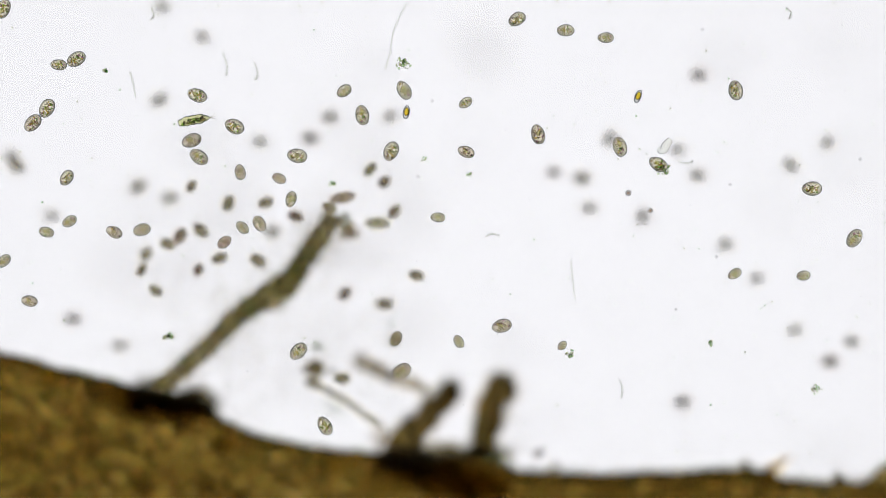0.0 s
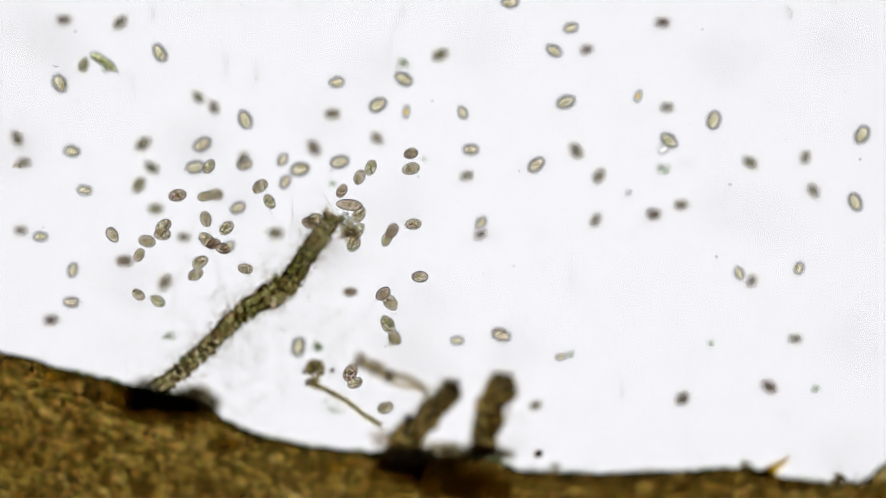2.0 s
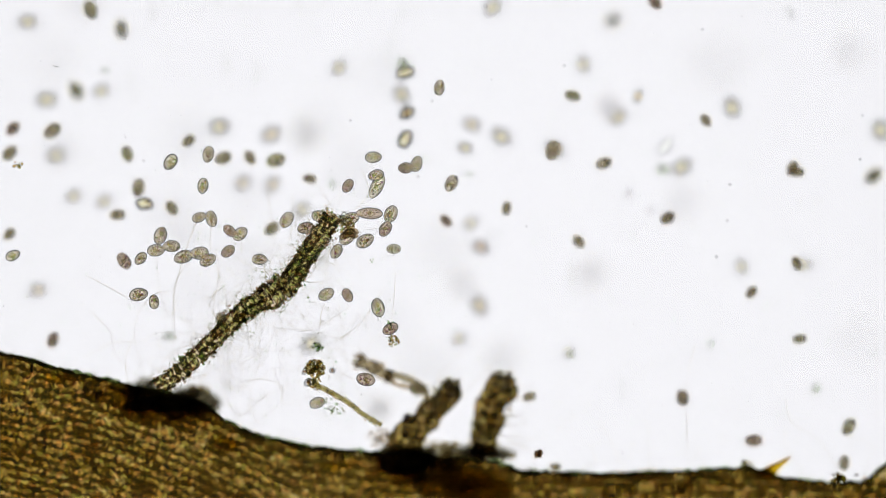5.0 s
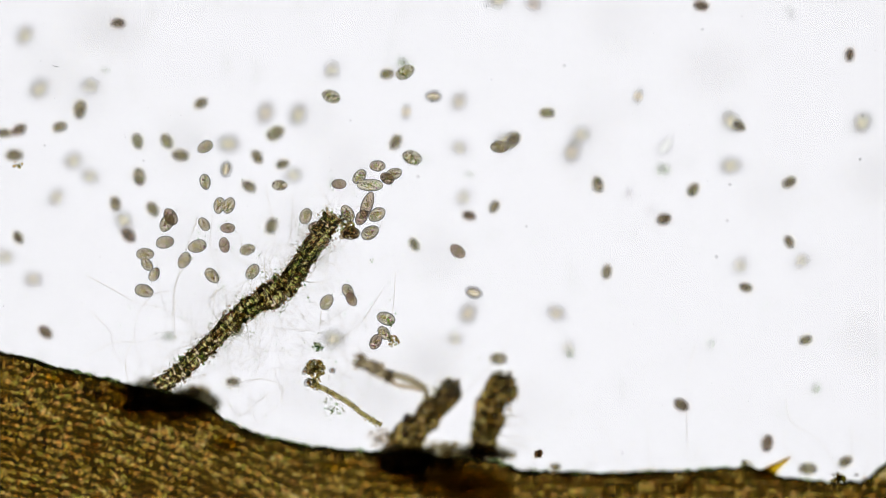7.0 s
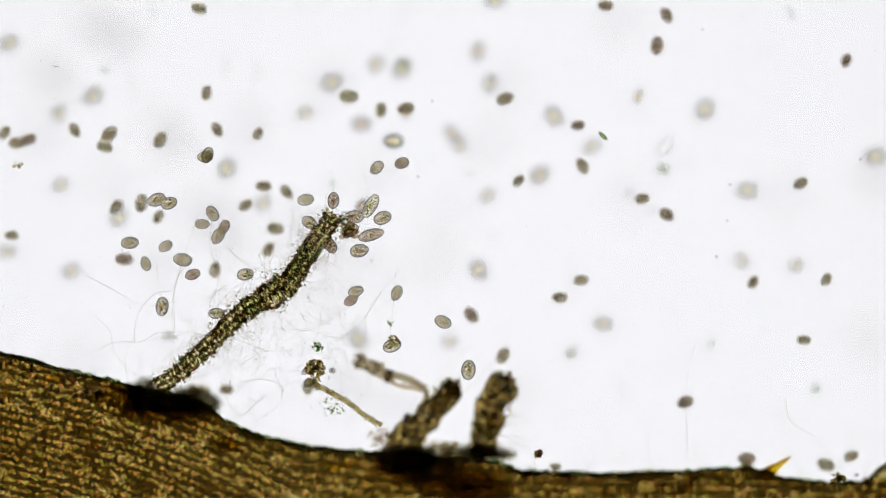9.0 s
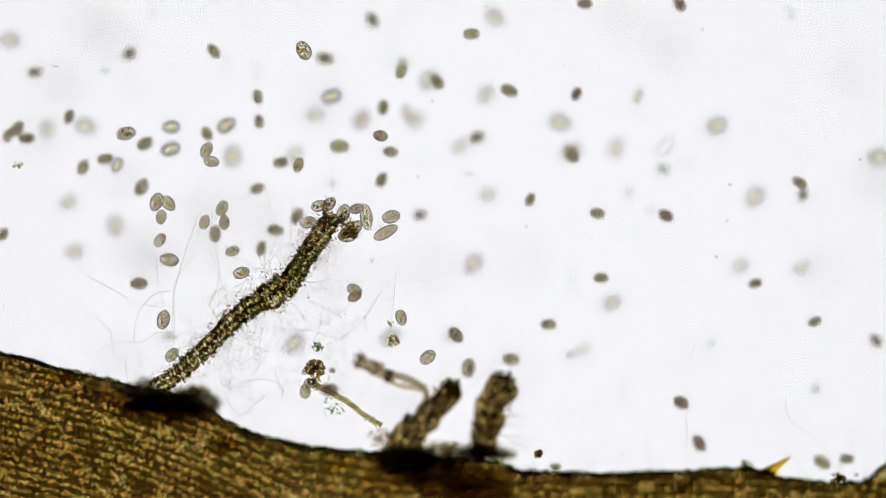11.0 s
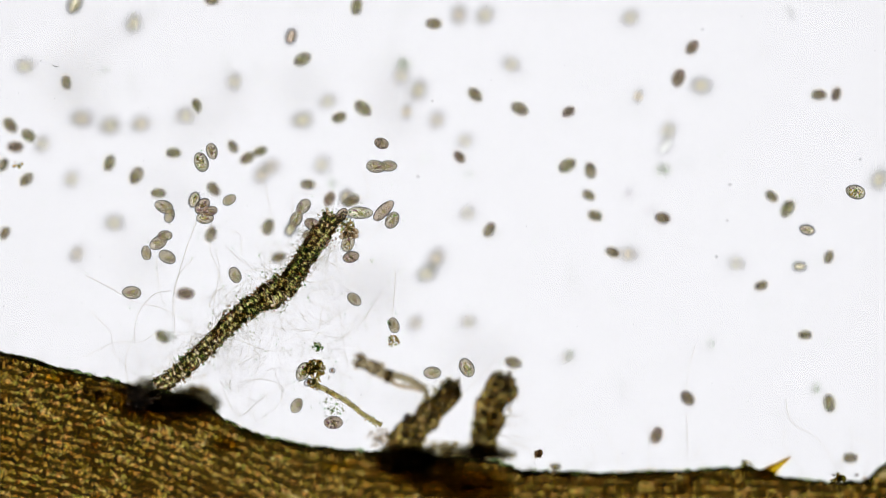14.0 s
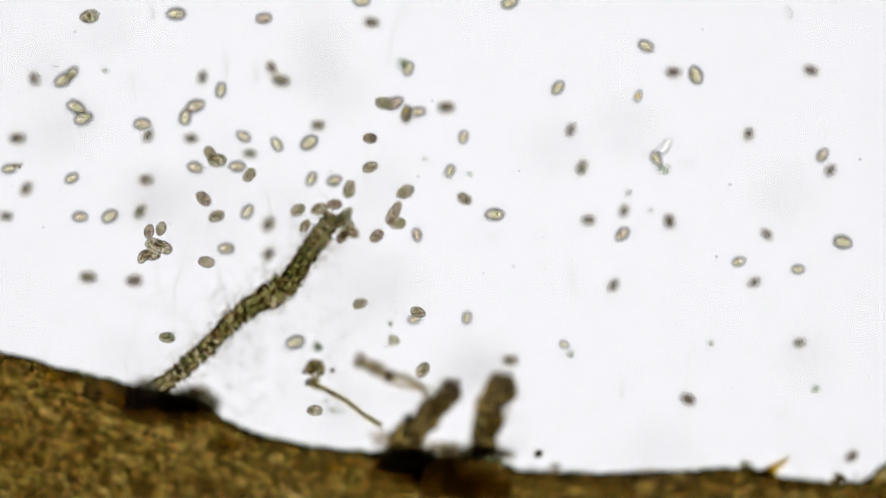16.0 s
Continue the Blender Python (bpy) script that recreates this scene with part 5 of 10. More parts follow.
    swim(2, 0.83, [(0, 1072, 67, 100, 0), (0.5, 1052, 38, 100, -60), (1, 1006, 48, 100, 15), (1.5, 987, 57, 100, 40), (2, 1010, 50, 100, 15), (2.5, 1003, 40, 82, -10), (3, 992, 50, 78, -60), (3.5, 1008, 70, 100, -135), (4, 1024, 22, 142, -120), (6.5, 1034, 284, 142, -60), (7, 1031, 278, -600, -60), (7.5, 1028, 271, -600, -60), (8, 1025, 265, 142, -120), (8.5, 1022, 285, 142, -160), (9, 1047, 260, 142, -150), (11.5, 1098, 265, 142, -80), (12, 1117, 282, 142, -10), (12.5, 1145, 257, 142, 45), (13, 1163, 230, 142, 60), (13.5, 1180, 213, 142, 80), (14, 1182, 232, 142, 60), (14.5, 1160, 258, 142, 70), (15, 1145, 275, 120, 60), (15.5, 1155, 271, 100, 140), (16, 1161, 281, 100, 120)])
    swim(5, 1.03, [(0, 1302, 160, 98, -80), (0.5, 1301, 176, 98, -160), (1, 1279, 185, 98, -170), (1.5, 1270, 200, 98, -140), (2, 1263, 213, 98, -105), (2.5, 1274, 210, 82, -25), (3, 1300, 214, 78, -10), (3.5, 1290, 207, 100, -90), (4, 1292, 182, 140, -100), (6.5, 1296, 212, 140, -20), (7, 1293, 215, 140, -60), (7.5, 1290, 180, 140, -100), (8, 1280, 187, 140, -20), (8.5, 1263, 193, 140, 0), (9, 1247, 195, 140, 60), (11.5, 1270, 226, 140, 20), (12, 1270, 213, 140, 70), (12.5, 1272, 188, 140, 70), (13, 1270, 175, 140, 70), (13.5, 1258, 158, 140, -10), (14, 1240, 152, 140, 0), (14.5, 1243, 157, 140, 45), (15, 1247, 160, 118, 20), (15.5, 1242, 163, 98, -60), (16, 1231, 133, 98, -70)])
    swim(1, 1.03, [(0, 952, 238, 96, -75), (0.5, 940, 244, 96, -150), (1, 945, 274, 96, -75), (1.5, 950, 303, 96, -75), (2, 949, 292, 96, -140), (2.5, 968, 265, 82, -145), (3, 997, 247, 78, -150), (3.5, 990, 257, 100, -160), (4, 966, 265, 138, -190), (6.5, 1012, 262, 138, -240), (7, 1012, 270, 138, -290), (7.5, 1005, 285, 55, -240), (8, 1001, 295, 14, -180), (8.5, 992, 293, 55, -180), (9, 955, 310, 138, -140), (11.5, 1017, 250, 138, -150), (12, 952, 230, -600, -150), (12.5, 886, 211, -600, -150), (13, 821, 191, -600, -150), (13.5, 756, 171, -600, -150), (14, 691, 151, -600, -150), (14.5, 625, 132, -600, -150), (15, 560, 112, 116, -100), (15.5, 555, 115, -600, -100), (16, 550, 118, -600, -100)])
    swim(0, 1.03, [(0, 1097, 260, 96, -75), (0.5, 1075, 213, 96, -60), (1, 1050, 186, 96, -40), (1.5, 1033, 169, 96, -15), (2, 1001, 181, 96, 20), (2.5, 943, 207, 82, 0), (3, 887, 217, 78, 0), (3.5, 867, 232, 100, 0), (4, 885, 242, 138, -40), (6.5, 888, 242, 138, 0), (7, 893, 252, 138, 30), (7.5, 940, 262, 138, 0), (8, 993, 225, 138, 70), (8.5, 985, 212, 138, 120), (9, 980, 206, 138, 130), (11.5, 992, 220, 138, 190), (12, 992, 226, 55, 250), (12.5, 991, 244, -27, 260), (13, 1001, 262, -68, 285), (13.5, 1006, 275, -68, 290), (14, 1004, 293, -68, 210), (14.5, 991, 296, -68, 180), (15, 995, 283, -68, 240), (15.5, 988, 266, -68, 190), (16, 983, 263, -600, 190)])
    swim(2, 1.03, [(0, 1165, 291, 100, -30), (0.5, 1168, 280, 100, -110), (1, 1168, 258, 100, -95), (1.5, 1166, 242, 100, -165), (2, 1184, 249, 100, -220), (2.5, 1204, 264, 82, -220), (3, 1199, 255, 78, -250), (3.5, 1195, 252, 100, -180), (4, 1200, 268, 142, -110), (6.5, 1232, 304, 142, -190), (7, 1293, 294, 142, -170), (7.5, 1315, 275, 142, -120), (8, 1288, 283, 142, -120), (8.5, 1283, 333, 142, -45), (9, 1322, 338, 142, 0), (11.5, 1345, 350, 142, 60), (12, 1365, 335, 142, 80), (12.5, 1385, 350, 142, 135), (13, 1400, 351, 18, 135), (13.5, 1415, 352, -64, 60), (14, 1394, 370, -64, 60), (14.5, 1393, 364, -600, 60), (15, 1392, 358, -600, 60), (15.5, 1392, 352, -600, 60), (16, 1391, 346, -600, 60)])
    swim(5, 1.03, [(0, 1437, 334, 98, 0), (0.5, 1469, 320, 98, 45), (1, 1488, 285, 98, 55), (1.5, 1511, 261, 98, 50), (2, 1525, 239, 98, 60), (2.5, 1534, 236, 82, 75), (3, 1545, 258, 78, 0), (3.5, 1560, 240, 100, 75), (4, 1559, 242, 140, 80), (6.5, 1550, 212, 140, 135), (7, 1525, 218, 140, 60), (7.5, 1525, 243, 140, -20), (8, 1548, 262, 140, 0), (8.5, 1548, 245, 140, 60), (9, 1548, 278, 140, 10), (11.5, 1555, 280, 140, 0), (12, 1547, 292, -600, 0), (12.5, 1539, 304, -600, 0), (13, 1530, 316, -600, 0), (13.5, 1522, 328, -600, 0), (14, 1514, 340, -11, -15), (14.5, 1502, 350, 57, 65), (15, 1495, 412, 118, 60), (15.5, 1474, 435, 98, 135), (16, 1491, 429, 98, 170)])
    swim(0, 1.03, [(0, 1512, 422, 96, 55), (0.5, 1547, 383, 96, 60), (1, 1516, 341, 96, 115), (1.5, 1509, 314, 96, 35), (2, 1513, 358, 96, 115), (2.5, 1532, 340, 82, 55), (3, 1520, 330, 78, 120), (3.5, 1535, 303, 100, 160), (4, 1544, 310, 138, 220), (6.5, 1548, 312, -600, 220), (7, 1549, 312, -600, 220), (7.5, 1550, 312, -600, 220), (8, 1551, 312, -600, 220), (8.5, 1552, 313, -600, 220), (9, 1553, 313, -600, 220), (11.5, 1557, 315, -600, 220), (12, 1558, 315, 138, 240), (12.5, 1550, 332, 138, 180), (13, 1545, 328, 138, 180), (13.5, 1555, 325, 138, 240), (14, 1555, 318, 138, 240), (14.5, 1606, 318, 138, 240), (15, 1614, 318, 116, 240), (15.5, 1622, 318, 96, 240), (16, 1630, 318, 96, 240)])
    swim(2, 0.76, [(0, 1300, 485, 100, 30), (0.5, 1306, 485, 100, -50), (1, 1308, 485, 100, -60), (1.5, 1311, 483, 100, -140), (2, 1308, 484, 100, -70), (2.5, 1313, 476, 82, -60), (3, 1310, 485, 78, -60), (3.5, 1310, 480, 100, -60), (4, 1310, 477, 142, -60), (6.5, 1315, 467, 142, -120), (7, 1310, 470, 142, -120), (7.5, 1305, 470, 142, -150), (8, 1310, 467, 142, -150), (8.5, 1310, 467, 142, -150), (9, 1312, 462, 142, -230), (11.5, 1310, 472, 142, -150), (12, 1312, 472, 142, -150), (12.5, 1315, 470, 142, -150), (13, 1312, 468, 142, -150), (13.5, 1312, 465, 142, -150), (14, 1303, 467, 142, -180), (14.5, 1307, 470, 142, -180), (15, 1305, 472, 120, -180), (15.5, 1305, 473, 100, -180), (16, 1307, 463, 100, -160)])
    swim(5, 0.72, [(0, 1422, 488, 98, 10), (0.5, 1419, 491, 98, -45), (1, 1414, 483, 98, -100), (1.5, 1413, 477, 98, -105), (2, 1414, 475, 98, -110), (2.5, 1417, 480, 82, -180), (3, 1423, 478, 78, -240), (3.5, 1432, 480, 100, -210), (4, 1425, 475, 140, -180), (6.5, 1420, 465, 140, -180), (7, 1418, 462, 140, -135), (7.5, 1418, 468, 140, -150), (8, 1408, 472, 140, -150), (8.5, 1405, 473, 140, -160), (9, 1408, 470, 140, -160), (11.5, 1418, 478, 140, -160), (12, 1410, 480, 140, -180), (12.5, 1415, 477, 140, -180), (13, 1415, 475, 140, -180), (13.5, 1415, 478, 140, -180), (14, 1415, 472, 57, -180), (14.5, 1424, 468, 16, -200), (15, 1418, 462, 57, -200), (15.5, 1418, 472, 98, -160), (16, 1412, 477, 98, -180)])
    swim(1, 1.03, [(0, 888, 577, 99, 15), (0.5, 894, 583, 99, -60), (1, 889, 577, 99, -60), (1.5, 877, 579, 99, -120), (2, 887, 593, 99, -200), (2.5, 876, 578, 82, -230), (3, 848, 548, 78, -200), (3.5, 848, 552, 100, -225), (4, 862, 540, 141, -250), (6.5, 822, 550, 141, -240), (7, 828, 555, 141, -300), (7.5, 835, 525, 141, -300), (8, 832, 505, 141, -300), (8.5, 837, 512, 141, -300), (9, 847, 478, 141, -240), (11.5, 832, 467, 141, -320), (12, 828, 500, 141, -250), (12.5, 835, 492, 141, -285), (13, 822, 458, 141, -300), (13.5, 795, 440, 141, -360), (14, 772, 458, 141, -300), (14.5, 768, 462, 141, -300), (15, 765, 410, 119, -300), (15.5, 745, 360, 58, -300), (16, 717, 340, -10, -330)])
    swim(0, 0.72, [(0, 812, 605, 100, -60), (0.5, 814, 607, 100, -35), (1, 811, 606, 100, -15), (1.5, 809, 604, 100, -20), (2, 809, 603, 100, 0), (2.5, 816, 610, 82, 45), (3, 816, 605, 78, 45), (3.5, 816, 605, 100, 30), (4, 816, 600, 142, 20), (6.5, 805, 600, 142, 60), (7, 805, 600, 142, 0), (7.5, 800, 600, 142, 0), (8, 790, 600, 142, 0), (8.5, 800, 605, 142, 0), (9, 795, 605, 142, 0), (11.5, 803, 585, 142, 30), (12, 810, 577, 142, 30), (12.5, 820, 575, 142, 60), (13, 820, 572, 142, 60), (13.5, 830, 572, 142, 0), (14, 828, 570, 142, 0), (14.5, 833, 570, 142, 30), (15, 835, 568, 120, 0), (15.5, 830, 568, 100, 60), (16, 826, 563, 100, 80)])
    swim(6, 0.82, [(0, 701, 600, 97, 65), (0.5, 702, 600, 97, 95), (1, 700, 595, 97, 80), (1.5, 701, 595, 97, 95), (2, 699, 597, 76, 120), (2.5, 710, 548, 33, 60), (3, 712, 570, -10, 110), (3.5, 705, 563, -43, 180), (4, 701, 567, -600, 180), (6.5, 684, 586, -600, 180), (7, 680, 590, -6, 130), (7.5, 680, 580, -6, 110), (8, 683, 553, -7, 110), (8.5, 690, 532, -9, 80), (9, 702, 519, -10, 65), (11.5, 710, 575, -11, 110), (12, 710, 585, -16, 70), (12.5, 703, 598, -22, 75), (13, 696, 604, -24, 45), (13.5, 694, 596, -19, -35), (14, 697, 576, -11, -75), (14.5, 702, 568, 0, -80), (15, 706, 554, 9, -120), (15.5, 725, 548, -1, -180), (16, 740, 553, 23, -200)])
    swim(7, 1.03, [(0, 711, 657, 97, 30), (0.5, 740, 637, 97, 25), (1, 744, 636, 97, 10), (1.5, 748, 655, 97, -65), (2, 748, 655, -600, -65), (4, 750, 654, -600, -65), (6.5, 753, 653, -600, -65), (7.5, 754, 653, -600, -65), (8, 754, 653, -7, 15), (8.5, 812, 666, -9, -15), (9, 829, 655, -10, -95), (11.5, 829, 652, -67, -100), (12, 805, 655, -56, -160), (12.5, 794, 655, -35, -170), (13, 785, 658, -24, -170), (13.5, 803, 657, -19, -160), (14, 826, 651, -11, -240), (14.5, 830, 665, -4, -255), (15, 836, 665, -600, -255), (15.5, 842, 665, -600, -255), (16, 848, 665, -600, -255)])
    swim(0, 1.03, [(0, 528, 622, 100, 45), (0.5, 527, 620, 100, 70), (1, 528, 616, 100, 70), (1.5, 528, 616, 100, 80), (2, 528, 614, 100, 80), (2.5, 529, 612, 82, 70), (3, 527, 610, 78, 70), (3.5, 530, 612, 100, 70), (4, 530, 612, 142, 70), (6.5, 590, 600, 142, 0), (7, 590, 600, 142, 0), (7.5, 622, 625, 142, 30), (8, 654, 595, 142, 30), (8.5, 686, 565, 142, 60), (9, 634, 600, 142, 120), (11.5, 520, 607, 142, 40), (12, 520, 605, 142, 30), (12.5, 524, 618, -600, 30), (13, 528, 632, -600, 30), (13.5, 533, 645, -600, 30), (14, 537, 658, -8, 60), (14.5, 528, 634, 46, 60), (15, 520, 610, 120, 0), (15.5, 522, 607, 100, 0), (16, 522, 606, 100, 20)])
    swim(2, 1.03, [(0, 575, 754, 96, -60), (0.5, 615, 795, 96, -60), (1, 643, 734, -600, -60), (1.5, 672, 673, -600, -60), (2, 700, 612, -600, -60), (2.5, 728, 552, -600, -60), (3, 757, 491, -600, -60), (3.5, 785, 430, 100, -60), (4, 784, 433, -600, -60), (6.5, 776, 446, -600, -60), (7, 775, 448, -600, -60), (7.5, 774, 451, -600, -60), (8, 772, 454, -600, -60), (8.5, 771, 456, -600, -60), (9, 769, 459, -600, -60), (11.5, 762, 472, -600, -60), (12, 761, 475, -600, -60), (12.5, 759, 477, -600, -60), (13, 758, 480, -600, -60), (13.5, 756, 482, -600, -60), (14, 755, 485, 138, 20), (14.5, 800, 462, 138, 70), (15, 825, 435, -600, 70), (15.5, 850, 407, -600, 70), (16, 875, 380, 96, 0)])
    swim(5, 0.55, [(0, 995, 612, 99, 45), (0.5, 991, 614, 99, 50), (1, 989, 624, 99, 60), (1.5, 987, 625, 99, 60), (2, 992, 632, 99, 0), (2.5, 996, 632, 82, 0), (3, 1005, 630, 78, 0), (3.5, 1005, 628, 100, 0), (4, 1005, 628, 141, 0), (6.5, 1008, 615, 141, 70), (7, 1005, 615, 141, 60), (7.5, 1000, 615, 141, 70), (8, 1000, 620, 141, 70), (8.5, 1005, 628, 141, 60), (9, 1012, 622, 141, 60), (11.5, 1033, 617, 141, 40), (12, 1033, 610, 141, 20), (12.5, 1028, 610, 141, 20), (13, 1020, 628, 141, 20), (13.5, 1008, 630, 141, 20), (14, 1003, 632, 141, 20), (14.5, 1000, 628, 141, 20), (15, 1000, 625, 119, 20), (15.5, 1000, 620, 99, 20), (16, 998, 610, 99, -30)])
    swim(1, 0.90, [(0, 296, 432, 20, -20), (0.5, 311, 430, 20, -100), (1, 300, 408, 20, -110), (1.5, 301, 414, 22, -30), (2, 287, 415, 22, 0), (2.5, 289, 412, 15, 0), (3, 283, 425, 5, 70), (3.5, 307, 441, 0, 0), (4, 306, 440, -1, 0), (6.5, 301, 432, -6, 10), (7, 326, 461, -6, 60), (7.5, 342, 450, -600, 60), (8, 358, 439, -600, 60), (8.5, 374, 428, -600, 60), (9, 390, 417, -600, 60), (11.5, 469, 361, -600, 60), (12, 485, 350, 138, 80), (12.5, 452, 318, 138, 0), (13, 456, 315, -600, 0), (13.5, 459, 313, -600, 0), (14, 463, 310, 138, 70), (14.5, 454, 315, 138, 70), (15, 445, 320, 116, 30), (15.5, 432, 308, 96, 30), (16, 420, 295, 96, 0)])
    swim(3, 0.94, [(0, 318, 418, 23, 60), (0.5, 290, 381, 23, 80), (1, 297, 347, 23, 10), (1.5, 310, 330, 25, 0), (2, 314, 346, 25, 10), (2.5, 285, 344, 18, -10), (3, 281, 360, 8, -90), (3.5, 301, 367, 3, -110), (4, 301, 369, -600, -110), (6.5, 302, 382, -600, -110), (7, 302, 384, -4, -60), (7.5, 308, 364, -4, -20), (8, 345, 369, -5, 10), (8.5, 346, 373, -600, 10), (9, 346, 377, -600, 10), (11.5, 349, 398, -600, 10), (12, 350, 402, -16, 30), (12.5, 357, 393, -20, 15), (13, 371, 376, -22, 85), (13.5, 368, 366, -17, 130), (14, 358, 365, -9, 50), (14.5, 353, 360, 2, 100), (15, 350, 367, 11, 130), (15.5, 362, 362, -1, 200), (16, 360, 352, 3, 135)])
    swim(4, 0.94, [(0, 355, 408, 23, -45), (0.5, 352, 430, 23, -20), (1, 312, 410, 23, -100), (1.5, 284, 405, 25, -110), (2, 289, 401, 27, -140), (2.5, 293, 408, -600, -140), (3, 298, 415, -600, -140), (3.5, 302, 422, 0, -180), (4, 291, 417, -1, -115), (6.5, 282, 422, -3, -105), (7, 292, 429, -4, -170), (7.5, 287, 444, -4, -160), (8, 283, 453, -5, -160), (8.5, 276, 466, -6, -160), (9, 276, 464, -600, -160), (11.5, 276, 454, -600, -160), (12, 276, 452, -600, -160), (12.5, 276, 450, -8, -165), (13, 275, 447, -22, -180), (13.5, 275, 450, -8, -170), (14, 296, 455, -9, -210), (14.5, 292, 452, 2, -290), (15, 282, 440, 11, -360), (15.5, 292, 428, 20, -370), (16, 290, 438, 25, -390)])
    swim(6, 0.76, [(0, 250, 478, 24, 60), (0.5, 253, 465, 24, 70), (1, 256, 450, 24, 50), (1.5, 242, 453, 26, 70), (2, 246, 452, 26, 60), (2.5, 244, 446, 22, 70), (3, 246, 450, -600, 70), (3.5, 247, 454, -600, 70), (4, 249, 458, 0, 60), (6.5, 249, 457, -2, 30), (7, 260, 468, -2, -50), (7.5, 260, 465, -600, -50), (8, 259, 462, -600, -50), (8.5, 259, 459, -6, 0), (9, 258, 467, -7, -70), (11.5, 253, 458, -600, -70), (12, 252, 456, -600, -70), (12.5, 251, 454, -600, -70), (13, 250, 452, -600, -70), (13.5, 249, 450, -8, -135), (14, 259, 448, -8, -80), (14.5, 252, 440, -1, -10), (15, 252, 448, 14, -10), (15.5, 252, 457, -1, 15), (16, 253, 455, 26, 60)])
    swim(7, 0.86, [(0, 258, 450, -6, 60), (0.5, 210, 428, -42, 0), (1, 250, 365, -64, 0), (1.5, 265, 370, -64, 0), (2, 275, 370, -64, 0), (2.5, 275, 372, -64, -60), (3, 270, 350, -64, -120), (3.5, 283, 345, -64, -160), (4, 316, 352, -64, -240), (6.5, 273, 377, -64, -230), (7, 270, 370, -64, -240), (7.5, 272, 368, -64, -160), (8, 275, 371, -50, -180), (8.5, 297, 360, -21, -200), (9, 299, 360, -8, -160), (11.5, 297, 360, -8, -240), (12, 295, 356, -23, -170), (12.5, 294, 345, -51, -200), (13, 293, 347, -64, -240), (13.5, 294, 345, -600, -240), (14, 296, 342, -600, -240), (14.5, 297, 340, -600, -240), (15, 298, 338, -64, -180), (15.5, 278, 328, -64, -160), (16, 258, 318, -64, -180)])
    swim(0, 0.82, [(0, 275, 515, 22, -35), (0.5, 275, 515, 22, -50), (1, 281, 521, 22, -50), (1.5, 278, 529, 24, -50), (2, 279, 533, 24, -30), (2.5, 275, 537, 17, -10), (3, 275, 538, 7, 20), (3.5, 275, 505, 2, -60), (4, 305, 521, -9, -60), (6.5, 457, 602, -66, -100), (7, 420, 582, -56, -100), (7.5, 382, 562, -46, -160), (8, 364, 557, -22, -220), (8.5, 376, 572, -8, -210), (9, 383, 555, -9, -180), (11.5, 295, 637, -9, -120), (12, 297, 617, -25, -100), (12.5, 299, 618, -53, -120), (13, 318, 594, -66, -120), (13.5, 319, 602, -66, -120), (14, 287, 596, -66, -40), (14.5, 283, 593, -66, -30), (15, 287, 600, -43, -20), (15.5, 282, 606, 8, -55), (16, 295, 598, 24, -10)])
    swim(3, 0.76, [(0, 351, 478, 20, 70), (0.5, 359, 481, 20, 0), (1, 365, 455, 20, 20), (1.5, 375, 452, 22, 30), (2, 378, 432, 22, 20), (2.5, 386, 411, 15, -60), (3, 385, 432, 8, 20), (3.5, 392, 428, 2, 20), (4, 400, 424, -4, 0), (6.5, 408, 390, -5, -60), (7, 403, 404, -6, 0), (7.5, 387, 405, -7, 40), (8, 383, 397, -8, -10), (8.5, 381, 392, -10, -50), (9, 397, 402, -11, -115), (11.5, 397, 390, -11, -75), (12, 402, 387, -16, -30), (12.5, 397, 397, -23, -70), (13, 389, 398, -24, 0), (13.5, 388, 398, -20, -30), (14, 372, 374, -15, 15), (14.5, 350, 374, 1, 15), (15, 328, 374, 13, -65), (15.5, 300, 370, 18, -80), (16, 264, 410, 35, -100)])
    swim(6, 0.90, [(0, 388, 457, 20, 20), (0.5, 388, 471, 20, 20), (1, 376, 460, 20, -30), (1.5, 363, 455, 22, -110), (2, 354, 464, 22, -150), (2.5, 366, 449, 15, -100), (3, 361, 477, 8, -105), (3.5, 364, 472, 2, -105), (4, 367, 466, -4, -130), (6.5, 368, 459, -6, -195), (7, 375, 488, -6, -230), (7.5, 401, 488, -7, -205), (8, 397, 475, -8, -250), (8.5, 388, 446, -10, -260), (9, 386, 418, -11, -300), (11.5, 380, 412, -50, -250), (12, 402, 404, -31, -190), (12.5, 361, 416, -23, -180), (13, 362, 394, -25, -160), (13.5, 365, 390, -20, -120), (14, 363, 386, -12, -180), (14.5, 371, 378, -1, -105), (15, 372, 381, 8, -60), (15.5, 383, 395, -1, -40), (16, 383, 383, 3, 20)])
    swim(1, 0.98, [(0, 456, 461, 22, -30), (0.5, 447, 471, 22, 0), (1, 436, 448, 22, 60), (1.5, 415, 402, 24, 0), (2, 366, 425, 24, -40), (2.5, 357, 418, 17, 0), (3, 347, 453, 7, -20), (3.5, 348, 462, 1, 30), (4, 357, 455, -1, 0), (6.5, 345, 442, -4, 20), (7, 349, 436, -4, 15), (7.5, 355, 437, -5, -10), (8, 348, 459, -6, 30), (8.5, 332, 460, -8, -10), (9, 323, 460, -9, -10), (11.5, 290, 460, -9, -10), (12, 282, 450, -14, 20), (12.5, 288, 432, -8, 30), (13, 290, 440, -8, 60), (13.5, 285, 435, -8, 60), (14, 280, 430, -6, 30), (14.5, 280, 428, 1, 30), (15, 270, 444, 10, 30), (15.5, 280, 452, 19, -20), (16, 268, 450, 24, 0)])
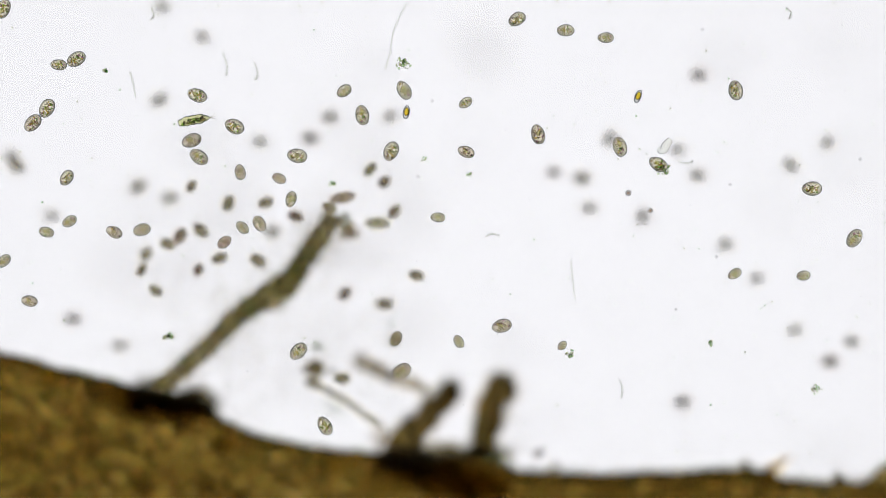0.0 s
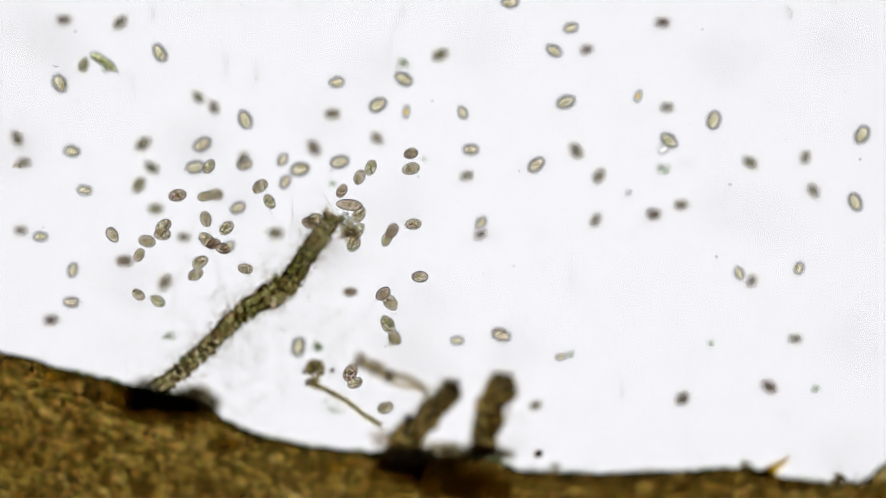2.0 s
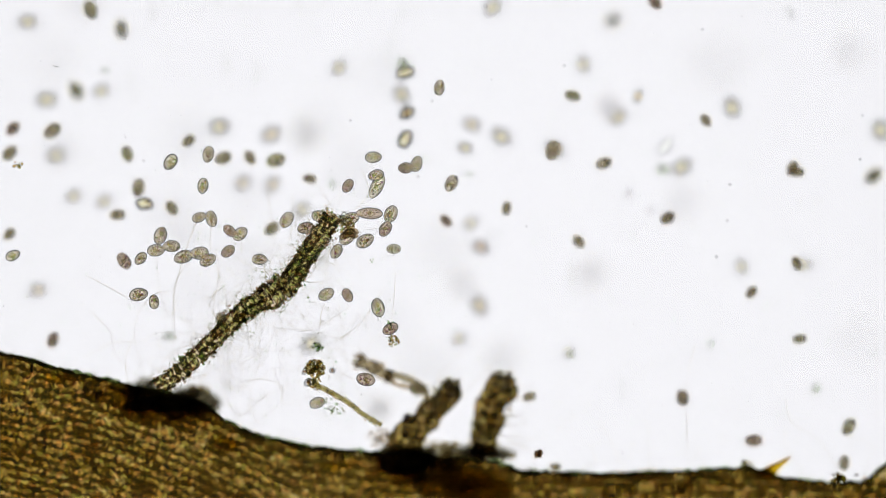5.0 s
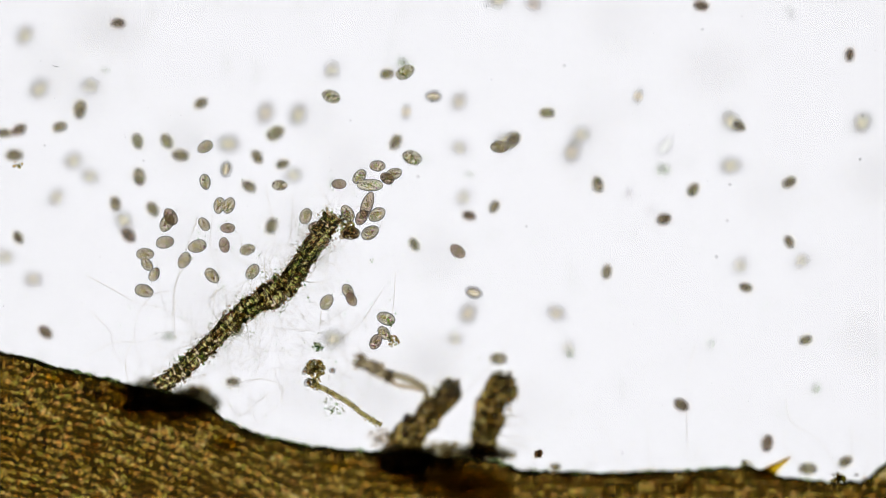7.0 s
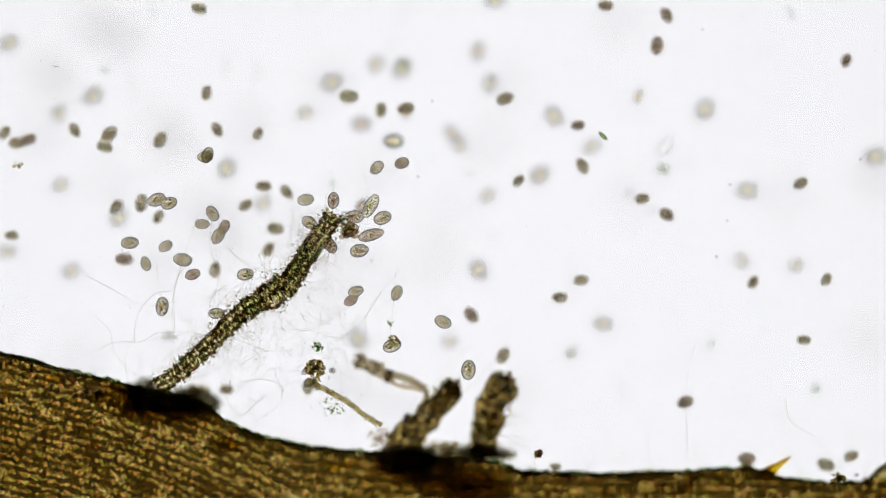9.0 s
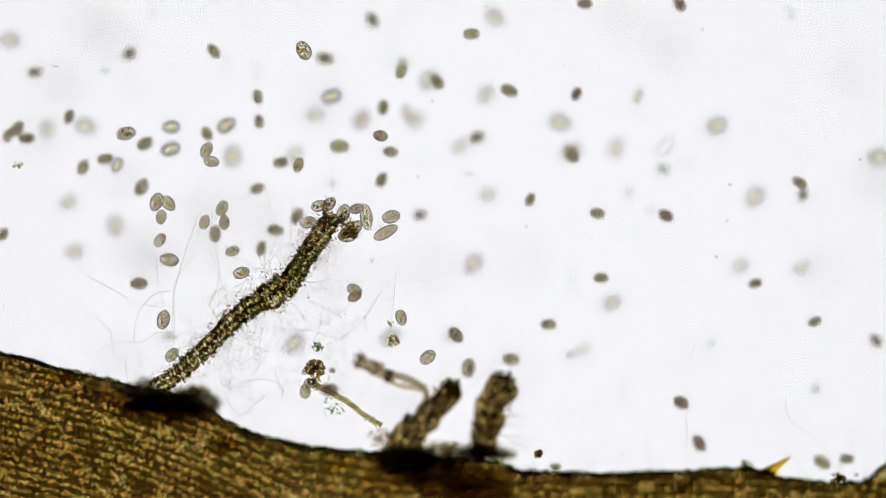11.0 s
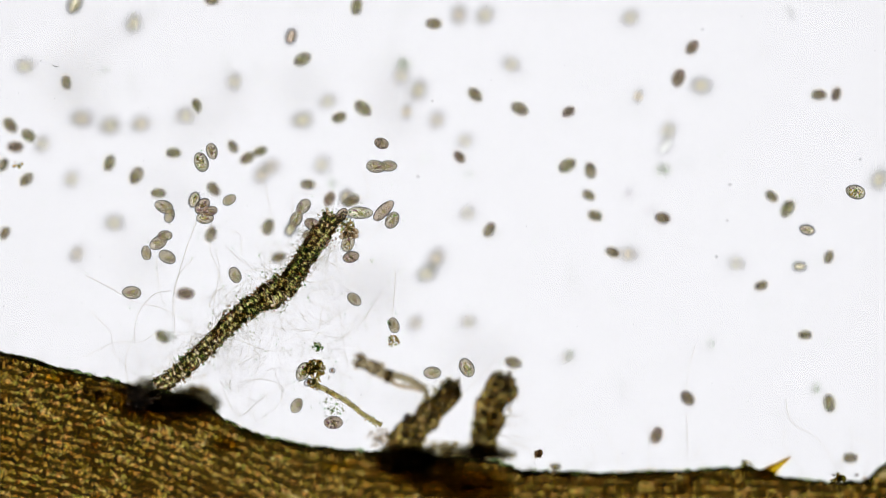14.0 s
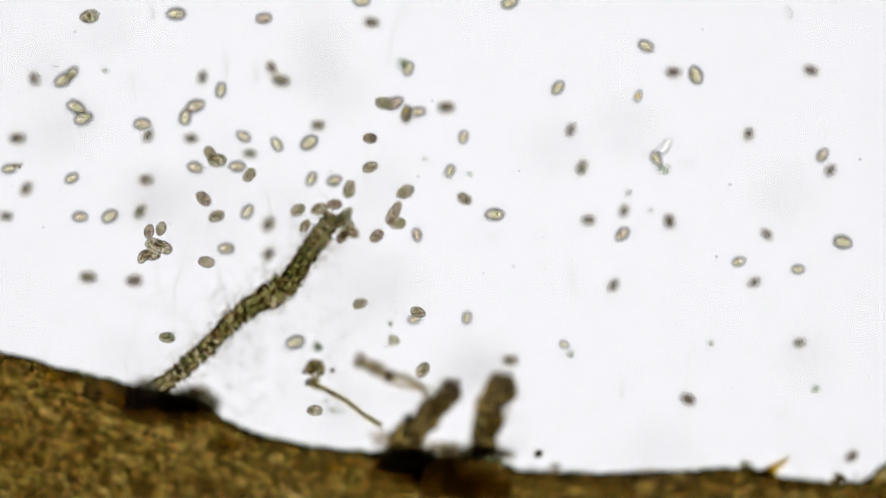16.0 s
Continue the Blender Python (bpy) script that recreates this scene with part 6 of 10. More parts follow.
    swim(3, 0.86, [(0, 523, 383, 22, -20), (0.5, 538, 387, 22, 10), (1, 540, 390, 22, -10), (1.5, 545, 392, 24, 0), (2, 548, 395, 24, -20), (2.5, 547, 396, 17, -50), (3, 547, 398, 7, -70), (3.5, 545, 401, 1, -105), (4, 543, 400, -2, -130), (6.5, 540, 410, -4, -190), (7, 560, 402, -4, -165), (7.5, 590, 395, -5, -180), (8, 613, 353, -6, -140), (8.5, 591, 359, -8, -175), (9, 590, 355, -9, -95), (11.5, 578, 363, -9, -165), (12, 571, 362, -15, -210), (12.5, 560, 360, -8, -200), (13, 583, 370, -23, -150), (13.5, 587, 378, -8, -180), (14, 553, 397, -13, -200), (14.5, 543, 394, 2, -200), (15, 533, 390, 14, -185), (15.5, 521, 400, -1, -160), (16, 526, 403, -600, -160)])
    swim(4, 0.90, [(0, 470, 359, 20, 20), (0.5, 428, 328, 20, 60), (1, 464, 336, 20, 0), (1.5, 473, 333, 21, 20), (2, 460, 330, 22, 40), (2.5, 463, 335, 14, 10), (3, 461, 343, 5, 20), (3.5, 461, 363, -1, 0), (4, 485, 374, -4, 40), (6.5, 514, 402, -6, 60), (7, 515, 402, -600, 60), (7.5, 515, 403, -600, 60), (8, 516, 403, -68, 60), (8.5, 517, 399, -600, 60), (9, 519, 394, -600, 60), (11.5, 526, 373, -12, 65), (12, 526, 356, -17, 100), (12.5, 534, 358, -8, 80), (13, 535, 360, -8, 70), (13.5, 546, 369, -8, 130), (14, 537, 366, -15, 50), (14.5, 540, 374, -600, 50), (15, 542, 382, -600, 50), (15.5, 545, 390, -1, -30), (16, 565, 370, 3, 20)])
    swim(6, 0.76, [(0, 338, 330, 24, 60), (0.5, 338, 312, 24, 120), (1, 325, 326, 24, 120), (1.5, 337, 348, 26, 140), (2, 362, 348, 26, 190), (2.5, 367, 348, 19, 180), (3, 354, 362, 9, 240), (3.5, 336, 374, 4, 200), (4, 340, 378, 3, 200), (6.5, 363, 395, -2, 225), (7, 361, 397, -3, 305), (7.5, 361, 398, -3, 290), (8, 360, 395, -4, 240), (8.5, 360, 395, -6, 180), (9, 358, 397, -7, 180), (11.5, 366, 390, -7, 260), (12, 376, 385, -13, 180), (12.5, 384, 381, -19, 240), (13, 405, 366, -21, 285), (13.5, 408, 351, -16, 205), (14, 406, 354, -8, 210), (14.5, 391, 363, 3, 240), (15, 394, 388, 12, 250), (15.5, 398, 398, -1, 240), (16, 393, 402, -600, 240)])
    swim(7, 0.94, [(0, 404, 360, 22, 70), (0.5, 405, 372, 22, 150), (1, 383, 342, 0, 180), (1.5, 380, 340, -20, 180), (2, 380, 345, -19, 180), (2.5, 413, 320, -42, 230), (3, 405, 308, -66, 180), (3.5, 392, 285, -66, 225), (4, 398, 288, -66, 180), (6.5, 345, 265, -66, 240), (7, 319, 275, -66, 170), (7.5, 330, 272, -66, 110), (8, 292, 277, -66, 180), (8.5, 280, 265, -66, 120), (9, 283, 248, -66, 60), (11.5, 253, 255, -66, 30), (12, 257, 246, -600, 30), (12.5, 262, 236, -600, 30), (13, 266, 227, -600, 30), (13.5, 270, 218, 140, 30), (14, 250, 220, 140, 20), (14.5, 247, 228, 140, 60), (15, 258, 226, 118, 60), (15.5, 268, 225, 98, 70), (16, 252, 220, 98, 0)])
    swim(0, 0.86, [(0, 655, 300, 23, 50), (0.5, 668, 300, 23, 30), (1, 663, 300, 23, 0), (1.5, 656, 312, 25, -40), (2, 656, 297, 25, -115), (2.5, 679, 290, 18, -195), (3, 672, 293, 8, -160), (3.5, 661, 300, 2, -230), (4, 662, 294, -1, -170), (6.5, 649, 268, -3, -250), (7, 636, 313, -4, -310), (7.5, 607, 349, -4, -350), (8, 593, 337, -5, -430), (8.5, 566, 350, -7, -505), (9, 541, 354, -8, -530), (11.5, 568, 370, -8, -520), (12, 559, 377, -14, -470), (12.5, 550, 383, -20, -500), (13, 548, 382, -22, -460), (13.5, 540, 395, 10, -540), (14, 515, 405, 45, -480), (14.5, 506, 402, 50, -480), (15, 500, 407, 75, -520), (15.5, 445, 388, 99, -540), (16, 438, 375, 99, -480)])
    swim(8, 0.86, [(0, 680, 322, 21, 45), (0.5, 696, 307, 21, 45), (1, 705, 294, 21, -20), (1.5, 718, 279, 22, -15), (2, 727, 272, 22, 15), (2.5, 720, 285, 15, 20), (3, 700, 283, 6, 70), (3.5, 712, 272, 0, 30), (4, 727, 280, -3, 0), (6.5, 690, 313, -5, 10), (7, 685, 316, -6, -30), (7.5, 694, 314, -7, 10), (8, 725, 303, -8, 20), (8.5, 687, 277, -9, 0), (9, 711, 289, -11, 20), (11.5, 669, 235, -11, -15), (12, 697, 248, -16, 60), (12.5, 691, 231, -23, 60), (13, 704, 252, -24, 30), (13.5, 712, 272, -20, 20), (14, 675, 254, -11, -20), (14.5, 670, 256, -1, -65), (15, 654, 240, 9, -110), (15.5, 676, 248, -1, -180), (16, 655, 245, 3, -180)])
    swim(6, 0.86, [(0, 697, 375, 21, 50), (0.5, 706, 388, 21, 75), (1, 713, 396, 21, 30), (1.5, 730, 413, 22, 20), (2, 731, 397, 22, 5), (2.5, 717, 374, 15, -30), (3, 711, 303, 6, 10), (3.5, 708, 277, 0, -30), (4, 738, 289, -3, -110), (6.5, 723, 292, -5, -105), (7, 697, 308, -6, -160), (7.5, 672, 298, -7, -160), (8, 655, 307, -7, -180), (8.5, 659, 309, -600, -180), (9, 662, 310, -600, -180), (11.5, 681, 319, -11, -110), (12, 690, 313, -16, -145), (12.5, 705, 308, -23, -150), (13, 709, 292, -24, -120), (13.5, 688, 283, -20, -150), (14, 688, 294, -11, -180), (14.5, 680, 283, -1, -140), (15, 671, 286, 9, -105), (15.5, 662, 293, -1, -150), (16, 655, 296, 3, -160)])
    swim(9, 0.94, [(0, 668, 395, 20, 0), (0.5, 680, 418, 20, 45), (1, 670, 410, 20, 60), (1.5, 637, 404, 21, 60), (2, 628, 414, 21, 50), (2.5, 635, 404, 14, 0), (3, 646, 393, 5, 50), (3.5, 645, 379, -2, 70), (4, 655, 359, -4, 70), (6.5, 670, 318, -6, 20), (7, 655, 328, -7, 0), (7.5, 645, 335, -8, 60), (8, 650, 340, -9, 60), (8.5, 659, 353, -10, 50), (9, 656, 365, -12, 60), (11.5, 648, 385, -12, 120), (12, 650, 373, -17, 160), (12.5, 645, 378, -8, 160), (13, 645, 382, -8, 160), (13.5, 632, 375, -8, 175), (14, 637, 377, -12, 180), (14.5, 620, 373, -2, 180), (15, 610, 371, 7, 180), (15.5, 603, 368, -1, 190), (16, 608, 385, 3, 230)])
    swim(3, 0.86, [(0, 610, 520, -8, 40), (0.5, 617, 522, -23, 40), (1, 630, 500, -1, 50), (1.5, 659, 502, 23, 120), (2, 678, 520, 43, 40), (2.5, 680, 522, 57, 50), (3, 693, 530, 27, 110), (3.5, 691, 542, 0, 80), (4, 692, 554, -2, 60), (6.5, 676, 608, -5, -5), (7, 665, 605, -5, 60), (7.5, 660, 640, -6, 45), (8, 647, 572, -600, 45), (8.5, 634, 504, -600, 45), (9, 621, 435, -600, 45), (11.5, 556, 94, -600, 45), (12, 543, 26, -67, 60), (12.5, 540, 22, -600, 60), (13, 536, 19, -600, 60), (13.5, 533, 15, -12, 60), (14, 515, 65, 56, 70), (14.5, 488, 37, 139, 50), (15, 470, 5, 117, 0), (15.5, 461, 25, 97, 70), (16, 467, 33, 97, 10)])
    swim(4, 0.86, [(0, 737, 488, 21, -10), (0.5, 745, 487, 21, 0), (1, 755, 502, 21, 45), (1.5, 728, 512, 22, -20), (2, 743, 490, 43, 0), (2.5, 790, 497, 79, -80), (3, 854, 496, 78, -60), (3.5, 846, 499, -600, -60), (4, 838, 501, -600, -60), (6.5, 797, 514, 139, 0), (7, 838, 518, 56, -15), (7.5, 864, 511, -26, -10), (8, 908, 515, -67, -10), (8.5, 952, 515, -67, 10), (9, 991, 527, -67, 0), (11.5, 959, 577, -67, 0), (12, 941, 547, -67, -30), (12.5, 911, 516, -67, -40), (13, 890, 473, -67, -60), (13.5, 870, 430, -67, -65), (14, 866, 407, -67, -120), (14.5, 907, 411, -67, -200), (15, 864, 403, -26, -210), (15.5, 838, 368, -1, -180), (16, 822, 352, -12, -210)])
    swim(6, 0.98, [(0, 680, 538, -8, 0), (0.5, 705, 543, -44, -10), (1, 690, 565, -44, -30), (1.5, 684, 571, 1, 20), (2, 690, 535, 23, -50), (2.5, 658, 520, -2, -100), (3, 650, 505, -46, -180), (3.5, 657, 490, -50, -120), (4, 646, 441, -24, -130), (6.5, 650, 418, -4, -160), (7, 655, 412, -5, -150), (7.5, 643, 434, -6, -150), (8, 630, 446, -7, -135), (8.5, 630, 445, -8, -180), (9, 636, 444, -10, -170), (11.5, 612, 415, -8, -180), (12, 618, 422, -23, -180), (12.5, 625, 428, -38, -150), (13, 620, 428, -44, -160), (13.5, 622, 430, -36, -110), (14, 616, 430, -18, -110), (14.5, 610, 430, 0, -130), (15, 607, 425, -600, -130), (15.5, 604, 420, -600, -130), (16, 601, 415, -600, -130)])
    swim(7, 0.90, [(0, 605, 670, 21, 0), (0.5, 610, 660, 21, -60), (1, 618, 648, 21, 0), (1.5, 658, 660, 23, 45), (2, 682, 722, 3, 20), (2.5, 672, 705, -43, 60), (3, 675, 713, -67, 70), (3.5, 665, 716, -67, 10), (4, 665, 725, -67, 30), (6.5, 685, 724, -600, 30), (7, 689, 724, -600, 30), (7.5, 693, 724, -600, 30), (8, 698, 724, -600, 30), (8.5, 702, 723, -600, 30), (9, 706, 723, -600, 30), (11.5, 726, 722, -600, 30), (12, 730, 722, -67, 0), (12.5, 730, 730, -67, 0), (13, 733, 725, -600, 0), (13.5, 735, 719, -600, 0), (14, 738, 714, -600, 0), (14.5, 741, 708, -600, 0), (15, 743, 703, -600, 0), (16, 743, 703, -600, 0)])
    swim(1, 0.82, [(0, 583, 367, 49, -20), (0.5, 555, 365, 81, -10), (1, 529, 351, 100, -40), (1.5, 512, 331, 100, -60), (2, 505, 322, 100, -120), (2.5, 487, 320, 82, -120), (3, 487, 318, 78, -130), (3.5, 470, 330, 100, -120), (4, 487, 325, 142, -120), (6.5, 475, 330, 45, -160), (7, 495, 328, -23, -180), (7.5, 498, 338, -64, -120), (8, 500, 337, -64, -150), (8.5, 508, 343, -64, -230), (9, 507, 340, -64, -230), (11.5, 530, 288, -10, -310), (12, 527, 292, 59, -330), (12.5, 480, 320, 142, -300), (13, 495, 290, 142, -290), (13.5, 495, 290, 142, -330), (14, 480, 295, 142, -360), (14.5, 451, 269, 142, -360), (15, 422, 243, 120, -340), (15.5, 435, 238, 100, -350), (16, 431, 242, 100, -390)])
    swim(10, 0.92, [(0, 606, 350, 40, 10), (0.5, 602, 354, 44, 15), (1, 600, 355, 50, 5), (1.5, 603, 358, 50, -8), (2, 618, 363, 35, -6), (2.5, 641, 364, 19, 20), (3, 622, 364, 9, -10), (3.5, 629, 370, 3, -40), (4, 642, 374, 0, 0), (6.5, 657, 380, -2, -30), (7, 650, 362, -3, -110), (7.5, 655, 370, -3, -120), (8, 632, 392, -4, -110), (8.5, 618, 413, -6, -160), (9, 657, 416, -7, -165), (11.5, 683, 407, -7, -150), (12, 680, 401, -13, -180), (12.5, 686, 405, -19, -160), (13, 681, 388, -17, -160), (13.5, 676, 371, -14, -135), (14, 679, 373, -8, -135), (14.5, 680, 398, 3, -160), (15, 683, 402, 7, -170), (15.5, 690, 390, -1, -170), (16, 697, 377, 3, -120)])
    swim(2, 0.82, [(0, 286, 12, -68, 0), (0.5, 341, 57, -68, 0), (1, 345, 75, -68, -50), (1.5, 348, 124, -68, -50), (2, 350, 172, -68, -50), (2.5, 299, 177, -68, 0), (3, 257, 167, -27, -10), (3.5, 223, 154, 55, -10), (4, 180, 168, 138, 20), (6.5, 180, 149, 138, 20), (7, 160, 152, 138, 0), (7.5, 125, 155, 138, -20), (8, 98, 160, 138, 20), (8.5, 102, 180, 138, -60), (9, 105, 200, 138, -120), (11.5, 82, 229, 138, -100), (12, 85, 233, 138, -120), (12.5, 92, 250, 138, -180), (13, 105, 240, 138, -120), (13.5, 108, 237, 138, -150), (14, 75, 255, 138, -120), (14.5, 45, 290, 138, -180), (15, 36, 293, -600, -180), (15.5, 26, 296, -600, -180), (16, 17, 299, 96, -170)])
    swim(1, 0.82, [(0, 357, 65, -67, -30), (0.5, 383, 72, -67, -45), (1, 365, 105, -67, -50), (1.5, 370, 142, -67, -60), (2, 378, 190, -67, -70), (2.5, 377, 211, -67, -80), (3, 370, 240, -67, -135), (3.5, 350, 258, -67, -70), (4, 333, 255, -67, -10), (6.5, 335, 214, -67, 60), (7, 355, 183, -67, 30), (7.5, 364, 168, -67, 60), (8, 361, 145, -67, 75), (8.5, 367, 150, -67, 70), (9, 365, 165, -67, 80), (11.5, 466, 172, -67, 110), (12, 466, 172, -67, 120), (12.5, 436, 131, -67, 120), (13, 404, 70, -67, 145), (13.5, 377, 19, -67, 120), (14, 375, 0, -67, 180), (14.5, 418, 3, -67, 160), (15, 463, 40, -67, 150), (15.5, 476, 85, -67, 115), (16, 480, 120, -67, 120)])
    swim(0, 0.94, [(0, 281, 177, -68, 30), (0.5, 260, 165, -68, 0), (1, 232, 125, -68, 0), (1.5, 203, 85, -68, 80), (2, 212, 40, -68, 45), (2.5, 238, 62, -27, -20), (3, 210, 80, 55, 60), (3.5, 177, 36, 100, 140), (4, 122, 17, 138, 180), (6.5, 30, 80, 138, 180), (7, 45, 63, 138, 240), (7.5, 40, 30, 138, 300), (8, 40, 60, 138, 225), (8.5, 5, 92, 138, 240), (9, 17, 77, 138, 210), (11.5, 20, 72, 138, 180), (12, 22, 90, 138, 240), (12.5, 25, 80, 138, 180), (13, 25, 95, 138, 180), (13.5, 40, 105, 138, 180), (14, 45, 118, 138, 180), (14.5, 53, 127, 138, 240), (15, 66, 127, 116, 240), (15.5, 80, 127, 96, 240), (16, 76, 123, -600, 240)])
    swim(4, 0.98, [(0, 243, 330, -65, 40), (0.5, 239, 320, -65, 20), (1, 232, 298, -65, 80), (1.5, 232, 270, -65, 70), (2, 253, 255, -65, 40), (2.5, 262, 248, -65, -30), (3, 268, 284, -65, 20), (3.5, 264, 298, -65, 60), (4, 244, 320, -65, 70), (6.5, 246, 336, -65, 100), (7, 246, 313, -65, 100), (7.5, 243, 300, -65, 60), (8, 237, 312, -65, 120), (8.5, 243, 331, -65, 75), (9, 250, 360, -65, 80), (11.5, 250, 322, -65, 60), (12, 243, 313, -65, 140), (12.5, 237, 303, -65, 120), (13, 246, 299, -65, 60), (13.5, 247, 305, -65, -20), (14, 241, 311, -65, 60), (14.5, 241, 330, -65, 75), (15, 251, 344, -24, 120), (15.5, 249, 357, 44, 70), (16, 250, 351, -600, 70)])
    swim(6, 0.90, [(0, 583, 207, -64, 0), (0.5, 590, 205, -64, 0), (1, 605, 213, -64, 20), (1.5, 595, 218, -64, 0), (2, 588, 202, -64, 0), (2.5, 622, 216, -36, 0), (3, 655, 230, -9, -70), (3.5, 700, 205, 59, 0), (4, 720, 200, 142, 0), (6.5, 720, 212, -64, 80), (7, 700, 252, -64, 60), (7.5, 698, 260, -64, 120), (8, 684, 235, -64, 80), (8.5, 705, 207, -64, 60), (9, 718, 192, -64, 10), (11.5, 780, 141, -64, -50), (12, 781, 135, -64, -20), (12.5, 788, 113, -64, 50), (13, 801, 123, -64, 120), (13.5, 814, 136, -64, 140), (14, 841, 168, -64, 135), (14.5, 830, 190, -64, 200), (15, 798, 214, -64, 190), (15.5, 755, 224, -64, 150), (16, 720, 205, -64, 70)])
    swim(1, 0.82, [(0, 690, 205, -67, 30), (0.5, 670, 210, -67, 0), (1, 640, 210, -67, 20), (1.5, 650, 211, -67, 0), (2, 667, 245, -67, -45), (2.5, 719, 233, -67, -120), (3, 750, 205, -26, -195), (3.5, 788, 187, 15, -120), (4, 794, 156, -13, -105), (6.5, 747, 155, -13, -70), (7, 767, 171, 56, 0), (7.5, 810, 183, 139, 60), (8, 787, 210, 139, 60), (8.5, 785, 215, 139, 60), (9, 800, 237, 139, 120), (11.5, 720, 205, 139, 40), (12, 712, 198, 139, 40), (12.5, 705, 190, 139, 60), (13, 730, 187, 139, 45), (13.5, 755, 205, 139, 60), (14, 773, 213, 139, 60), (14.5, 770, 217, 139, 80), (15, 748, 210, 117, 20), (15.5, 731, 202, 97, 20), (16, 740, 198, 97, 0)])
    swim(0, 0.82, [(0, 460, 250, -65, 0), (0.5, 370, 262, -43, 0), (1, 352, 276, 1, 60), (1.5, 362, 290, 25, 60), (2, 370, 295, 46, 60), (2.5, 370, 302, 59, 60), (3, 366, 338, 29, 65), (3.5, 369, 333, 2, 130), (4, 356, 327, 0, 70), (6.5, 365, 333, -3, 100), (7, 363, 322, -3, 100), (7.5, 353, 303, -4, 180), (8, 351, 319, -5, 100), (8.5, 361, 292, -7, 60), (9, 363, 278, -8, 0), (11.5, 375, 287, -8, -15), (12, 372, 248, -24, -60), (12.5, 360, 240, -52, -100), (13, 346, 260, -65, -135), (13.5, 327, 275, -65, -150), (14, 307, 271, -65, -180), (14.5, 283, 272, -65, -190), (15, 264, 257, -65, -110), (15.5, 249, 254, -65, -60), (16, 262, 240, -65, -120)])
    swim(3, 0.94, [(0, 548, 245, -67, 0), (0.5, 546, 265, -67, 0), (1, 545, 285, -67, 0), (1.5, 594, 268, -67, -60), (2, 555, 262, -67, -60), (2.5, 588, 252, -67, 20), (3, 612, 264, -67, -60), (3.5, 631, 300, -67, -60), (4, 629, 300, -600, -60), (6.5, 619, 298, -600, -60), (7, 617, 297, -600, -60), (7.5, 615, 297, -67, -110), (8, 667, 270, -67, -160), (8.5, 654, 245, 15, -160), (9, 640, 220, 139, -180), (11.5, 640, 210, 139, -120), (12, 655, 207, 139, -180), (12.5, 668, 207, -600, -180), (13, 680, 206, -600, -180), (13.5, 693, 206, -600, -180), (14, 705, 205, -600, -180), (14.5, 718, 205, 139, -120), (15, 718, 205, 117, -120), (15.5, 708, 194, 97, -120), (16, 699, 183, 97, -150)])
    swim(6, 0.94, [(0, 20, 280, -68, -60), (0.5, 15, 265, -68, -70), (1, 30, 230, -68, -120), (1.5, 32, 215, -68, -120), (2, 30, 245, -68, -60), (2.5, 28, 240, -68, -100), (3, 25, 240, -68, -120), (3.5, 15, 250, -68, -180), (4, 18, 260, -68, -135), (6.5, 15, 275, -68, -135), (7, 25, 275, -68, -180), (7.5, 15, 272, -68, -150), (8, 5, 267, -68, -150), (8.5, 30, 252, -68, -180), (9, 30, 253, -68, -180), (11.5, 30, 225, -68, -120), (12, 30, 230, -68, -140), (12.5, 25, 230, -68, -105), (13, 23, 227, -68, -140), (13.5, 22, 227, -68, -180), (14, 18, 222, -68, -230), (14.5, 15, 228, -68, -300), (15, 28, 245, -68, -380), (15.5, 22, 252, -68, -340), (16, 30, 245, -68, -360)])
    swim(1, 0.82, [(0, 30, 297, -65, 0), (0.5, 30, 300, -65, 0), (1, 24, 285, -65, 0), (1.5, 18, 270, -65, 75), (2, 42, 288, -65, 0), (2.5, 55, 290, -65, 30), (3, 63, 286, -65, 20), (3.5, 72, 279, -600, 20), (4, 80, 273, -600, 20), (6.5, 123, 240, -65, -20), (7, 105, 225, -65, 20), (7.5, 137, 220, -65, -10), (8, 136, 234, -65, 60), (8.5, 134, 230, -65, 130), (9, 132, 231, -65, 120), (11.5, 121, 187, -65, 60), (12, 157, 163, -65, 30), (12.5, 175, 153, -65, -25), (13, 173, 166, -65, 40), (13.5, 140, 154, -65, -10), (14, 117, 146, -65, -80), (14.5, 114, 144, -65, -80), (15, 112, 143, -65, -150), (15.5, 75, 165, -65, -180), (16, 60, 140, -65, -250)])
    swim(3, 0.86, [(0, 1237, 133, -67, 0), (0.5, 1205, 118, -67, 0), (1, 1198, 80, -67, 0), (1.5, 1182, 38, -67, -60), (2, 1173, 40, -67, 0), (2.5, 1197, 42, -67, 0), (3, 1180, 40, -67, 20), (3.5, 1147, 39, -67, 0), (4, 1152, 20, -67, -70), (6.5, 1196, 0, -67, 0), (7, 1241, 10, -67, -10), (7.5, 1242, 28, -67, -90), (8, 1217, 68, -67, -110), (8.5, 1205, 54, -67, -30), (9, 1180, 27, -67, -60), (11.5, 1207, 4, -67, -60), (12, 1212, 0, -67, 0), (12.5, 1250, 4, -67, -30), (13, 1257, 32, -67, -60), (13.5, 1242, 50, -67, -110), (14, 1225, 84, -67, -130), (14.5, 1207, 99, -67, -180), (15, 1202, 100, -67, -180), (15.5, 1215, 115, -67, -105), (16, 1192, 128, -67, -180)])
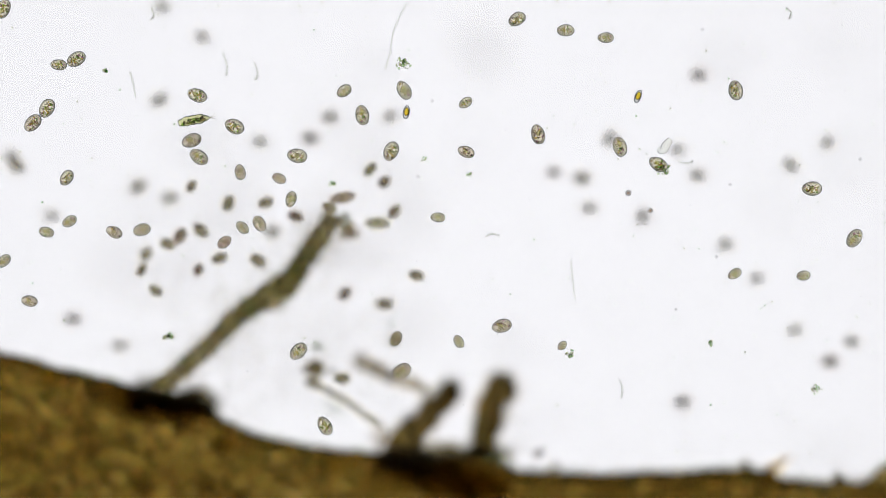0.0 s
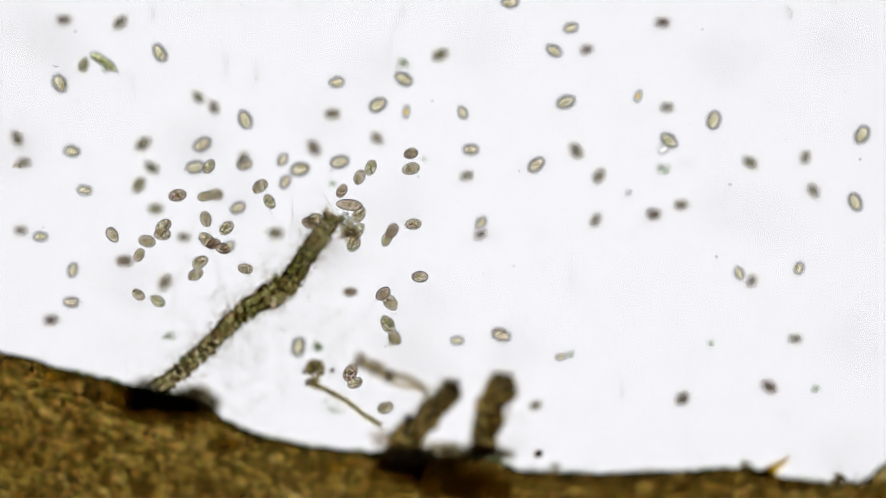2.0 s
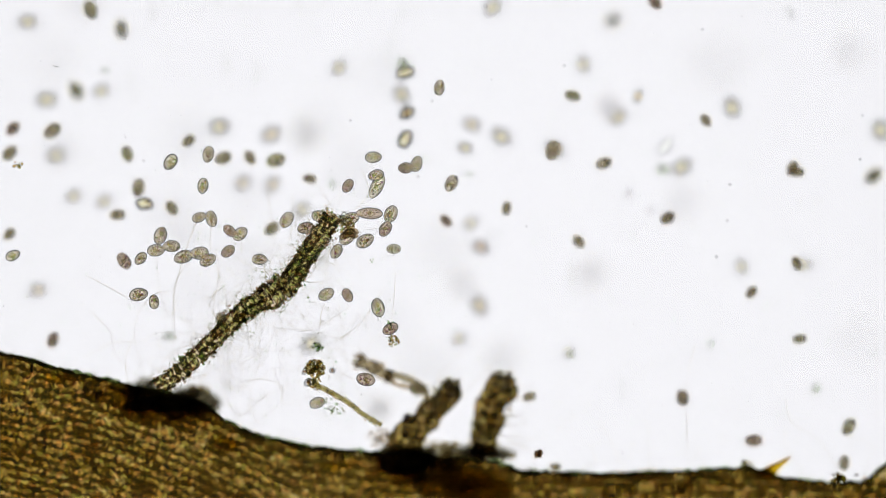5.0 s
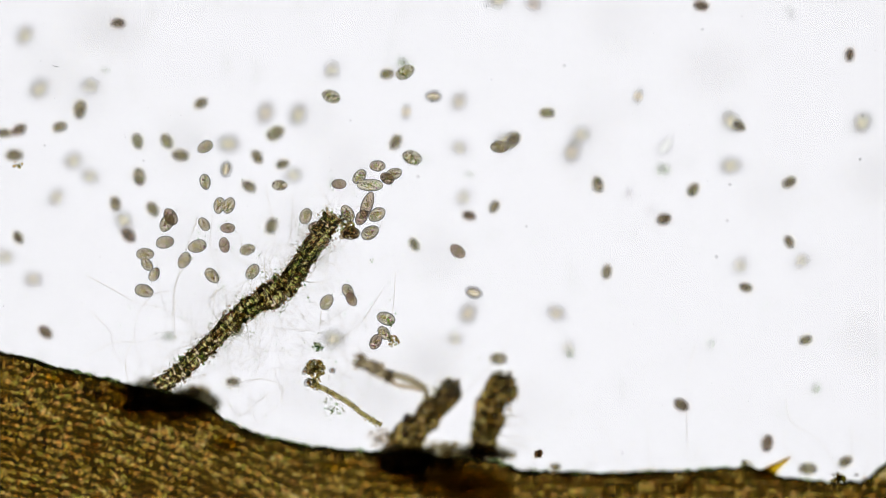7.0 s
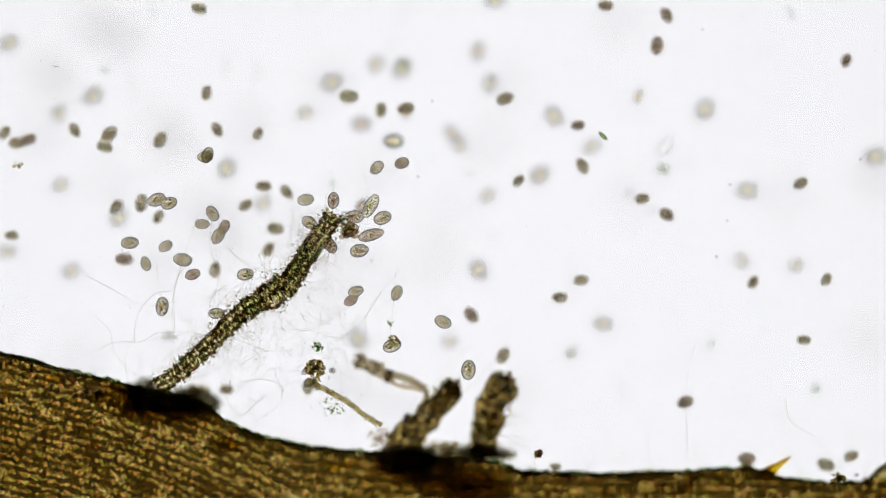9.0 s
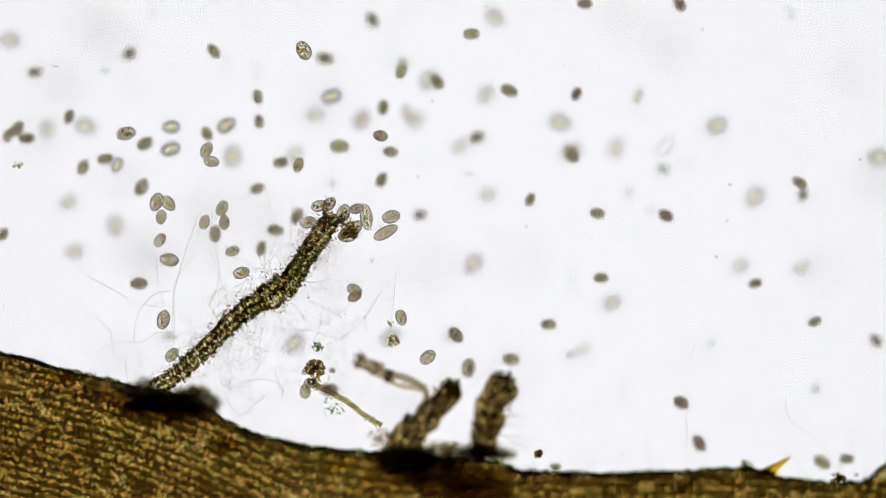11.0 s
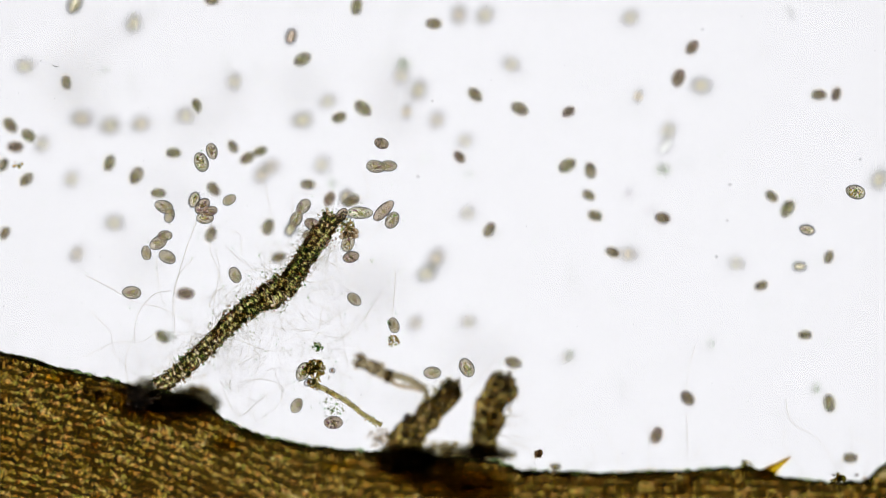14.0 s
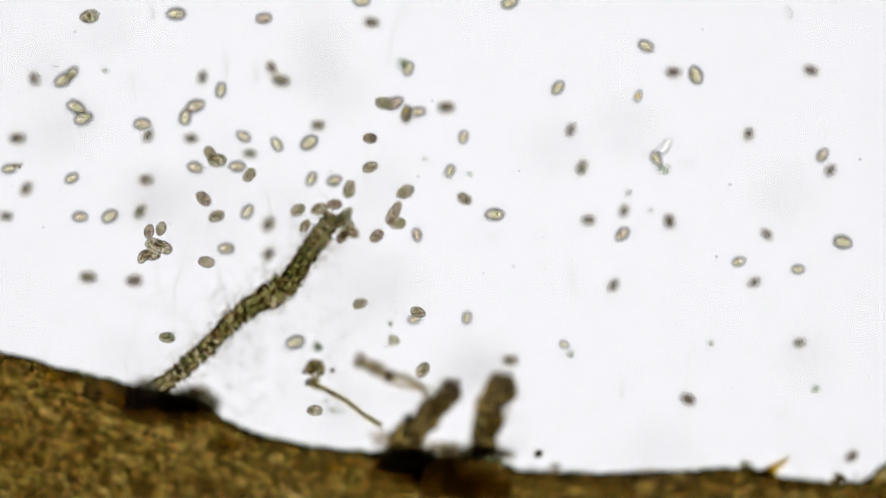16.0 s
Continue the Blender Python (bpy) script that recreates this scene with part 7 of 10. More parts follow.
    swim(4, 0.90, [(0, 1080, 245, -68, 60), (0.5, 1040, 243, -68, 0), (1, 1080, 250, -68, 0), (1.5, 1072, 292, -68, 60), (2, 1060, 312, -68, 60), (2.5, 1056, 315, -68, 0), (3, 1048, 305, -68, -75), (3.5, 1056, 290, -68, -135), (4, 1076, 279, -68, -160), (6.5, 1055, 318, -68, -140), (7, 1058, 327, -68, -75), (7.5, 1054, 338, -68, -120), (8, 1047, 328, -68, -50), (8.5, 1043, 317, -68, -60), (9, 1031, 294, -68, -60), (11.5, 1008, 270, -68, -60), (12, 1003, 265, -68, -60), (12.5, 1017, 289, -68, -15), (13, 1035, 287, -68, -30), (13.5, 1039, 293, -68, -50), (14, 1045, 302, -68, -80), (14.5, 1044, 291, -68, -60), (15, 1019, 265, -68, 20), (15.5, 1016, 266, -68, 0), (16, 1030, 297, -68, 70)])
    swim(6, 0.76, [(0, 1200, 265, -66, 0), (0.5, 1173, 235, -66, 0), (1, 1166, 190, -66, 0), (1.5, 1182, 180, -66, 0), (2, 1180, 190, -66, 0), (2.5, 1169, 182, -66, -30), (3, 1185, 174, -66, 20), (3.5, 1183, 187, -66, 100), (4, 1234, 215, -66, 150), (6.5, 1265, 210, -66, 70), (7, 1308, 223, -66, 150), (7.5, 1260, 253, -600, 150), (8, 1212, 283, -600, 150), (8.5, 1165, 313, -600, 150), (9, 1117, 343, -600, 150), (11.5, 878, 492, -600, 150), (12, 830, 522, -600, 150), (12.5, 783, 552, -600, 150), (13, 735, 582, 140, 70), (13.5, 735, 580, 140, 60), (14, 735, 572, 140, 60), (14.5, 733, 570, 140, 60), (15, 733, 565, 118, 60), (15.5, 733, 565, 98, 60), (16, 733, 565, 98, 20)])
    swim(7, 0.76, [(0, 1465, 252, -67, 30), (0.5, 1455, 300, -67, 0), (1, 1450, 312, -67, 30), (1.5, 1426, 305, -67, 75), (2, 1426, 278, -67, 75), (2.5, 1436, 245, -67, 0), (3, 1450, 253, -67, -60), (3.5, 1439, 287, -67, -135), (4, 1439, 283, -67, -160), (6.5, 1361, 344, -67, -210), (7, 1367, 344, -600, -210), (7.5, 1374, 344, -600, -210), (8, 1380, 344, -600, -210), (8.5, 1386, 344, -600, -210), (9, 1392, 344, -600, -210), (11.5, 1424, 345, -67, -290), (12, 1417, 359, -67, -250), (12.5, 1420, 371, -67, -280), (13, 1421, 384, -67, -300), (13.5, 1405, 370, -67, -370), (14, 1366, 348, -67, -400), (14.5, 1348, 317, -67, -435), (15, 1336, 286, -67, -410), (15.5, 1330, 271, -67, -420), (16, 1325, 237, -67, -465)])
    swim(0, 0.90, [(0, 1400, 292, -66, -50), (0.5, 1393, 292, -66, -120), (1, 1398, 318, -66, -140), (1.5, 1372, 296, -66, -210), (2, 1328, 288, -66, -210), (2.5, 1290, 284, -66, -180), (3, 1241, 262, -25, -210), (3.5, 1205, 222, 57, -240), (4, 1167, 194, 140, -315), (6.5, 1033, 238, 140, -315), (7, 1028, 240, 140, -330), (7.5, 1010, 238, 140, -300), (8, 1012, 205, 140, -360), (8.5, 957, 178, -600, -360), (9, 902, 152, -600, -360), (11.5, 626, 19, -66, -420), (12, 618, 14, -66, -400), (12.5, 618, 18, -66, -480), (13, 617, 25, -66, -540), (13.5, 628, 24, -66, -495), (14, 631, 12, -66, -460), (14.5, 632, 0, -66, -540), (15, 635, 1, -600, -540), (15.5, 637, 1, -600, -540), (16, 640, 2, 98, -540)])
    swim(3, 0.76, [(0, 980, 305, -66, 0), (0.5, 963, 330, -66, 0), (1, 920, 358, -66, 0), (1.5, 890, 388, -66, 20), (2, 850, 415, -66, 40), (2.5, 823, 392, -66, -40), (3, 778, 385, -66, -40), (3.5, 732, 378, -66, -120), (4, 777, 391, -66, -180), (6.5, 802, 391, -66, -240), (7, 830, 382, -66, -195), (7.5, 820, 382, -600, -195), (8, 810, 382, -600, -195), (8.5, 800, 381, -600, -195), (9, 790, 381, -600, -195), (11.5, 740, 380, -66, -150), (12, 743, 378, -66, -135), (12.5, 766, 380, -66, -185), (13, 810, 345, -66, -120), (13.5, 795, 285, -66, -45), (14, 813, 278, -66, -50), (14.5, 790, 333, -25, -120), (15, 755, 373, 57, -120), (15.5, 748, 393, 98, -160), (16, 738, 416, 98, -80)])
    swim(6, 0.98, [(0, 1030, 315, -66, 0), (0.5, 1035, 312, -66, 0), (1, 1028, 298, -66, 0), (1.5, 1014, 287, -66, -50), (2, 1020, 267, -66, -60), (2.5, 1019, 260, -66, -120), (3, 1031, 258, -25, -200), (3.5, 1018, 270, 16, -240), (4, 995, 281, -12, -315), (6.5, 950, 242, -66, -240), (7, 907, 248, -66, -315), (7.5, 921, 210, -66, -290), (8, 912, 167, -66, -255), (8.5, 914, 167, -66, -200), (9, 894, 175, -66, -160), (11.5, 908, 147, -66, -240), (12, 940, 130, -66, -310), (12.5, 938, 164, -66, -260), (13, 941, 183, -66, -260), (13.5, 932, 201, -66, -290), (14, 920, 193, -66, -210), (14.5, 891, 191, -66, -180), (15, 848, 185, -66, -180), (15.5, 819, 187, -66, -180), (16, 790, 190, -66, -180)])
    swim(1, 0.82, [(0, 1043, 368, -66, 0), (0.5, 1055, 370, -66, 0), (1, 1075, 373, -66, 0), (1.5, 1058, 383, -66, 50), (2, 1054, 390, -66, 60), (2.5, 1045, 408, -66, 40), (3, 1037, 417, -66, 20), (3.5, 1020, 425, -66, 30), (4, 1000, 422, -66, -10), (6.5, 1073, 462, -66, -80), (7, 1074, 481, -66, -100), (7.5, 1071, 500, -66, -100), (8, 1060, 512, -66, -20), (8.5, 1038, 499, -66, -30), (9, 1028, 496, -66, 10), (11.5, 1074, 488, -66, 0), (12, 1083, 480, -66, 45), (12.5, 1092, 487, -66, 100), (13, 1083, 476, -66, 145), (13.5, 1070, 463, -66, 105), (14, 1085, 447, -66, 160), (14.5, 1103, 452, -66, 170), (15, 1083, 467, -66, 250), (15.5, 1075, 479, -66, 285), (16, 1086, 505, -66, 240)])
    swim(8, 0.94, [(0, 1138, 383, -67, 80), (0.5, 1137, 376, -67, 80), (1, 1130, 365, -67, 80), (1.5, 1137, 368, -67, 80), (2, 1157, 380, -67, 10), (2.5, 1172, 382, -67, 20), (3, 1170, 380, -67, -30), (3.5, 1184, 388, -67, -40), (4, 1186, 385, -67, -120), (6.5, 1174, 388, -67, -160), (7, 1175, 388, -67, -165), (7.5, 1183, 381, -67, -220), (8, 1180, 380, -67, -220), (8.5, 1182, 377, -67, -220), (9, 1180, 380, -67, -215), (11.5, 1178, 382, -67, -210), (12, 1177, 383, -67, -205), (12.5, 1176, 385, -67, -200), (13, 1175, 385, -67, -190), (13.5, 1175, 385, -67, -195), (14, 1173, 386, -67, -190), (14.5, 1175, 388, -67, -195), (15, 1181, 391, -67, -240), (15.5, 1178, 387, -67, -230), (16, 1185, 392, -67, -260)])
    swim(1, 0.90, [(0, 1235, 310, -68, 0), (0.5, 1300, 335, -68, 60), (1, 1295, 344, -600, 60), (1.5, 1290, 354, -600, 60), (2, 1286, 363, -600, 60), (2.5, 1281, 372, -68, -20), (3, 1239, 393, -600, -20), (3.5, 1197, 415, -600, -20), (4, 1155, 436, -600, -20), (6.5, 945, 543, 138, 0), (7, 984, 554, 138, -20), (7.5, 1002, 562, 138, -10), (8, 1005, 565, 138, -10), (8.5, 1040, 570, 138, -15), (9, 1067, 573, 138, -10), (11.5, 1092, 523, 138, 30), (12, 1123, 512, 138, 0), (12.5, 1127, 497, 138, 60), (13, 1130, 468, 138, 80), (13.5, 1120, 460, 138, 120), (14, 1112, 450, 138, 180), (14.5, 1116, 441, 138, 180), (15, 1120, 432, 116, 260), (15.5, 1118, 418, 96, 330), (16, 1101, 415, 96, 405)])
    swim(6, 0.76, [(0, 1340, 493, -68, 30), (0.5, 1330, 496, -68, 0), (1, 1330, 493, -68, 0), (1.5, 1330, 495, -68, 40), (2, 1330, 498, -68, 60), (2.5, 1328, 502, -68, 40), (3, 1328, 504, -68, 45), (3.5, 1328, 508, -68, 60), (4, 1330, 516, -68, 60), (6.5, 1328, 518, -68, 0), (7, 1320, 509, -68, -20), (7.5, 1326, 508, -68, 50), (8, 1328, 501, -68, 60), (8.5, 1329, 499, -68, 60), (9, 1333, 500, -68, 60), (11.5, 1338, 503, -68, 10), (12, 1341, 505, -68, 20), (12.5, 1346, 506, -68, 15), (13, 1348, 506, -68, 40), (13.5, 1350, 505, -68, 60), (14, 1347, 506, -68, 20), (14.5, 1347, 504, -68, 60), (15, 1344, 508, -68, 50), (15.5, 1342, 507, -68, 40), (16, 1335, 500, -68, 20)])
    swim(7, 0.82, [(0, 1285, 433, -68, 0), (0.5, 1270, 408, -68, 0), (1, 1255, 384, -68, 0), (1.5, 1198, 384, -68, -20), (2, 1206, 363, -68, 10), (2.5, 1207, 361, -600, 10), (3, 1208, 360, -600, 10), (3.5, 1209, 358, -600, 10), (4, 1210, 357, -600, 10), (6.5, 1215, 349, -68, 45), (7, 1227, 336, -68, 55), (7.5, 1255, 322, -68, 0), (8, 1237, 332, -68, 40), (8.5, 1197, 347, -68, -15), (9, 1137, 352, -68, 10), (11.5, 1057, 380, -68, -30), (12, 1059, 366, -68, -75), (12.5, 1063, 372, -68, -140), (13, 1081, 374, -68, -195), (13.5, 1058, 379, -68, -120), (14, 1053, 382, -68, -200), (14.5, 1048, 382, -68, -160), (15, 1050, 386, -68, -240), (15.5, 1058, 392, -68, -290), (16, 1042, 390, -68, -360)])
    swim(0, 0.76, [(0, 1408, 585, -66, 30), (0.5, 1410, 592, -66, 0), (1, 1410, 592, -66, 0), (1.5, 1410, 597, -66, 0), (2, 1408, 600, -66, 0), (2.5, 1400, 600, -66, 0), (3, 1400, 600, -66, 0), (3.5, 1406, 600, -66, 0), (4, 1412, 598, -66, 0), (6.5, 1420, 604, -66, 30), (7, 1426, 602, -66, 20), (7.5, 1426, 602, -66, 0), (8, 1422, 606, -66, 0), (8.5, 1421, 606, -66, 0), (9, 1423, 602, -66, 0), (11.5, 1447, 567, -66, 30), (12, 1450, 570, -66, 0), (12.5, 1447, 572, -66, 30), (13, 1438, 588, -66, 60), (13.5, 1431, 594, -66, 30), (14, 1425, 593, -66, 0), (14.5, 1411, 600, -66, 0), (15, 1408, 600, -66, 0), (15.5, 1403, 606, -66, -30), (16, 1415, 607, -66, 10)])
    swim(3, 0.94, [(0, 1470, 640, -67, 0), (0.5, 1455, 685, -67, 0), (1, 1438, 718, -67, 20), (1.5, 1407, 715, -67, -20), (2, 1362, 685, -67, -30), (2.5, 1350, 678, -67, -30), (3, 1360, 718, -67, -80), (3.5, 1354, 762, -67, -120), (4, 1334, 793, -67, -160), (6.5, 1340, 756, -67, -200), (7, 1358, 785, -67, -280), (7.5, 1342, 808, -67, -360), (8, 1312, 803, -67, -360), (8.5, 1297, 798, -67, -350), (9, 1322, 812, -67, -360), (11.5, 1226, 777, -67, -435), (12, 1225, 773, -67, -470), (12.5, 1201, 794, -67, -540), (13, 1169, 776, -67, -460), (13.5, 1168, 752, -67, -470), (14, 1162, 771, -67, -470), (14.5, 1151, 805, -67, -480), (15, 1157, 804, -600, -480), (15.5, 1163, 802, -600, -480), (16, 1168, 801, -600, -480)])
    swim(6, 0.82, [(0, 1508, 605, -64, 0), (0.5, 1510, 605, -600, 0), (1, 1512, 605, -600, 0), (1.5, 1514, 605, -600, 0), (2, 1516, 605, -600, 0), (2.5, 1518, 605, -600, 0), (3, 1519, 604, -600, 0), (3.5, 1521, 604, -600, 0), (4, 1523, 604, -600, 0), (6.5, 1533, 604, -600, 0), (7, 1535, 604, -600, 0), (7.5, 1537, 604, -600, 0), (8, 1539, 604, -600, 0), (8.5, 1541, 604, -600, 0), (9, 1542, 603, -600, 0), (11.5, 1552, 603, -64, -60), (12, 1530, 564, -64, -60), (12.5, 1498, 516, -64, -65), (13, 1450, 453, -64, -60), (13.5, 1438, 412, -64, -15), (14, 1428, 407, 18, -15), (14.5, 1418, 402, 142, -30), (15, 1412, 380, 120, -105), (15.5, 1434, 336, 100, -120), (16, 1455, 275, 100, -125)])
    swim(8, 0.98, [(0, 1208, 712, -66, 0), (0.5, 1208, 708, -66, 0), (1, 1203, 707, -66, 60), (1.5, 1205, 707, -66, 60), (2, 1208, 706, -66, 40), (2.5, 1216, 708, -66, 40), (3, 1204, 709, -66, 100), (3.5, 1204, 709, -66, 100), (4, 1211, 704, -66, 100), (6.5, 1203, 711, -66, 110), (7, 1206, 717, -66, 150), (7.5, 1215, 716, -66, 160), (8, 1221, 711, -66, 150), (8.5, 1216, 711, -66, 70), (9, 1213, 712, -66, 20), (11.5, 1205, 713, -66, -40), (12, 1208, 711, -66, -60), (12.5, 1216, 709, -66, -80), (13, 1215, 709, -66, -80), (13.5, 1216, 706, -66, -80), (14, 1217, 705, -66, -50), (14.5, 1213, 705, -66, -50), (15, 1213, 708, -66, -60), (15.5, 1211, 703, -66, -40), (16, 1218, 707, -66, -30)])
    swim(3, 0.86, [(0, 128, 565, -65, 0), (0.5, 135, 570, -65, 20), (1, 122, 563, -65, 0), (1.5, 93, 564, -65, 0), (2, 90, 567, -65, 10), (2.5, 91, 577, -65, 70), (3, 73, 589, -65, 10), (3.5, 68, 590, -65, -20), (4, 87, 612, -65, -80), (6.5, 95, 584, -65, -120), (7, 80, 588, -65, -40), (7.5, 96, 577, -65, 30), (8, 103, 603, -65, 100), (8.5, 115, 633, -65, 180), (9, 134, 636, -600, 180), (11.5, 229, 649, -600, 180), (12, 248, 652, -65, 240), (12.5, 250, 628, -65, 260), (13, 250, 630, -65, 315), (13.5, 248, 647, -65, 250), (14, 242, 649, -600, 250), (14.5, 237, 652, -600, 250), (15, 231, 654, -600, 250), (15.5, 226, 656, -600, 250), (16, 220, 658, -600, 250)])
    swim(4, 0.76, [(0, 212, 612, -64, 0), (0.5, 210, 607, -64, 30), (1, 235, 573, -42, 50), (1.5, 240, 530, 4, 30), (2, 245, 522, 26, -40), (2.5, 240, 547, 19, 15), (3, 293, 569, 9, -35), (3.5, 293, 553, 3, -75), (4, 278, 541, 1, -60), (6.5, 271, 518, -2, -135), (7, 273, 486, -2, -120), (7.5, 262, 465, -3, -120), (8, 269, 449, 22, -135), (8.5, 282, 432, 33, -120), (9, 293, 436, -9, -150), (11.5, 282, 420, -7, -105), (12, 285, 414, -12, -50), (12.5, 287, 397, -19, 0), (13, 317, 363, -22, -30), (13.5, 308, 372, -13, -30), (14, 300, 382, -4, -110), (14.5, 285, 403, 3, -80), (15, 298, 407, 12, -60), (15.5, 299, 407, 22, 0), (16, 285, 405, 26, 70)])
    swim(6, 0.76, [(0, 90, 382, -68, 0), (0.5, 76, 388, -600, 0), (1, 63, 395, -600, 0), (1.5, 50, 402, -600, 0), (2, 36, 408, -68, 0), (2.5, 22, 412, -68, 0), (3, 22, 408, -68, -60), (3.5, 25, 408, -68, -45), (4, 20, 417, -68, 30), (6.5, 15, 411, -68, 60), (7, 32, 421, -68, 120), (7.5, 25, 423, -68, 170), (8, 15, 412, -68, 240), (8.5, 27, 412, -68, 300), (9, 20, 417, -68, 360), (11.5, 5, 415, -68, 420), (12, 10, 428, -68, 420), (12.5, 5, 420, -68, 420), (13, 10, 412, -68, 420), (13.5, 5, 428, -68, 420), (14, 8, 413, -68, 420), (14.5, 5, 415, -68, 420), (15, 8, 400, -68, 420), (15.5, 9, 392, -68, 420), (16, 10, 383, -68, 360)])
    swim(7, 0.90, [(0, 482, 410, -68, 0), (0.5, 480, 412, -68, 0), (1, 485, 410, -68, 0), (1.5, 488, 412, -68, 0), (2, 488, 413, -68, 0), (2.5, 484, 420, -68, 0), (3, 482, 412, -68, 0), (3.5, 482, 406, -68, -20), (4, 482, 405, -68, 0), (6.5, 480, 402, -68, 70), (7, 480, 400, -68, 75), (7.5, 480, 398, -68, 75), (8, 480, 400, -68, 75), (8.5, 483, 405, -68, 10), (9, 487, 405, -68, -10), (11.5, 487, 408, -68, -10), (12, 480, 406, -68, 0), (12.5, 480, 405, -68, -20), (13, 473, 404, -68, -30), (13.5, 468, 404, -68, -30), (14, 474, 402, -68, -110), (14.5, 470, 400, -68, -110), (15, 470, 402, -68, -110), (15.5, 475, 402, -68, -120), (16, 475, 397, -68, -120)])
    swim(0, 0.90, [(0, 300, 350, -68, 0), (0.5, 295, 300, -68, 0), (1, 270, 308, -68, 0), (1.5, 244, 317, -68, 20), (2, 268, 297, -68, -30), (2.5, 247, 280, -68, -30), (3, 245, 262, -68, -110), (3.5, 239, 269, -68, -160), (4, 215, 267, -68, -200), (6.5, 243, 283, -68, -280), (7, 243, 250, -68, -255), (7.5, 246, 259, -68, -175), (8, 245, 270, -68, -160), (8.5, 206, 266, -68, -190), (9, 185, 260, -68, -200), (11.5, 188, 285, -68, -170), (12, 200, 289, -68, -240), (12.5, 191, 313, -68, -290), (13, 185, 325, -68, -330), (13.5, 194, 304, -68, -260), (14, 193, 289, -68, -290), (14.5, 191, 309, -68, -255), (15, 193, 335, -68, -255), (15.5, 202, 360, -68, -285), (16, 247, 375, -68, -300)])
    swim(3, 0.98, [(0, 520, 656, -600, 75), (0.5, 519, 650, 72, 75), (1, 547, 643, 47, 0), (1.5, 584, 652, 35, 0), (2, 620, 660, 24, 60), (2.5, 610, 666, 16, 60), (3, 619, 674, 7, -15), (3.5, 607, 648, 0, -40), (4, 620, 660, -2, -10), (6.5, 660, 676, -4, -15), (7, 652, 678, -600, -15), (7.5, 643, 680, -600, -15), (8, 635, 681, -600, -15), (8.5, 626, 683, -600, -15), (9, 618, 685, -600, -15), (11.5, 576, 694, -8, 0), (12, 570, 706, -600, 0), (12.5, 564, 718, -600, 0), (13, 558, 731, -600, 0), (13.5, 552, 743, -48, -30), (14, 590, 748, -22, 0), (14.5, 582, 763, 0, 60), (15, 605, 757, 9, 15), (15.5, 604, 723, -1, -15), (16, 605, 729, -600, -15)])
    swim(6, 0.86, [(0, 370, 392, -600, 0), (0.5, 375, 388, 22, 0), (1, 359, 395, 22, 80), (1.5, 364, 392, 24, 70), (2, 364, 388, 24, 105), (2.5, 362, 390, 17, 105), (3, 366, 388, 7, 100), (3.5, 367, 390, 1, 70), (4, 365, 389, -1, 100), (6.5, 391, 382, -4, 110), (7, 388, 364, -4, 80), (7.5, 374, 353, -5, 120), (8, 372, 362, -6, 185), (8.5, 378, 375, -8, 250), (9, 376, 378, -9, 300), (11.5, 395, 360, -27, 240), (12, 382, 333, -51, 300), (12.5, 383, 330, -66, 240), (13, 383, 330, -66, 250), (13.5, 384, 328, -66, 180), (14, 378, 335, -66, 130), (14.5, 378, 335, -66, 60), (15, 375, 325, -66, 135), (15.5, 370, 329, -600, 135), (16, 366, 332, -600, 135)])
    swim(1, 0.94, [(0, 679, 274, -600, 15), (0.5, 685, 276, 23, 15), (1, 688, 285, 23, -60), (1.5, 707, 304, 25, 10), (2, 727, 299, 25, 15), (2.5, 730, 290, 0, -45), (3, 740, 292, -44, 20), (3.5, 785, 299, -65, -20), (4, 786, 343, -65, 60), (6.5, 862, 271, 45, 60), (7, 884, 260, -10, 0), (7.5, 879, 258, -600, 0), (8, 875, 255, -600, 0), (8.5, 870, 253, -600, 0), (9, 865, 250, -600, 0), (11.5, 842, 238, -10, 45), (12, 853, 208, 58, 105), (12.5, 843, 162, 141, 80), (13, 838, 128, 141, 75), (13.5, 820, 80, 141, 80), (14, 812, 27, 141, 80), (14.5, 812, -38, 141, 80), (15, 812, -46, 119, 80), (15.5, 812, -54, 99, 80), (16, 812, -62, 99, 80)])
    swim(3, 0.76, [(0, 636, 305, -600, -30), (0.5, 637, 311, 21, -30), (1, 625, 316, 21, 30), (1.5, 613, 328, 23, -10), (2, 605, 338, 23, 60), (2.5, 609, 335, 16, 100), (3, 611, 328, 6, 145), (3.5, 615, 330, 0, 65), (4, 615, 333, -2, 60), (6.5, 617, 322, -5, 25), (7, 600, 326, -5, 0), (7.5, 611, 322, -6, 0), (8, 616, 323, -7, -20), (8.5, 610, 329, 18, 0), (9, 640, 365, 62, 60), (11.5, 630, 370, -10, 10), (12, 635, 374, -15, 20), (12.5, 637, 400, -8, 20), (13, 605, 405, -8, 70), (13.5, 600, 405, -8, 60), (14, 605, 380, -11, 50), (14.5, 605, 378, 0, 0), (15, 600, 390, 9, 20), (15.5, 605, 420, -1, 20), (16, 605, 420, 3, 60)])
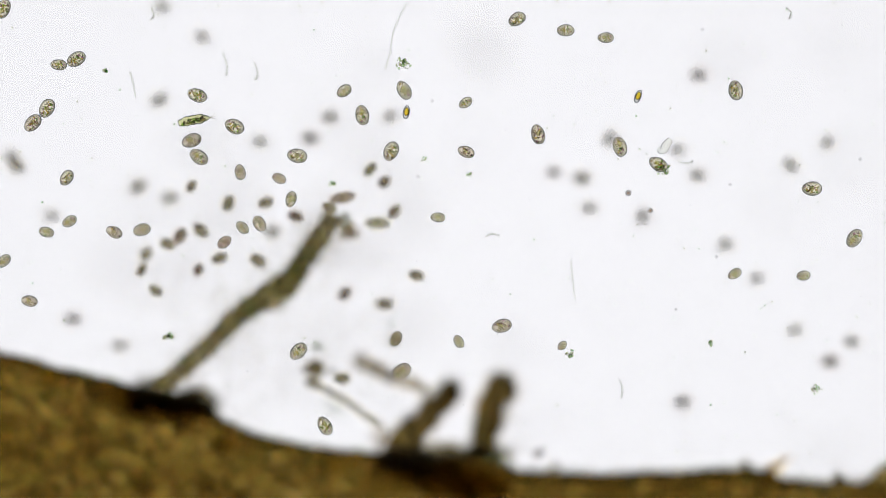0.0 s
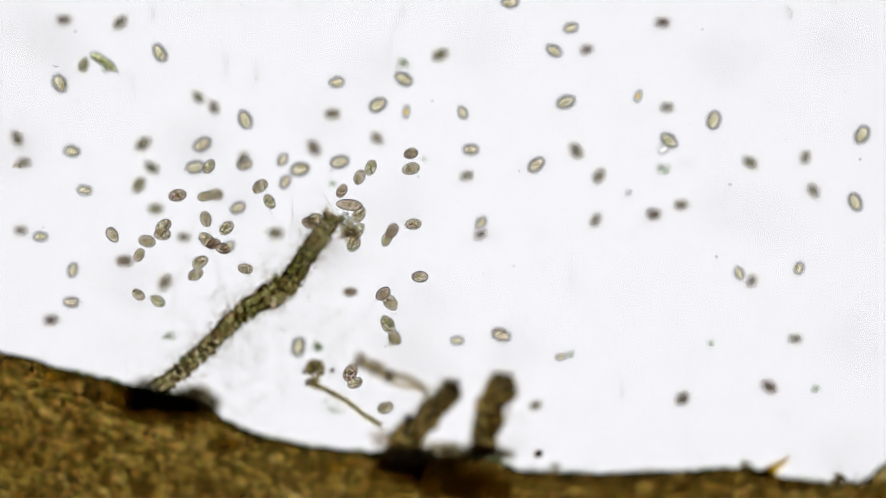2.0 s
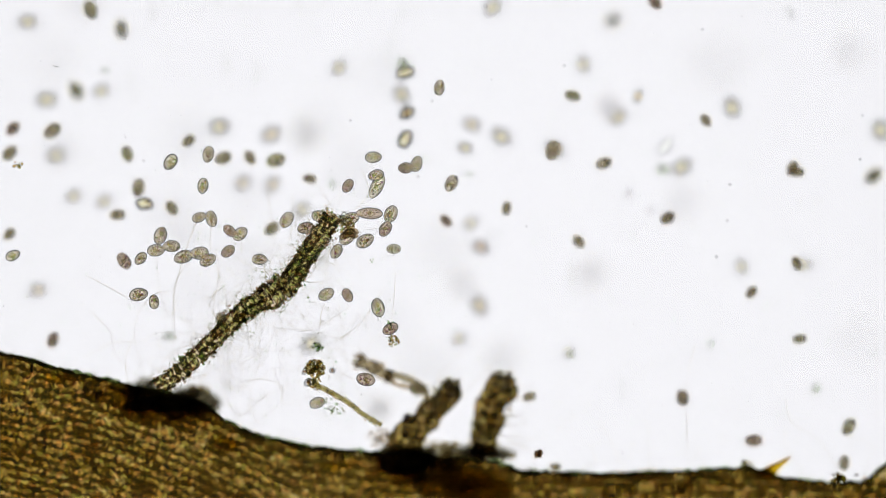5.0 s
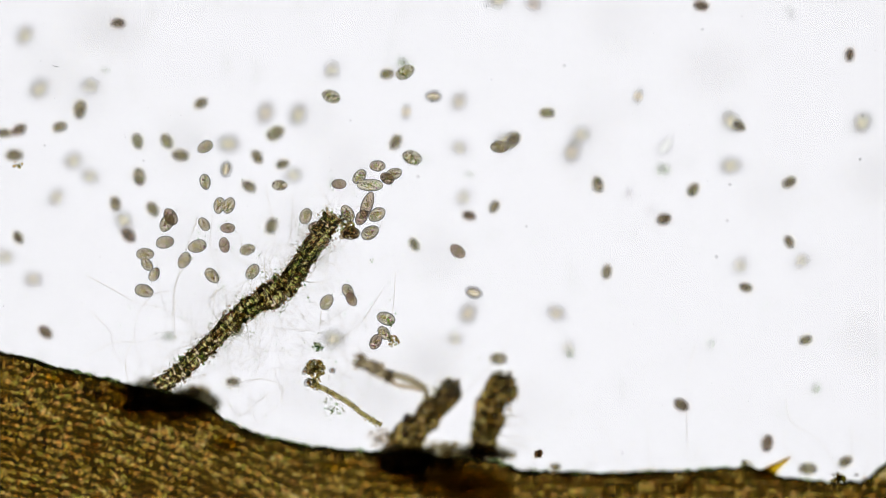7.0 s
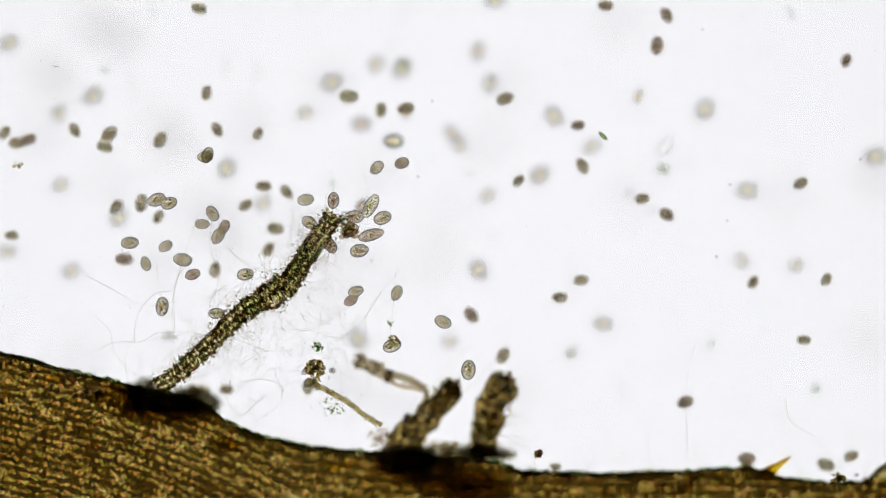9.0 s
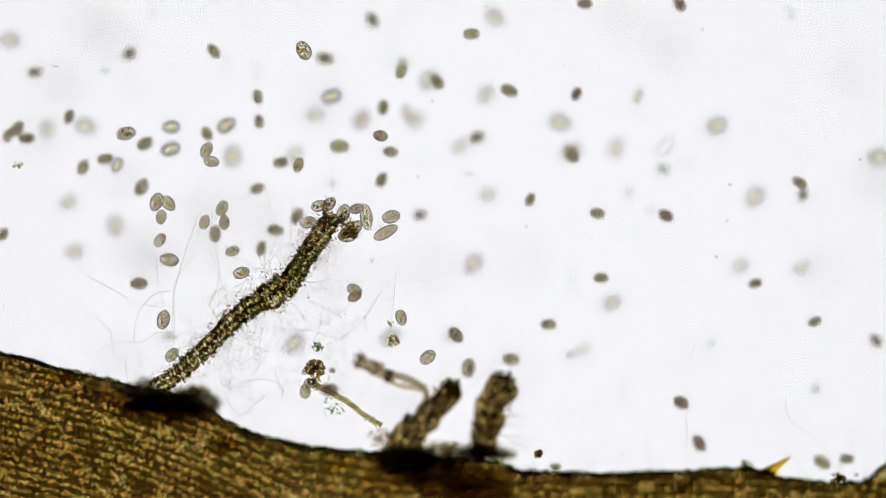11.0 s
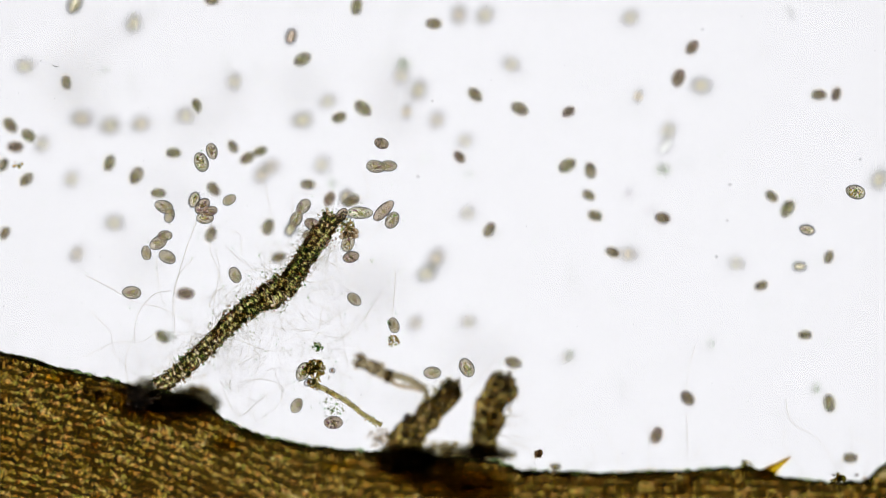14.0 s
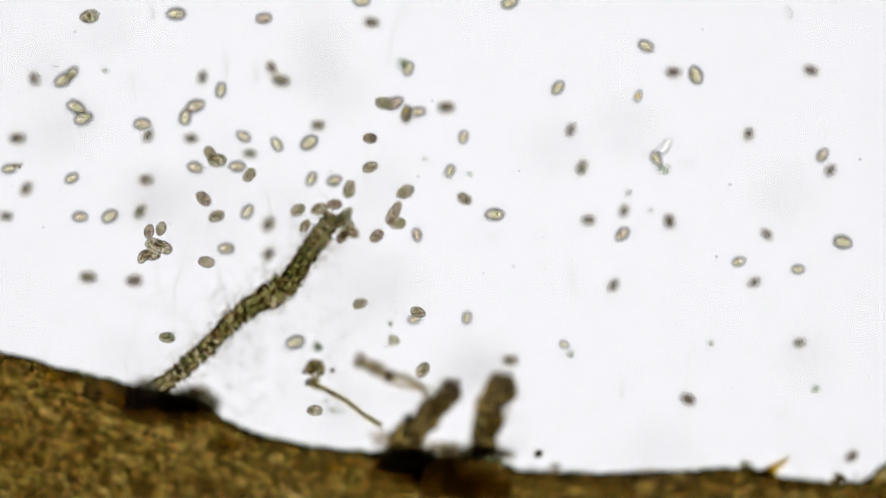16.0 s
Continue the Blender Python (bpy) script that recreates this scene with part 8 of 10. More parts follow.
    swim(4, 0.82, [(0, 632, 232, -600, 20), (0.5, 628, 236, 24, 20), (1, 634, 271, 25, 20), (1.5, 641, 306, 26, 45), (2, 636, 314, 26, 65), (2.5, 644, 319, 19, 95), (3, 652, 327, 9, 25), (3.5, 688, 308, 3, 15), (4, 671, 313, 1, 15), (6.5, 664, 299, -2, 15), (7, 668, 294, -2, 0), (7.5, 679, 290, -3, 30), (8, 669, 293, -4, 80), (8.5, 668, 301, -6, 100), (9, 667, 297, -7, 45), (11.5, 694, 267, -64, -30), (12, 666, 295, -64, -110), (12.5, 625, 301, -53, -180), (13, 638, 315, -2, -170), (13.5, 640, 355, 60, -120), (14, 612, 348, 80, -120), (14.5, 585, 340, 142, -150), (15, 587, 333, -600, -150), (15.5, 590, 327, -600, -150), (16, 592, 320, 100, -160)])
    swim(6, 0.94, [(0, 651, 459, -600, -40), (0.5, 645, 458, 20, -40), (1, 636, 404, 20, -120), (1.5, 628, 385, 21, -170), (2, 635, 380, 21, -120), (2.5, 620, 372, 14, -180), (3, 615, 393, 5, -150), (3.5, 613, 392, -2, -160), (4, 616, 397, -4, -160), (6.5, 622, 370, -6, -135), (7, 615, 378, -7, -60), (7.5, 605, 378, -8, -110), (8, 598, 375, -9, -120), (8.5, 590, 382, -10, -180), (9, 620, 408, -12, -150), (11.5, 628, 400, -12, -135), (12, 615, 377, -17, -140), (12.5, 615, 372, -8, -160), (13, 620, 377, -8, -175), (13.5, 625, 360, -8, -160), (14, 622, 355, -57, -160), (14.5, 655, 320, -68, -130), (15, 661, 321, -600, -130), (15.5, 667, 322, -600, -130), (16, 673, 323, -600, -130)])
    swim(7, 0.86, [(0, 614, 436, -600, 50), (0.5, 612, 430, 24, 50), (1, 600, 440, 24, 50), (1.5, 609, 437, 24, 50), (2, 626, 433, 19, 50), (2.5, 643, 429, 14, -25), (3, 657, 423, 9, 20), (3.5, 640, 438, 3, 20), (4, 613, 461, 0, 15), (6.5, 563, 580, -2, 60), (7, 578, 535, -3, 55), (7.5, 579, 532, -600, 55), (8, 580, 528, -600, 55), (8.5, 581, 525, -600, 55), (9, 582, 522, -600, 55), (11.5, 588, 505, -600, 55), (12, 589, 502, -600, 55), (12.5, 590, 499, -600, 55), (13, 591, 495, -600, 55), (13.5, 592, 492, 142, 60), (14, 594, 498, -600, 60), (14.5, 597, 503, -600, 60), (15, 599, 509, -600, 60), (15.5, 601, 514, -600, 60), (16, 603, 520, -600, 60)])
    swim(0, 0.98, [(0, 847, 72, -600, 0), (0.5, 850, 67, -67, 0), (1, 828, 120, -67, 30), (1.5, 747, 108, -67, 20), (2, 779, 97, -67, 30), (2.5, 757, 102, -67, 30), (3, 758, 113, -26, -50), (3.5, 752, 130, 56, -80), (4, 741, 160, 139, -80), (6.5, 618, 170, 42, -45), (7, 586, 171, -26, -20), (7.5, 590, 172, -67, 60), (8, 588, 163, -600, 60), (8.5, 585, 154, -600, 60), (9, 582, 145, -600, 60), (11.5, 570, 100, -67, -20), (12, 563, 101, -600, -20), (12.5, 556, 102, -600, -20), (13, 549, 103, -600, -20), (13.5, 542, 104, -600, -20), (14, 535, 105, -67, 30), (14.5, 578, 52, -67, 20), (15, 575, 57, -600, 20), (15.5, 571, 62, -600, 20), (16, 568, 67, -600, 20)])
    swim(3, 0.76, [(0, 1003, -38, -64, 0), (0.5, 1003, 40, -64, 0), (1, 1024, 25, -64, 0), (1.5, 1028, 42, -64, 70), (2, 1038, 88, -64, 20), (2.5, 1048, 103, -64, -60), (3, 1069, 118, -64, -30), (3.5, 1075, 135, -64, -110), (4, 1083, 172, -64, -60), (6.5, 1062, 196, -600, -60), (7, 1058, 201, -600, -60), (7.5, 1054, 206, -600, -60), (8, 1050, 211, -600, -60), (8.5, 1046, 216, -64, -70), (9, 1023, 222, -64, 10), (11.5, 1020, 160, -64, 80), (12, 1025, 192, -64, 110), (12.5, 1028, 191, -64, 70), (13, 1028, 183, -64, 0), (13.5, 1014, 194, -64, 40), (14, 1006, 198, -64, 30), (14.5, 994, 221, -64, 60), (15, 987, 230, -64, 0), (15.5, 988, 222, -64, 60), (16, 1010, 230, -64, 70)])
    swim(6, 0.86, [(0, 1495, 287, -600, 20), (0.5, 1498, 292, -68, 20), (1, 1482, 298, -68, 20), (1.5, 1466, 305, -68, 60), (2, 1440, 338, -68, 120), (2.5, 1425, 360, -68, 70), (3, 1415, 372, -68, 0), (3.5, 1415, 333, -68, 70), (4, 1404, 298, -68, 60), (6.5, 1402, 301, -68, 70), (7, 1397, 323, -68, 30), (7.5, 1413, 284, -68, 40), (8, 1426, 314, -68, 60), (8.5, 1427, 322, -68, 70), (9, 1417, 325, -68, 30), (11.5, 1415, 322, -68, -50), (12, 1408, 308, -68, -75), (12.5, 1389, 275, -68, -60), (13, 1387, 227, -68, -105), (13.5, 1404, 186, -68, -160), (14, 1450, 168, -68, -180), (14.5, 1476, 147, -68, -220), (15, 1470, 145, -68, -200), (15.5, 1456, 138, -68, -170), (16, 1436, 125, -68, -200)])
    swim(1, 0.76, [(0, 1373, 367, -600, 0), (0.5, 1370, 372, -64, 0), (1, 1370, 378, -600, 0), (1.5, 1370, 383, -600, 0), (2, 1369, 389, -600, 0), (2.5, 1369, 394, -600, 0), (3, 1369, 400, -64, -30), (3.5, 1370, 430, -64, -60), (4, 1415, 473, -64, -60), (6.5, 1400, 436, -64, -60), (7, 1397, 428, -64, -60), (7.5, 1392, 496, -64, -80), (8, 1417, 562, -64, -100), (8.5, 1408, 557, -64, -70), (9, 1463, 495, -64, -120), (11.5, 1465, 475, -600, -120), (12, 1465, 471, -600, -120), (12.5, 1466, 467, -600, -120), (13, 1466, 463, -600, -120), (13.5, 1467, 459, -600, -120), (14, 1467, 455, -64, -110), (14.5, 1429, 452, -64, -110), (15, 1391, 448, -64, -30), (15.5, 1373, 439, -64, -60), (16, 1357, 415, -64, -45)])
    swim(3, 0.76, [(0, 604, 576, -600, -85), (0.5, 598, 576, -600, -85), (1, 592, 577, -6, -85), (1.5, 620, 518, -43, -5), (2, 620, 517, -24, 0), (2.5, 614, 529, 58, -50), (3, 613, 523, 75, -60), (3.5, 618, 527, 25, -40), (4, 615, 525, 0, -50), (6.5, 616, 522, -3, -70), (7, 622, 530, -3, -60), (7.5, 622, 530, -4, -70), (8, 622, 530, -5, -60), (8.5, 620, 530, -7, 0), (9, 621, 532, -8, 30), (11.5, 630, 522, -14, 30), (12, 632, 520, -16, -30), (12.5, 627, 522, -20, 0), (13, 630, 535, -23, 0), (13.5, 635, 536, -600, 0), (14, 640, 537, -600, 0), (14.5, 645, 538, 5, 0), (15, 645, 538, 7, 0), (15.5, 651, 537, -600, 0), (16, 657, 537, -600, 0)])
    swim(4, 0.82, [(0, 643, 669, -600, -60), (0.5, 640, 665, -600, -60), (1, 636, 660, 24, -60), (1.5, 640, 660, 26, -120), (2, 628, 678, 26, -160), (2.5, 613, 695, 19, -150), (3, 592, 723, 10, -155), (3.5, 570, 713, 3, -80), (4, 572, 721, 1, -110), (6.5, 542, 694, -1, -180), (7, 543, 692, -600, -180), (7.5, 543, 690, -600, -180), (8, 544, 689, -600, -180), (8.5, 544, 687, -600, -180), (9, 545, 685, -64, -100), (11.5, 540, 693, -24, -100), (12, 545, 680, -49, -120), (12.5, 537, 690, -64, -180), (13, 545, 710, -64, -120), (13.5, 537, 708, -50, -120), (14, 525, 718, -19, -120), (14.5, 526, 718, 3, -120), (15, 540, 730, 12, -60), (15.5, 557, 718, -1, 0), (16, 557, 727, 26, 0)])
    swim(6, 0.98, [(0, 233, 487, -600, -20), (0.5, 235, 482, -600, -20), (1, 237, 476, 22, -20), (1.5, 217, 495, 22, -80), (2, 223, 492, -600, -80), (2.5, 229, 490, -600, -80), (3, 235, 487, 5, -100), (3.5, 247, 498, 1, -180), (4, 253, 525, -1, -165), (6.5, 231, 515, -4, -180), (7, 255, 515, -4, -195), (7.5, 252, 525, -5, -250), (8, 247, 529, -6, -260), (8.5, 268, 536, -8, -330), (9, 287, 543, -9, -275), (11.5, 289, 568, -9, -290), (12, 265, 547, -14, -370), (12.5, 262, 556, -21, -435), (13, 268, 566, -23, -490), (13.5, 245, 543, -18, -425), (14, 233, 518, -9, -365), (14.5, 208, 511, 1, -380), (15, 176, 499, -10, -395), (15.5, 162, 482, -46, -370), (16, 155, 491, -66, -360)])
    swim(7, 0.86, [(0, 568, 379, -600, 60), (0.5, 574, 377, -600, 60), (1, 580, 376, 20, 60), (1.5, 584, 384, 22, 60), (2, 557, 388, 22, 10), (2.5, 568, 382, 15, 30), (3, 570, 377, 5, 50), (3.5, 567, 376, -1, 20), (4, 580, 385, -3, 0), (6.5, 540, 381, -6, -60), (7, 541, 383, -6, -110), (7.5, 545, 385, -7, -170), (8, 551, 383, -8, -170), (8.5, 545, 389, -10, -200), (9, 548, 394, -11, -210), (11.5, 543, 394, -11, -165), (12, 533, 392, -16, -165), (12.5, 528, 387, -8, -170), (13, 530, 382, -8, -110), (13.5, 521, 386, -8, -110), (14, 524, 388, -11, -120), (14.5, 524, 377, -1, -190), (15, 516, 370, 8, -145), (15.5, 528, 372, -1, -195), (16, 527, 372, 3, -150)])
    swim(0, 0.76, [(0, 716, 334, -600, 0), (0.5, 721, 338, -600, 0), (1, 725, 342, 24, 0), (1.5, 706, 396, 26, 30), (2, 684, 424, 26, 70), (2.5, 672, 398, 19, -10), (3, 676, 438, 9, 30), (3.5, 673, 471, 3, 15), (4, 680, 450, 1, 0), (6.5, 724, 436, -53, 0), (7, 733, 433, -64, -60), (7.5, 722, 475, -23, -60), (8, 673, 491, 46, 10), (8.5, 673, 493, -600, 10), (9, 673, 494, -600, 10), (11.5, 672, 502, -600, 10), (12, 672, 503, -600, 10), (12.5, 672, 505, 142, 20), (13, 668, 501, -600, 20), (13.5, 663, 497, -600, 20), (14, 659, 493, -600, 20), (14.5, 655, 488, -600, 20), (15, 650, 484, -600, 20), (16, 650, 484, -600, 20)])
    swim(3, 0.82, [(0, 175, -46, -66, 30), (0.5, 175, -38, -66, 30), (1, 175, 12, -66, 30), (1.5, 151, 30, -66, 20), (2, 113, 35, -66, 0), (2.5, 58, 18, -66, 20), (3, 22, 10, -66, 0), (3.5, 50, 9, -600, 0), (4, 79, 7, -600, 0), (6.5, 220, 0, -66, 0), (7, 209, 41, -66, 0), (7.5, 211, 47, -600, 0), (8, 214, 53, -600, 0), (8.5, 216, 60, -600, 0), (9, 218, 66, -600, 0), (11.5, 230, 97, -66, 70), (12, 209, 96, -66, 150), (12.5, 172, 82, -66, 70), (13, 173, 76, -600, 70), (13.5, 174, 70, -600, 70), (14, 175, 64, -600, 70), (14.5, 177, 58, -600, 70), (15, 178, 53, -600, 70), (16, 178, 53, -600, 70)])
    swim(6, 0.98, [(0, 571, 406, -600, 0), (0.5, 566, 408, -600, 0), (1, 560, 410, -68, 0), (1.5, 571, 414, -600, 0), (2, 582, 419, -600, 0), (2.5, 594, 424, -600, 0), (3, 605, 428, 2, 20), (3.5, 605, 418, -1, -20), (4, 614, 420, -4, 45), (6.5, 615, 416, -6, 45), (7, 620, 413, -7, 0), (7.5, 640, 412, -7, 20), (8, 645, 412, -8, 30), (8.5, 627, 389, -10, -20), (9, 627, 384, -11, 0), (11.5, 605, 372, -12, 70), (12, 613, 353, -17, 20), (12.5, 624, 354, -8, -60), (13, 642, 327, -25, -110), (13.5, 666, 294, -20, -190), (14, 665, 295, -12, -190), (14.5, 661, 289, -1, -160), (15, 648, 298, 8, -120), (15.5, 638, 318, -1, -120), (16, 618, 335, 3, -105)])
    swim(1, 0.76, [(0, 947, 752, -600, 0), (0.5, 942, 748, -600, 0), (1, 937, 745, -65, 0), (1.5, 942, 732, -65, 0), (2, 948, 718, -65, 20), (2.5, 956, 710, -65, 40), (3, 936, 705, -65, 30), (3.5, 936, 700, -65, 30), (4, 932, 692, -65, 0), (6.5, 945, 722, -65, 60), (7, 941, 715, -600, 60), (7.5, 937, 709, -600, 60), (8, 932, 702, -600, 60), (8.5, 928, 696, -600, 60), (9, 924, 689, -600, 60), (11.5, 903, 657, -600, 60), (12, 898, 650, -600, 60), (12.5, 894, 644, -600, 60), (13, 890, 637, -65, 0), (13.5, 890, 632, -65, 0), (14, 884, 637, -600, 0), (14.5, 878, 642, -600, 0), (15, 871, 647, -600, 0), (15.5, 865, 652, -65, 30), (16, 870, 655, -600, 30)])
    swim(5, 0.94, [(0, 252, 364, -600, 40), (0.5, 252, 358, -600, 40), (1, 253, 352, -600, 40), (1.5, 253, 346, -7, 40), (2, 245, 328, -44, 60), (2.5, 248, 335, -66, 80), (3, 253, 355, -66, 120), (3.5, 243, 353, -50, 160), (4, 266, 350, -24, 195), (6.5, 228, 388, 140, 120), (7, 220, 392, 140, 120), (7.5, 212, 395, 140, 60), (8, 216, 395, 140, 30), (8.5, 216, 397, 140, 45), (9, 210, 385, 140, 60), (11.5, 205, 402, 140, 120), (12, 205, 402, 140, 180), (12.5, 207, 402, 140, 180), (13, 200, 405, 140, 240), (13.5, 195, 402, 140, 240), (14, 203, 395, 140, 180), (14.5, 210, 380, 140, 225), (15, 207, 380, 118, 200), (15.5, 197, 375, 98, 240), (16, 195, 383, 98, 210)])
    swim(4, 0.86, [(0, 341, 487, -600, 60), (0.5, 347, 484, -600, 60), (1, 352, 481, -600, 60), (1.5, 357, 478, 24, 60), (2, 346, 486, 24, 30), (2.5, 336, 494, 16, 45), (3, 343, 499, 9, 120), (3.5, 343, 503, -600, 120), (4, 344, 508, -600, 120), (6.5, 345, 530, -600, 120), (7, 346, 535, -600, 120), (7.5, 346, 539, -26, 160), (8, 337, 543, -51, 200), (8.5, 347, 530, -66, 225), (9, 380, 478, -66, 260), (11.5, 376, 446, -600, 260), (12, 376, 440, -600, 260), (12.5, 375, 434, -600, 260), (13, 374, 428, -600, 260), (13.5, 374, 421, -600, 260), (14, 373, 415, -66, 250), (14.5, 395, 458, -47, 315), (15, 408, 472, -4, 345), (15.5, 396, 475, 19, 360), (16, 365, 464, 24, 350)])
    swim(6, 0.82, [(0, 433, 462, -600, -65), (0.5, 438, 464, -600, -65), (1, 444, 467, -600, -65), (1.5, 449, 470, 22, -65), (2, 434, 476, 22, -10), (2.5, 440, 444, 18, 65), (3, 444, 443, 8, 65), (3.5, 448, 442, -3, 85), (4, 463, 464, -3, 130), (6.5, 445, 445, -5, 195), (7, 438, 442, -16, 195), (7.5, 431, 440, -27, 260), (8, 475, 432, -53, 240), (8.5, 475, 435, -68, 240), (9, 475, 442, -68, 240), (11.5, 460, 440, -68, 260), (12, 458, 457, -68, 240), (12.5, 452, 458, -68, 190), (13, 460, 452, -68, 250), (13.5, 475, 457, -68, 190), (14, 493, 456, -68, 200), (14.5, 497, 460, -68, 200), (15, 485, 458, -68, 200), (15.5, 475, 450, -68, 200), (16, 475, 450, -68, 240)])
    swim(7, 0.86, [(0, 401, 370, -600, 20), (0.5, 402, 376, -600, 20), (1, 402, 382, -600, 20), (1.5, 403, 388, 22, 20), (2, 401, 404, 22, 45), (2.5, 424, 430, 15, 30), (3, 452, 482, 8, 95), (3.5, 451, 482, -600, 95), (4, 451, 482, -600, 95), (6.5, 448, 481, -600, 95), (7, 447, 481, -6, 50), (7.5, 452, 475, -8, 50), (8, 457, 469, -9, 100), (8.5, 433, 469, -10, 180), (9, 434, 486, -11, 190), (11.5, 425, 481, -11, 200), (12, 423, 478, -17, 240), (12.5, 418, 475, -23, 280), (13, 411, 481, -25, 210), (13.5, 407, 480, -20, 195), (14, 416, 487, -12, 115), (14.5, 430, 470, -5, 195), (15, 414, 455, 45, 195), (15.5, 399, 440, 96, 240), (16, 400, 440, 96, 180)])
    swim(0, 0.98, [(0, 712, 585, -600, -60), (0.5, 707, 589, -600, -60), (1, 703, 592, -600, -60), (1.5, 698, 596, 22, -60), (2, 686, 574, 18, -60), (2.5, 674, 552, 13, 0), (3, 664, 552, 7, 40), (3.5, 657, 543, 1, 0), (4, 665, 538, -1, -80), (6.5, 673, 561, -4, -45), (7, 683, 564, -4, -20), (7.5, 706, 573, -5, -50), (8, 717, 597, -6, -70), (8.5, 711, 617, -8, -115), (9, 694, 612, -9, -160), (11.5, 690, 585, 140, -140), (12, 672, 565, 140, -140), (12.5, 655, 545, 140, -120), (13, 655, 540, 140, -120), (13.5, 675, 522, 140, -120), (14, 680, 518, -600, -120), (14.5, 684, 515, -600, -120), (15, 689, 511, -600, -120), (15.5, 694, 507, -600, -120), (16, 699, 504, -600, -120)])
    swim(3, 0.86, [(0, 712, 416, -600, 60), (0.5, 706, 414, -600, 60), (1, 701, 412, -600, 60), (1.5, 695, 410, 22, 60), (2, 694, 409, 17, 60), (2.5, 692, 408, 12, -20), (3, 695, 409, 7, 40), (3.5, 682, 424, 1, 30), (4, 683, 406, -2, 50), (6.5, 667, 405, -4, 60), (7, 640, 385, -5, 60), (7.5, 625, 395, -6, 0), (8, 615, 413, -7, 30), (8.5, 590, 437, -8, 60), (9, 585, 435, -9, 120), (11.5, 565, 390, -10, 200), (12, 555, 403, -15, 225), (12.5, 605, 418, -8, 250), (13, 603, 442, -23, 310), (13.5, 617, 454, -19, 360), (14, 621, 455, -10, 375), (14.5, 627, 449, 0, 390), (15, 645, 430, 10, 340), (15.5, 648, 415, -1, 300), (16, 667, 418, 3, 220)])
    swim(6, 0.86, [(0, 437, 283, -600, 75), (0.5, 436, 277, -600, 75), (1, 434, 271, -600, 75), (1.5, 433, 265, -68, 75), (2, 430, 282, -68, 70), (2.5, 405, 260, -68, 150), (3, 370, 292, -51, 100), (3.5, 363, 290, -19, 140), (4, 367, 287, -4, 60), (6.5, 369, 257, -6, 110), (7, 363, 260, -6, 30), (7.5, 368, 269, -7, 65), (8, 374, 279, -8, 110), (8.5, 390, 275, -10, 60), (9, 367, 275, -11, 70), (11.5, 364, 265, -11, 60), (12, 356, 265, -16, 70), (12.5, 391, 285, -23, 0), (13, 384, 271, -25, 65), (13.5, 381, 270, -20, 75), (14, 375, 268, -12, 105), (14.5, 376, 270, -1, 70), (15, 362, 265, -12, 70), (15.5, 367, 263, -21, 60), (16, 372, 272, 4, 120)])
    swim(1, 0.76, [(0, 828, 258, -600, 20), (0.5, 832, 254, -600, 20), (1, 836, 249, -600, 20), (1.5, 840, 245, -66, 20), (2, 825, 312, -66, 20), (2.5, 812, 318, -66, -50), (3, 819, 342, -66, -75), (3.5, 875, 322, -66, -10), (4, 911, 363, -66, -50), (6.5, 870, 370, -66, -120), (7, 875, 366, -66, -120), (7.5, 880, 361, -66, -180), (8, 895, 353, -66, -160), (8.5, 911, 332, -66, -120), (9, 918, 320, -66, -135), (11.5, 957, 357, -66, -110), (12, 1001, 341, -66, -180), (12.5, 1023, 348, -66, -240), (13, 1012, 333, -66, -230), (13.5, 1021, 329, -66, -165), (14, 1042, 346, -66, -210), (14.5, 1067, 352, -66, -170), (15, 1086, 348, -66, -170), (15.5, 1095, 350, -66, -130), (16, 1105, 373, -66, -110)])
    swim(3, 0.94, [(0, 197, 457, -600, 0), (0.5, 203, 458, -600, 0), (1, 209, 459, -600, 0), (1.5, 215, 460, -65, 0), (2, 220, 462, -44, 0), (2.5, 237, 465, -6, 60), (3, 247, 464, 8, 70), (3.5, 252, 468, 2, 150), (4, 221, 488, -1, 140), (6.5, 219, 414, -65, 120), (7, 227, 416, -65, 130), (7.5, 231, 443, -65, 120), (8, 235, 462, -65, 120), (8.5, 237, 460, -65, 180), (9, 219, 459, -65, 180), (11.5, 250, 512, -47, 180), (12, 257, 518, -39, 180), (12.5, 290, 525, -52, 170), (13, 326, 523, -65, 180), (13.5, 338, 538, -65, 170), (14, 328, 520, -65, 180), (14.5, 300, 530, -65, 170), (15, 260, 513, -65, 200), (15.5, 228, 495, -65, 180), (16, 237, 497, -65, 180)])
    swim(4, 0.76, [(0, 316, 398, -600, 0), (0.5, 318, 403, -600, 0), (1, 321, 409, -600, 0), (1.5, 323, 414, -600, 0), (2, 325, 420, -65, 0), (2.5, 325, 421, -600, 0), (4, 325, 422, -600, 0), (6.5, 325, 425, -65, 0), (7, 316, 417, -600, 0), (7.5, 307, 409, -600, 0), (8, 298, 400, -600, 0), (8.5, 289, 392, -600, 0), (9, 280, 384, -65, 60), (11.5, 290, 385, -8, 80), (12, 308, 425, -14, 60), (12.5, 300, 410, -20, 70), (13, 283, 420, -22, 20), (13.5, 280, 410, -8, 30), (14, 292, 417, -9, 0), (14.5, 302, 430, 2, 60), (15, 303, 436, 11, 80), (15.5, 314, 412, 15, 110), (16, 312, 406, -600, 110)])
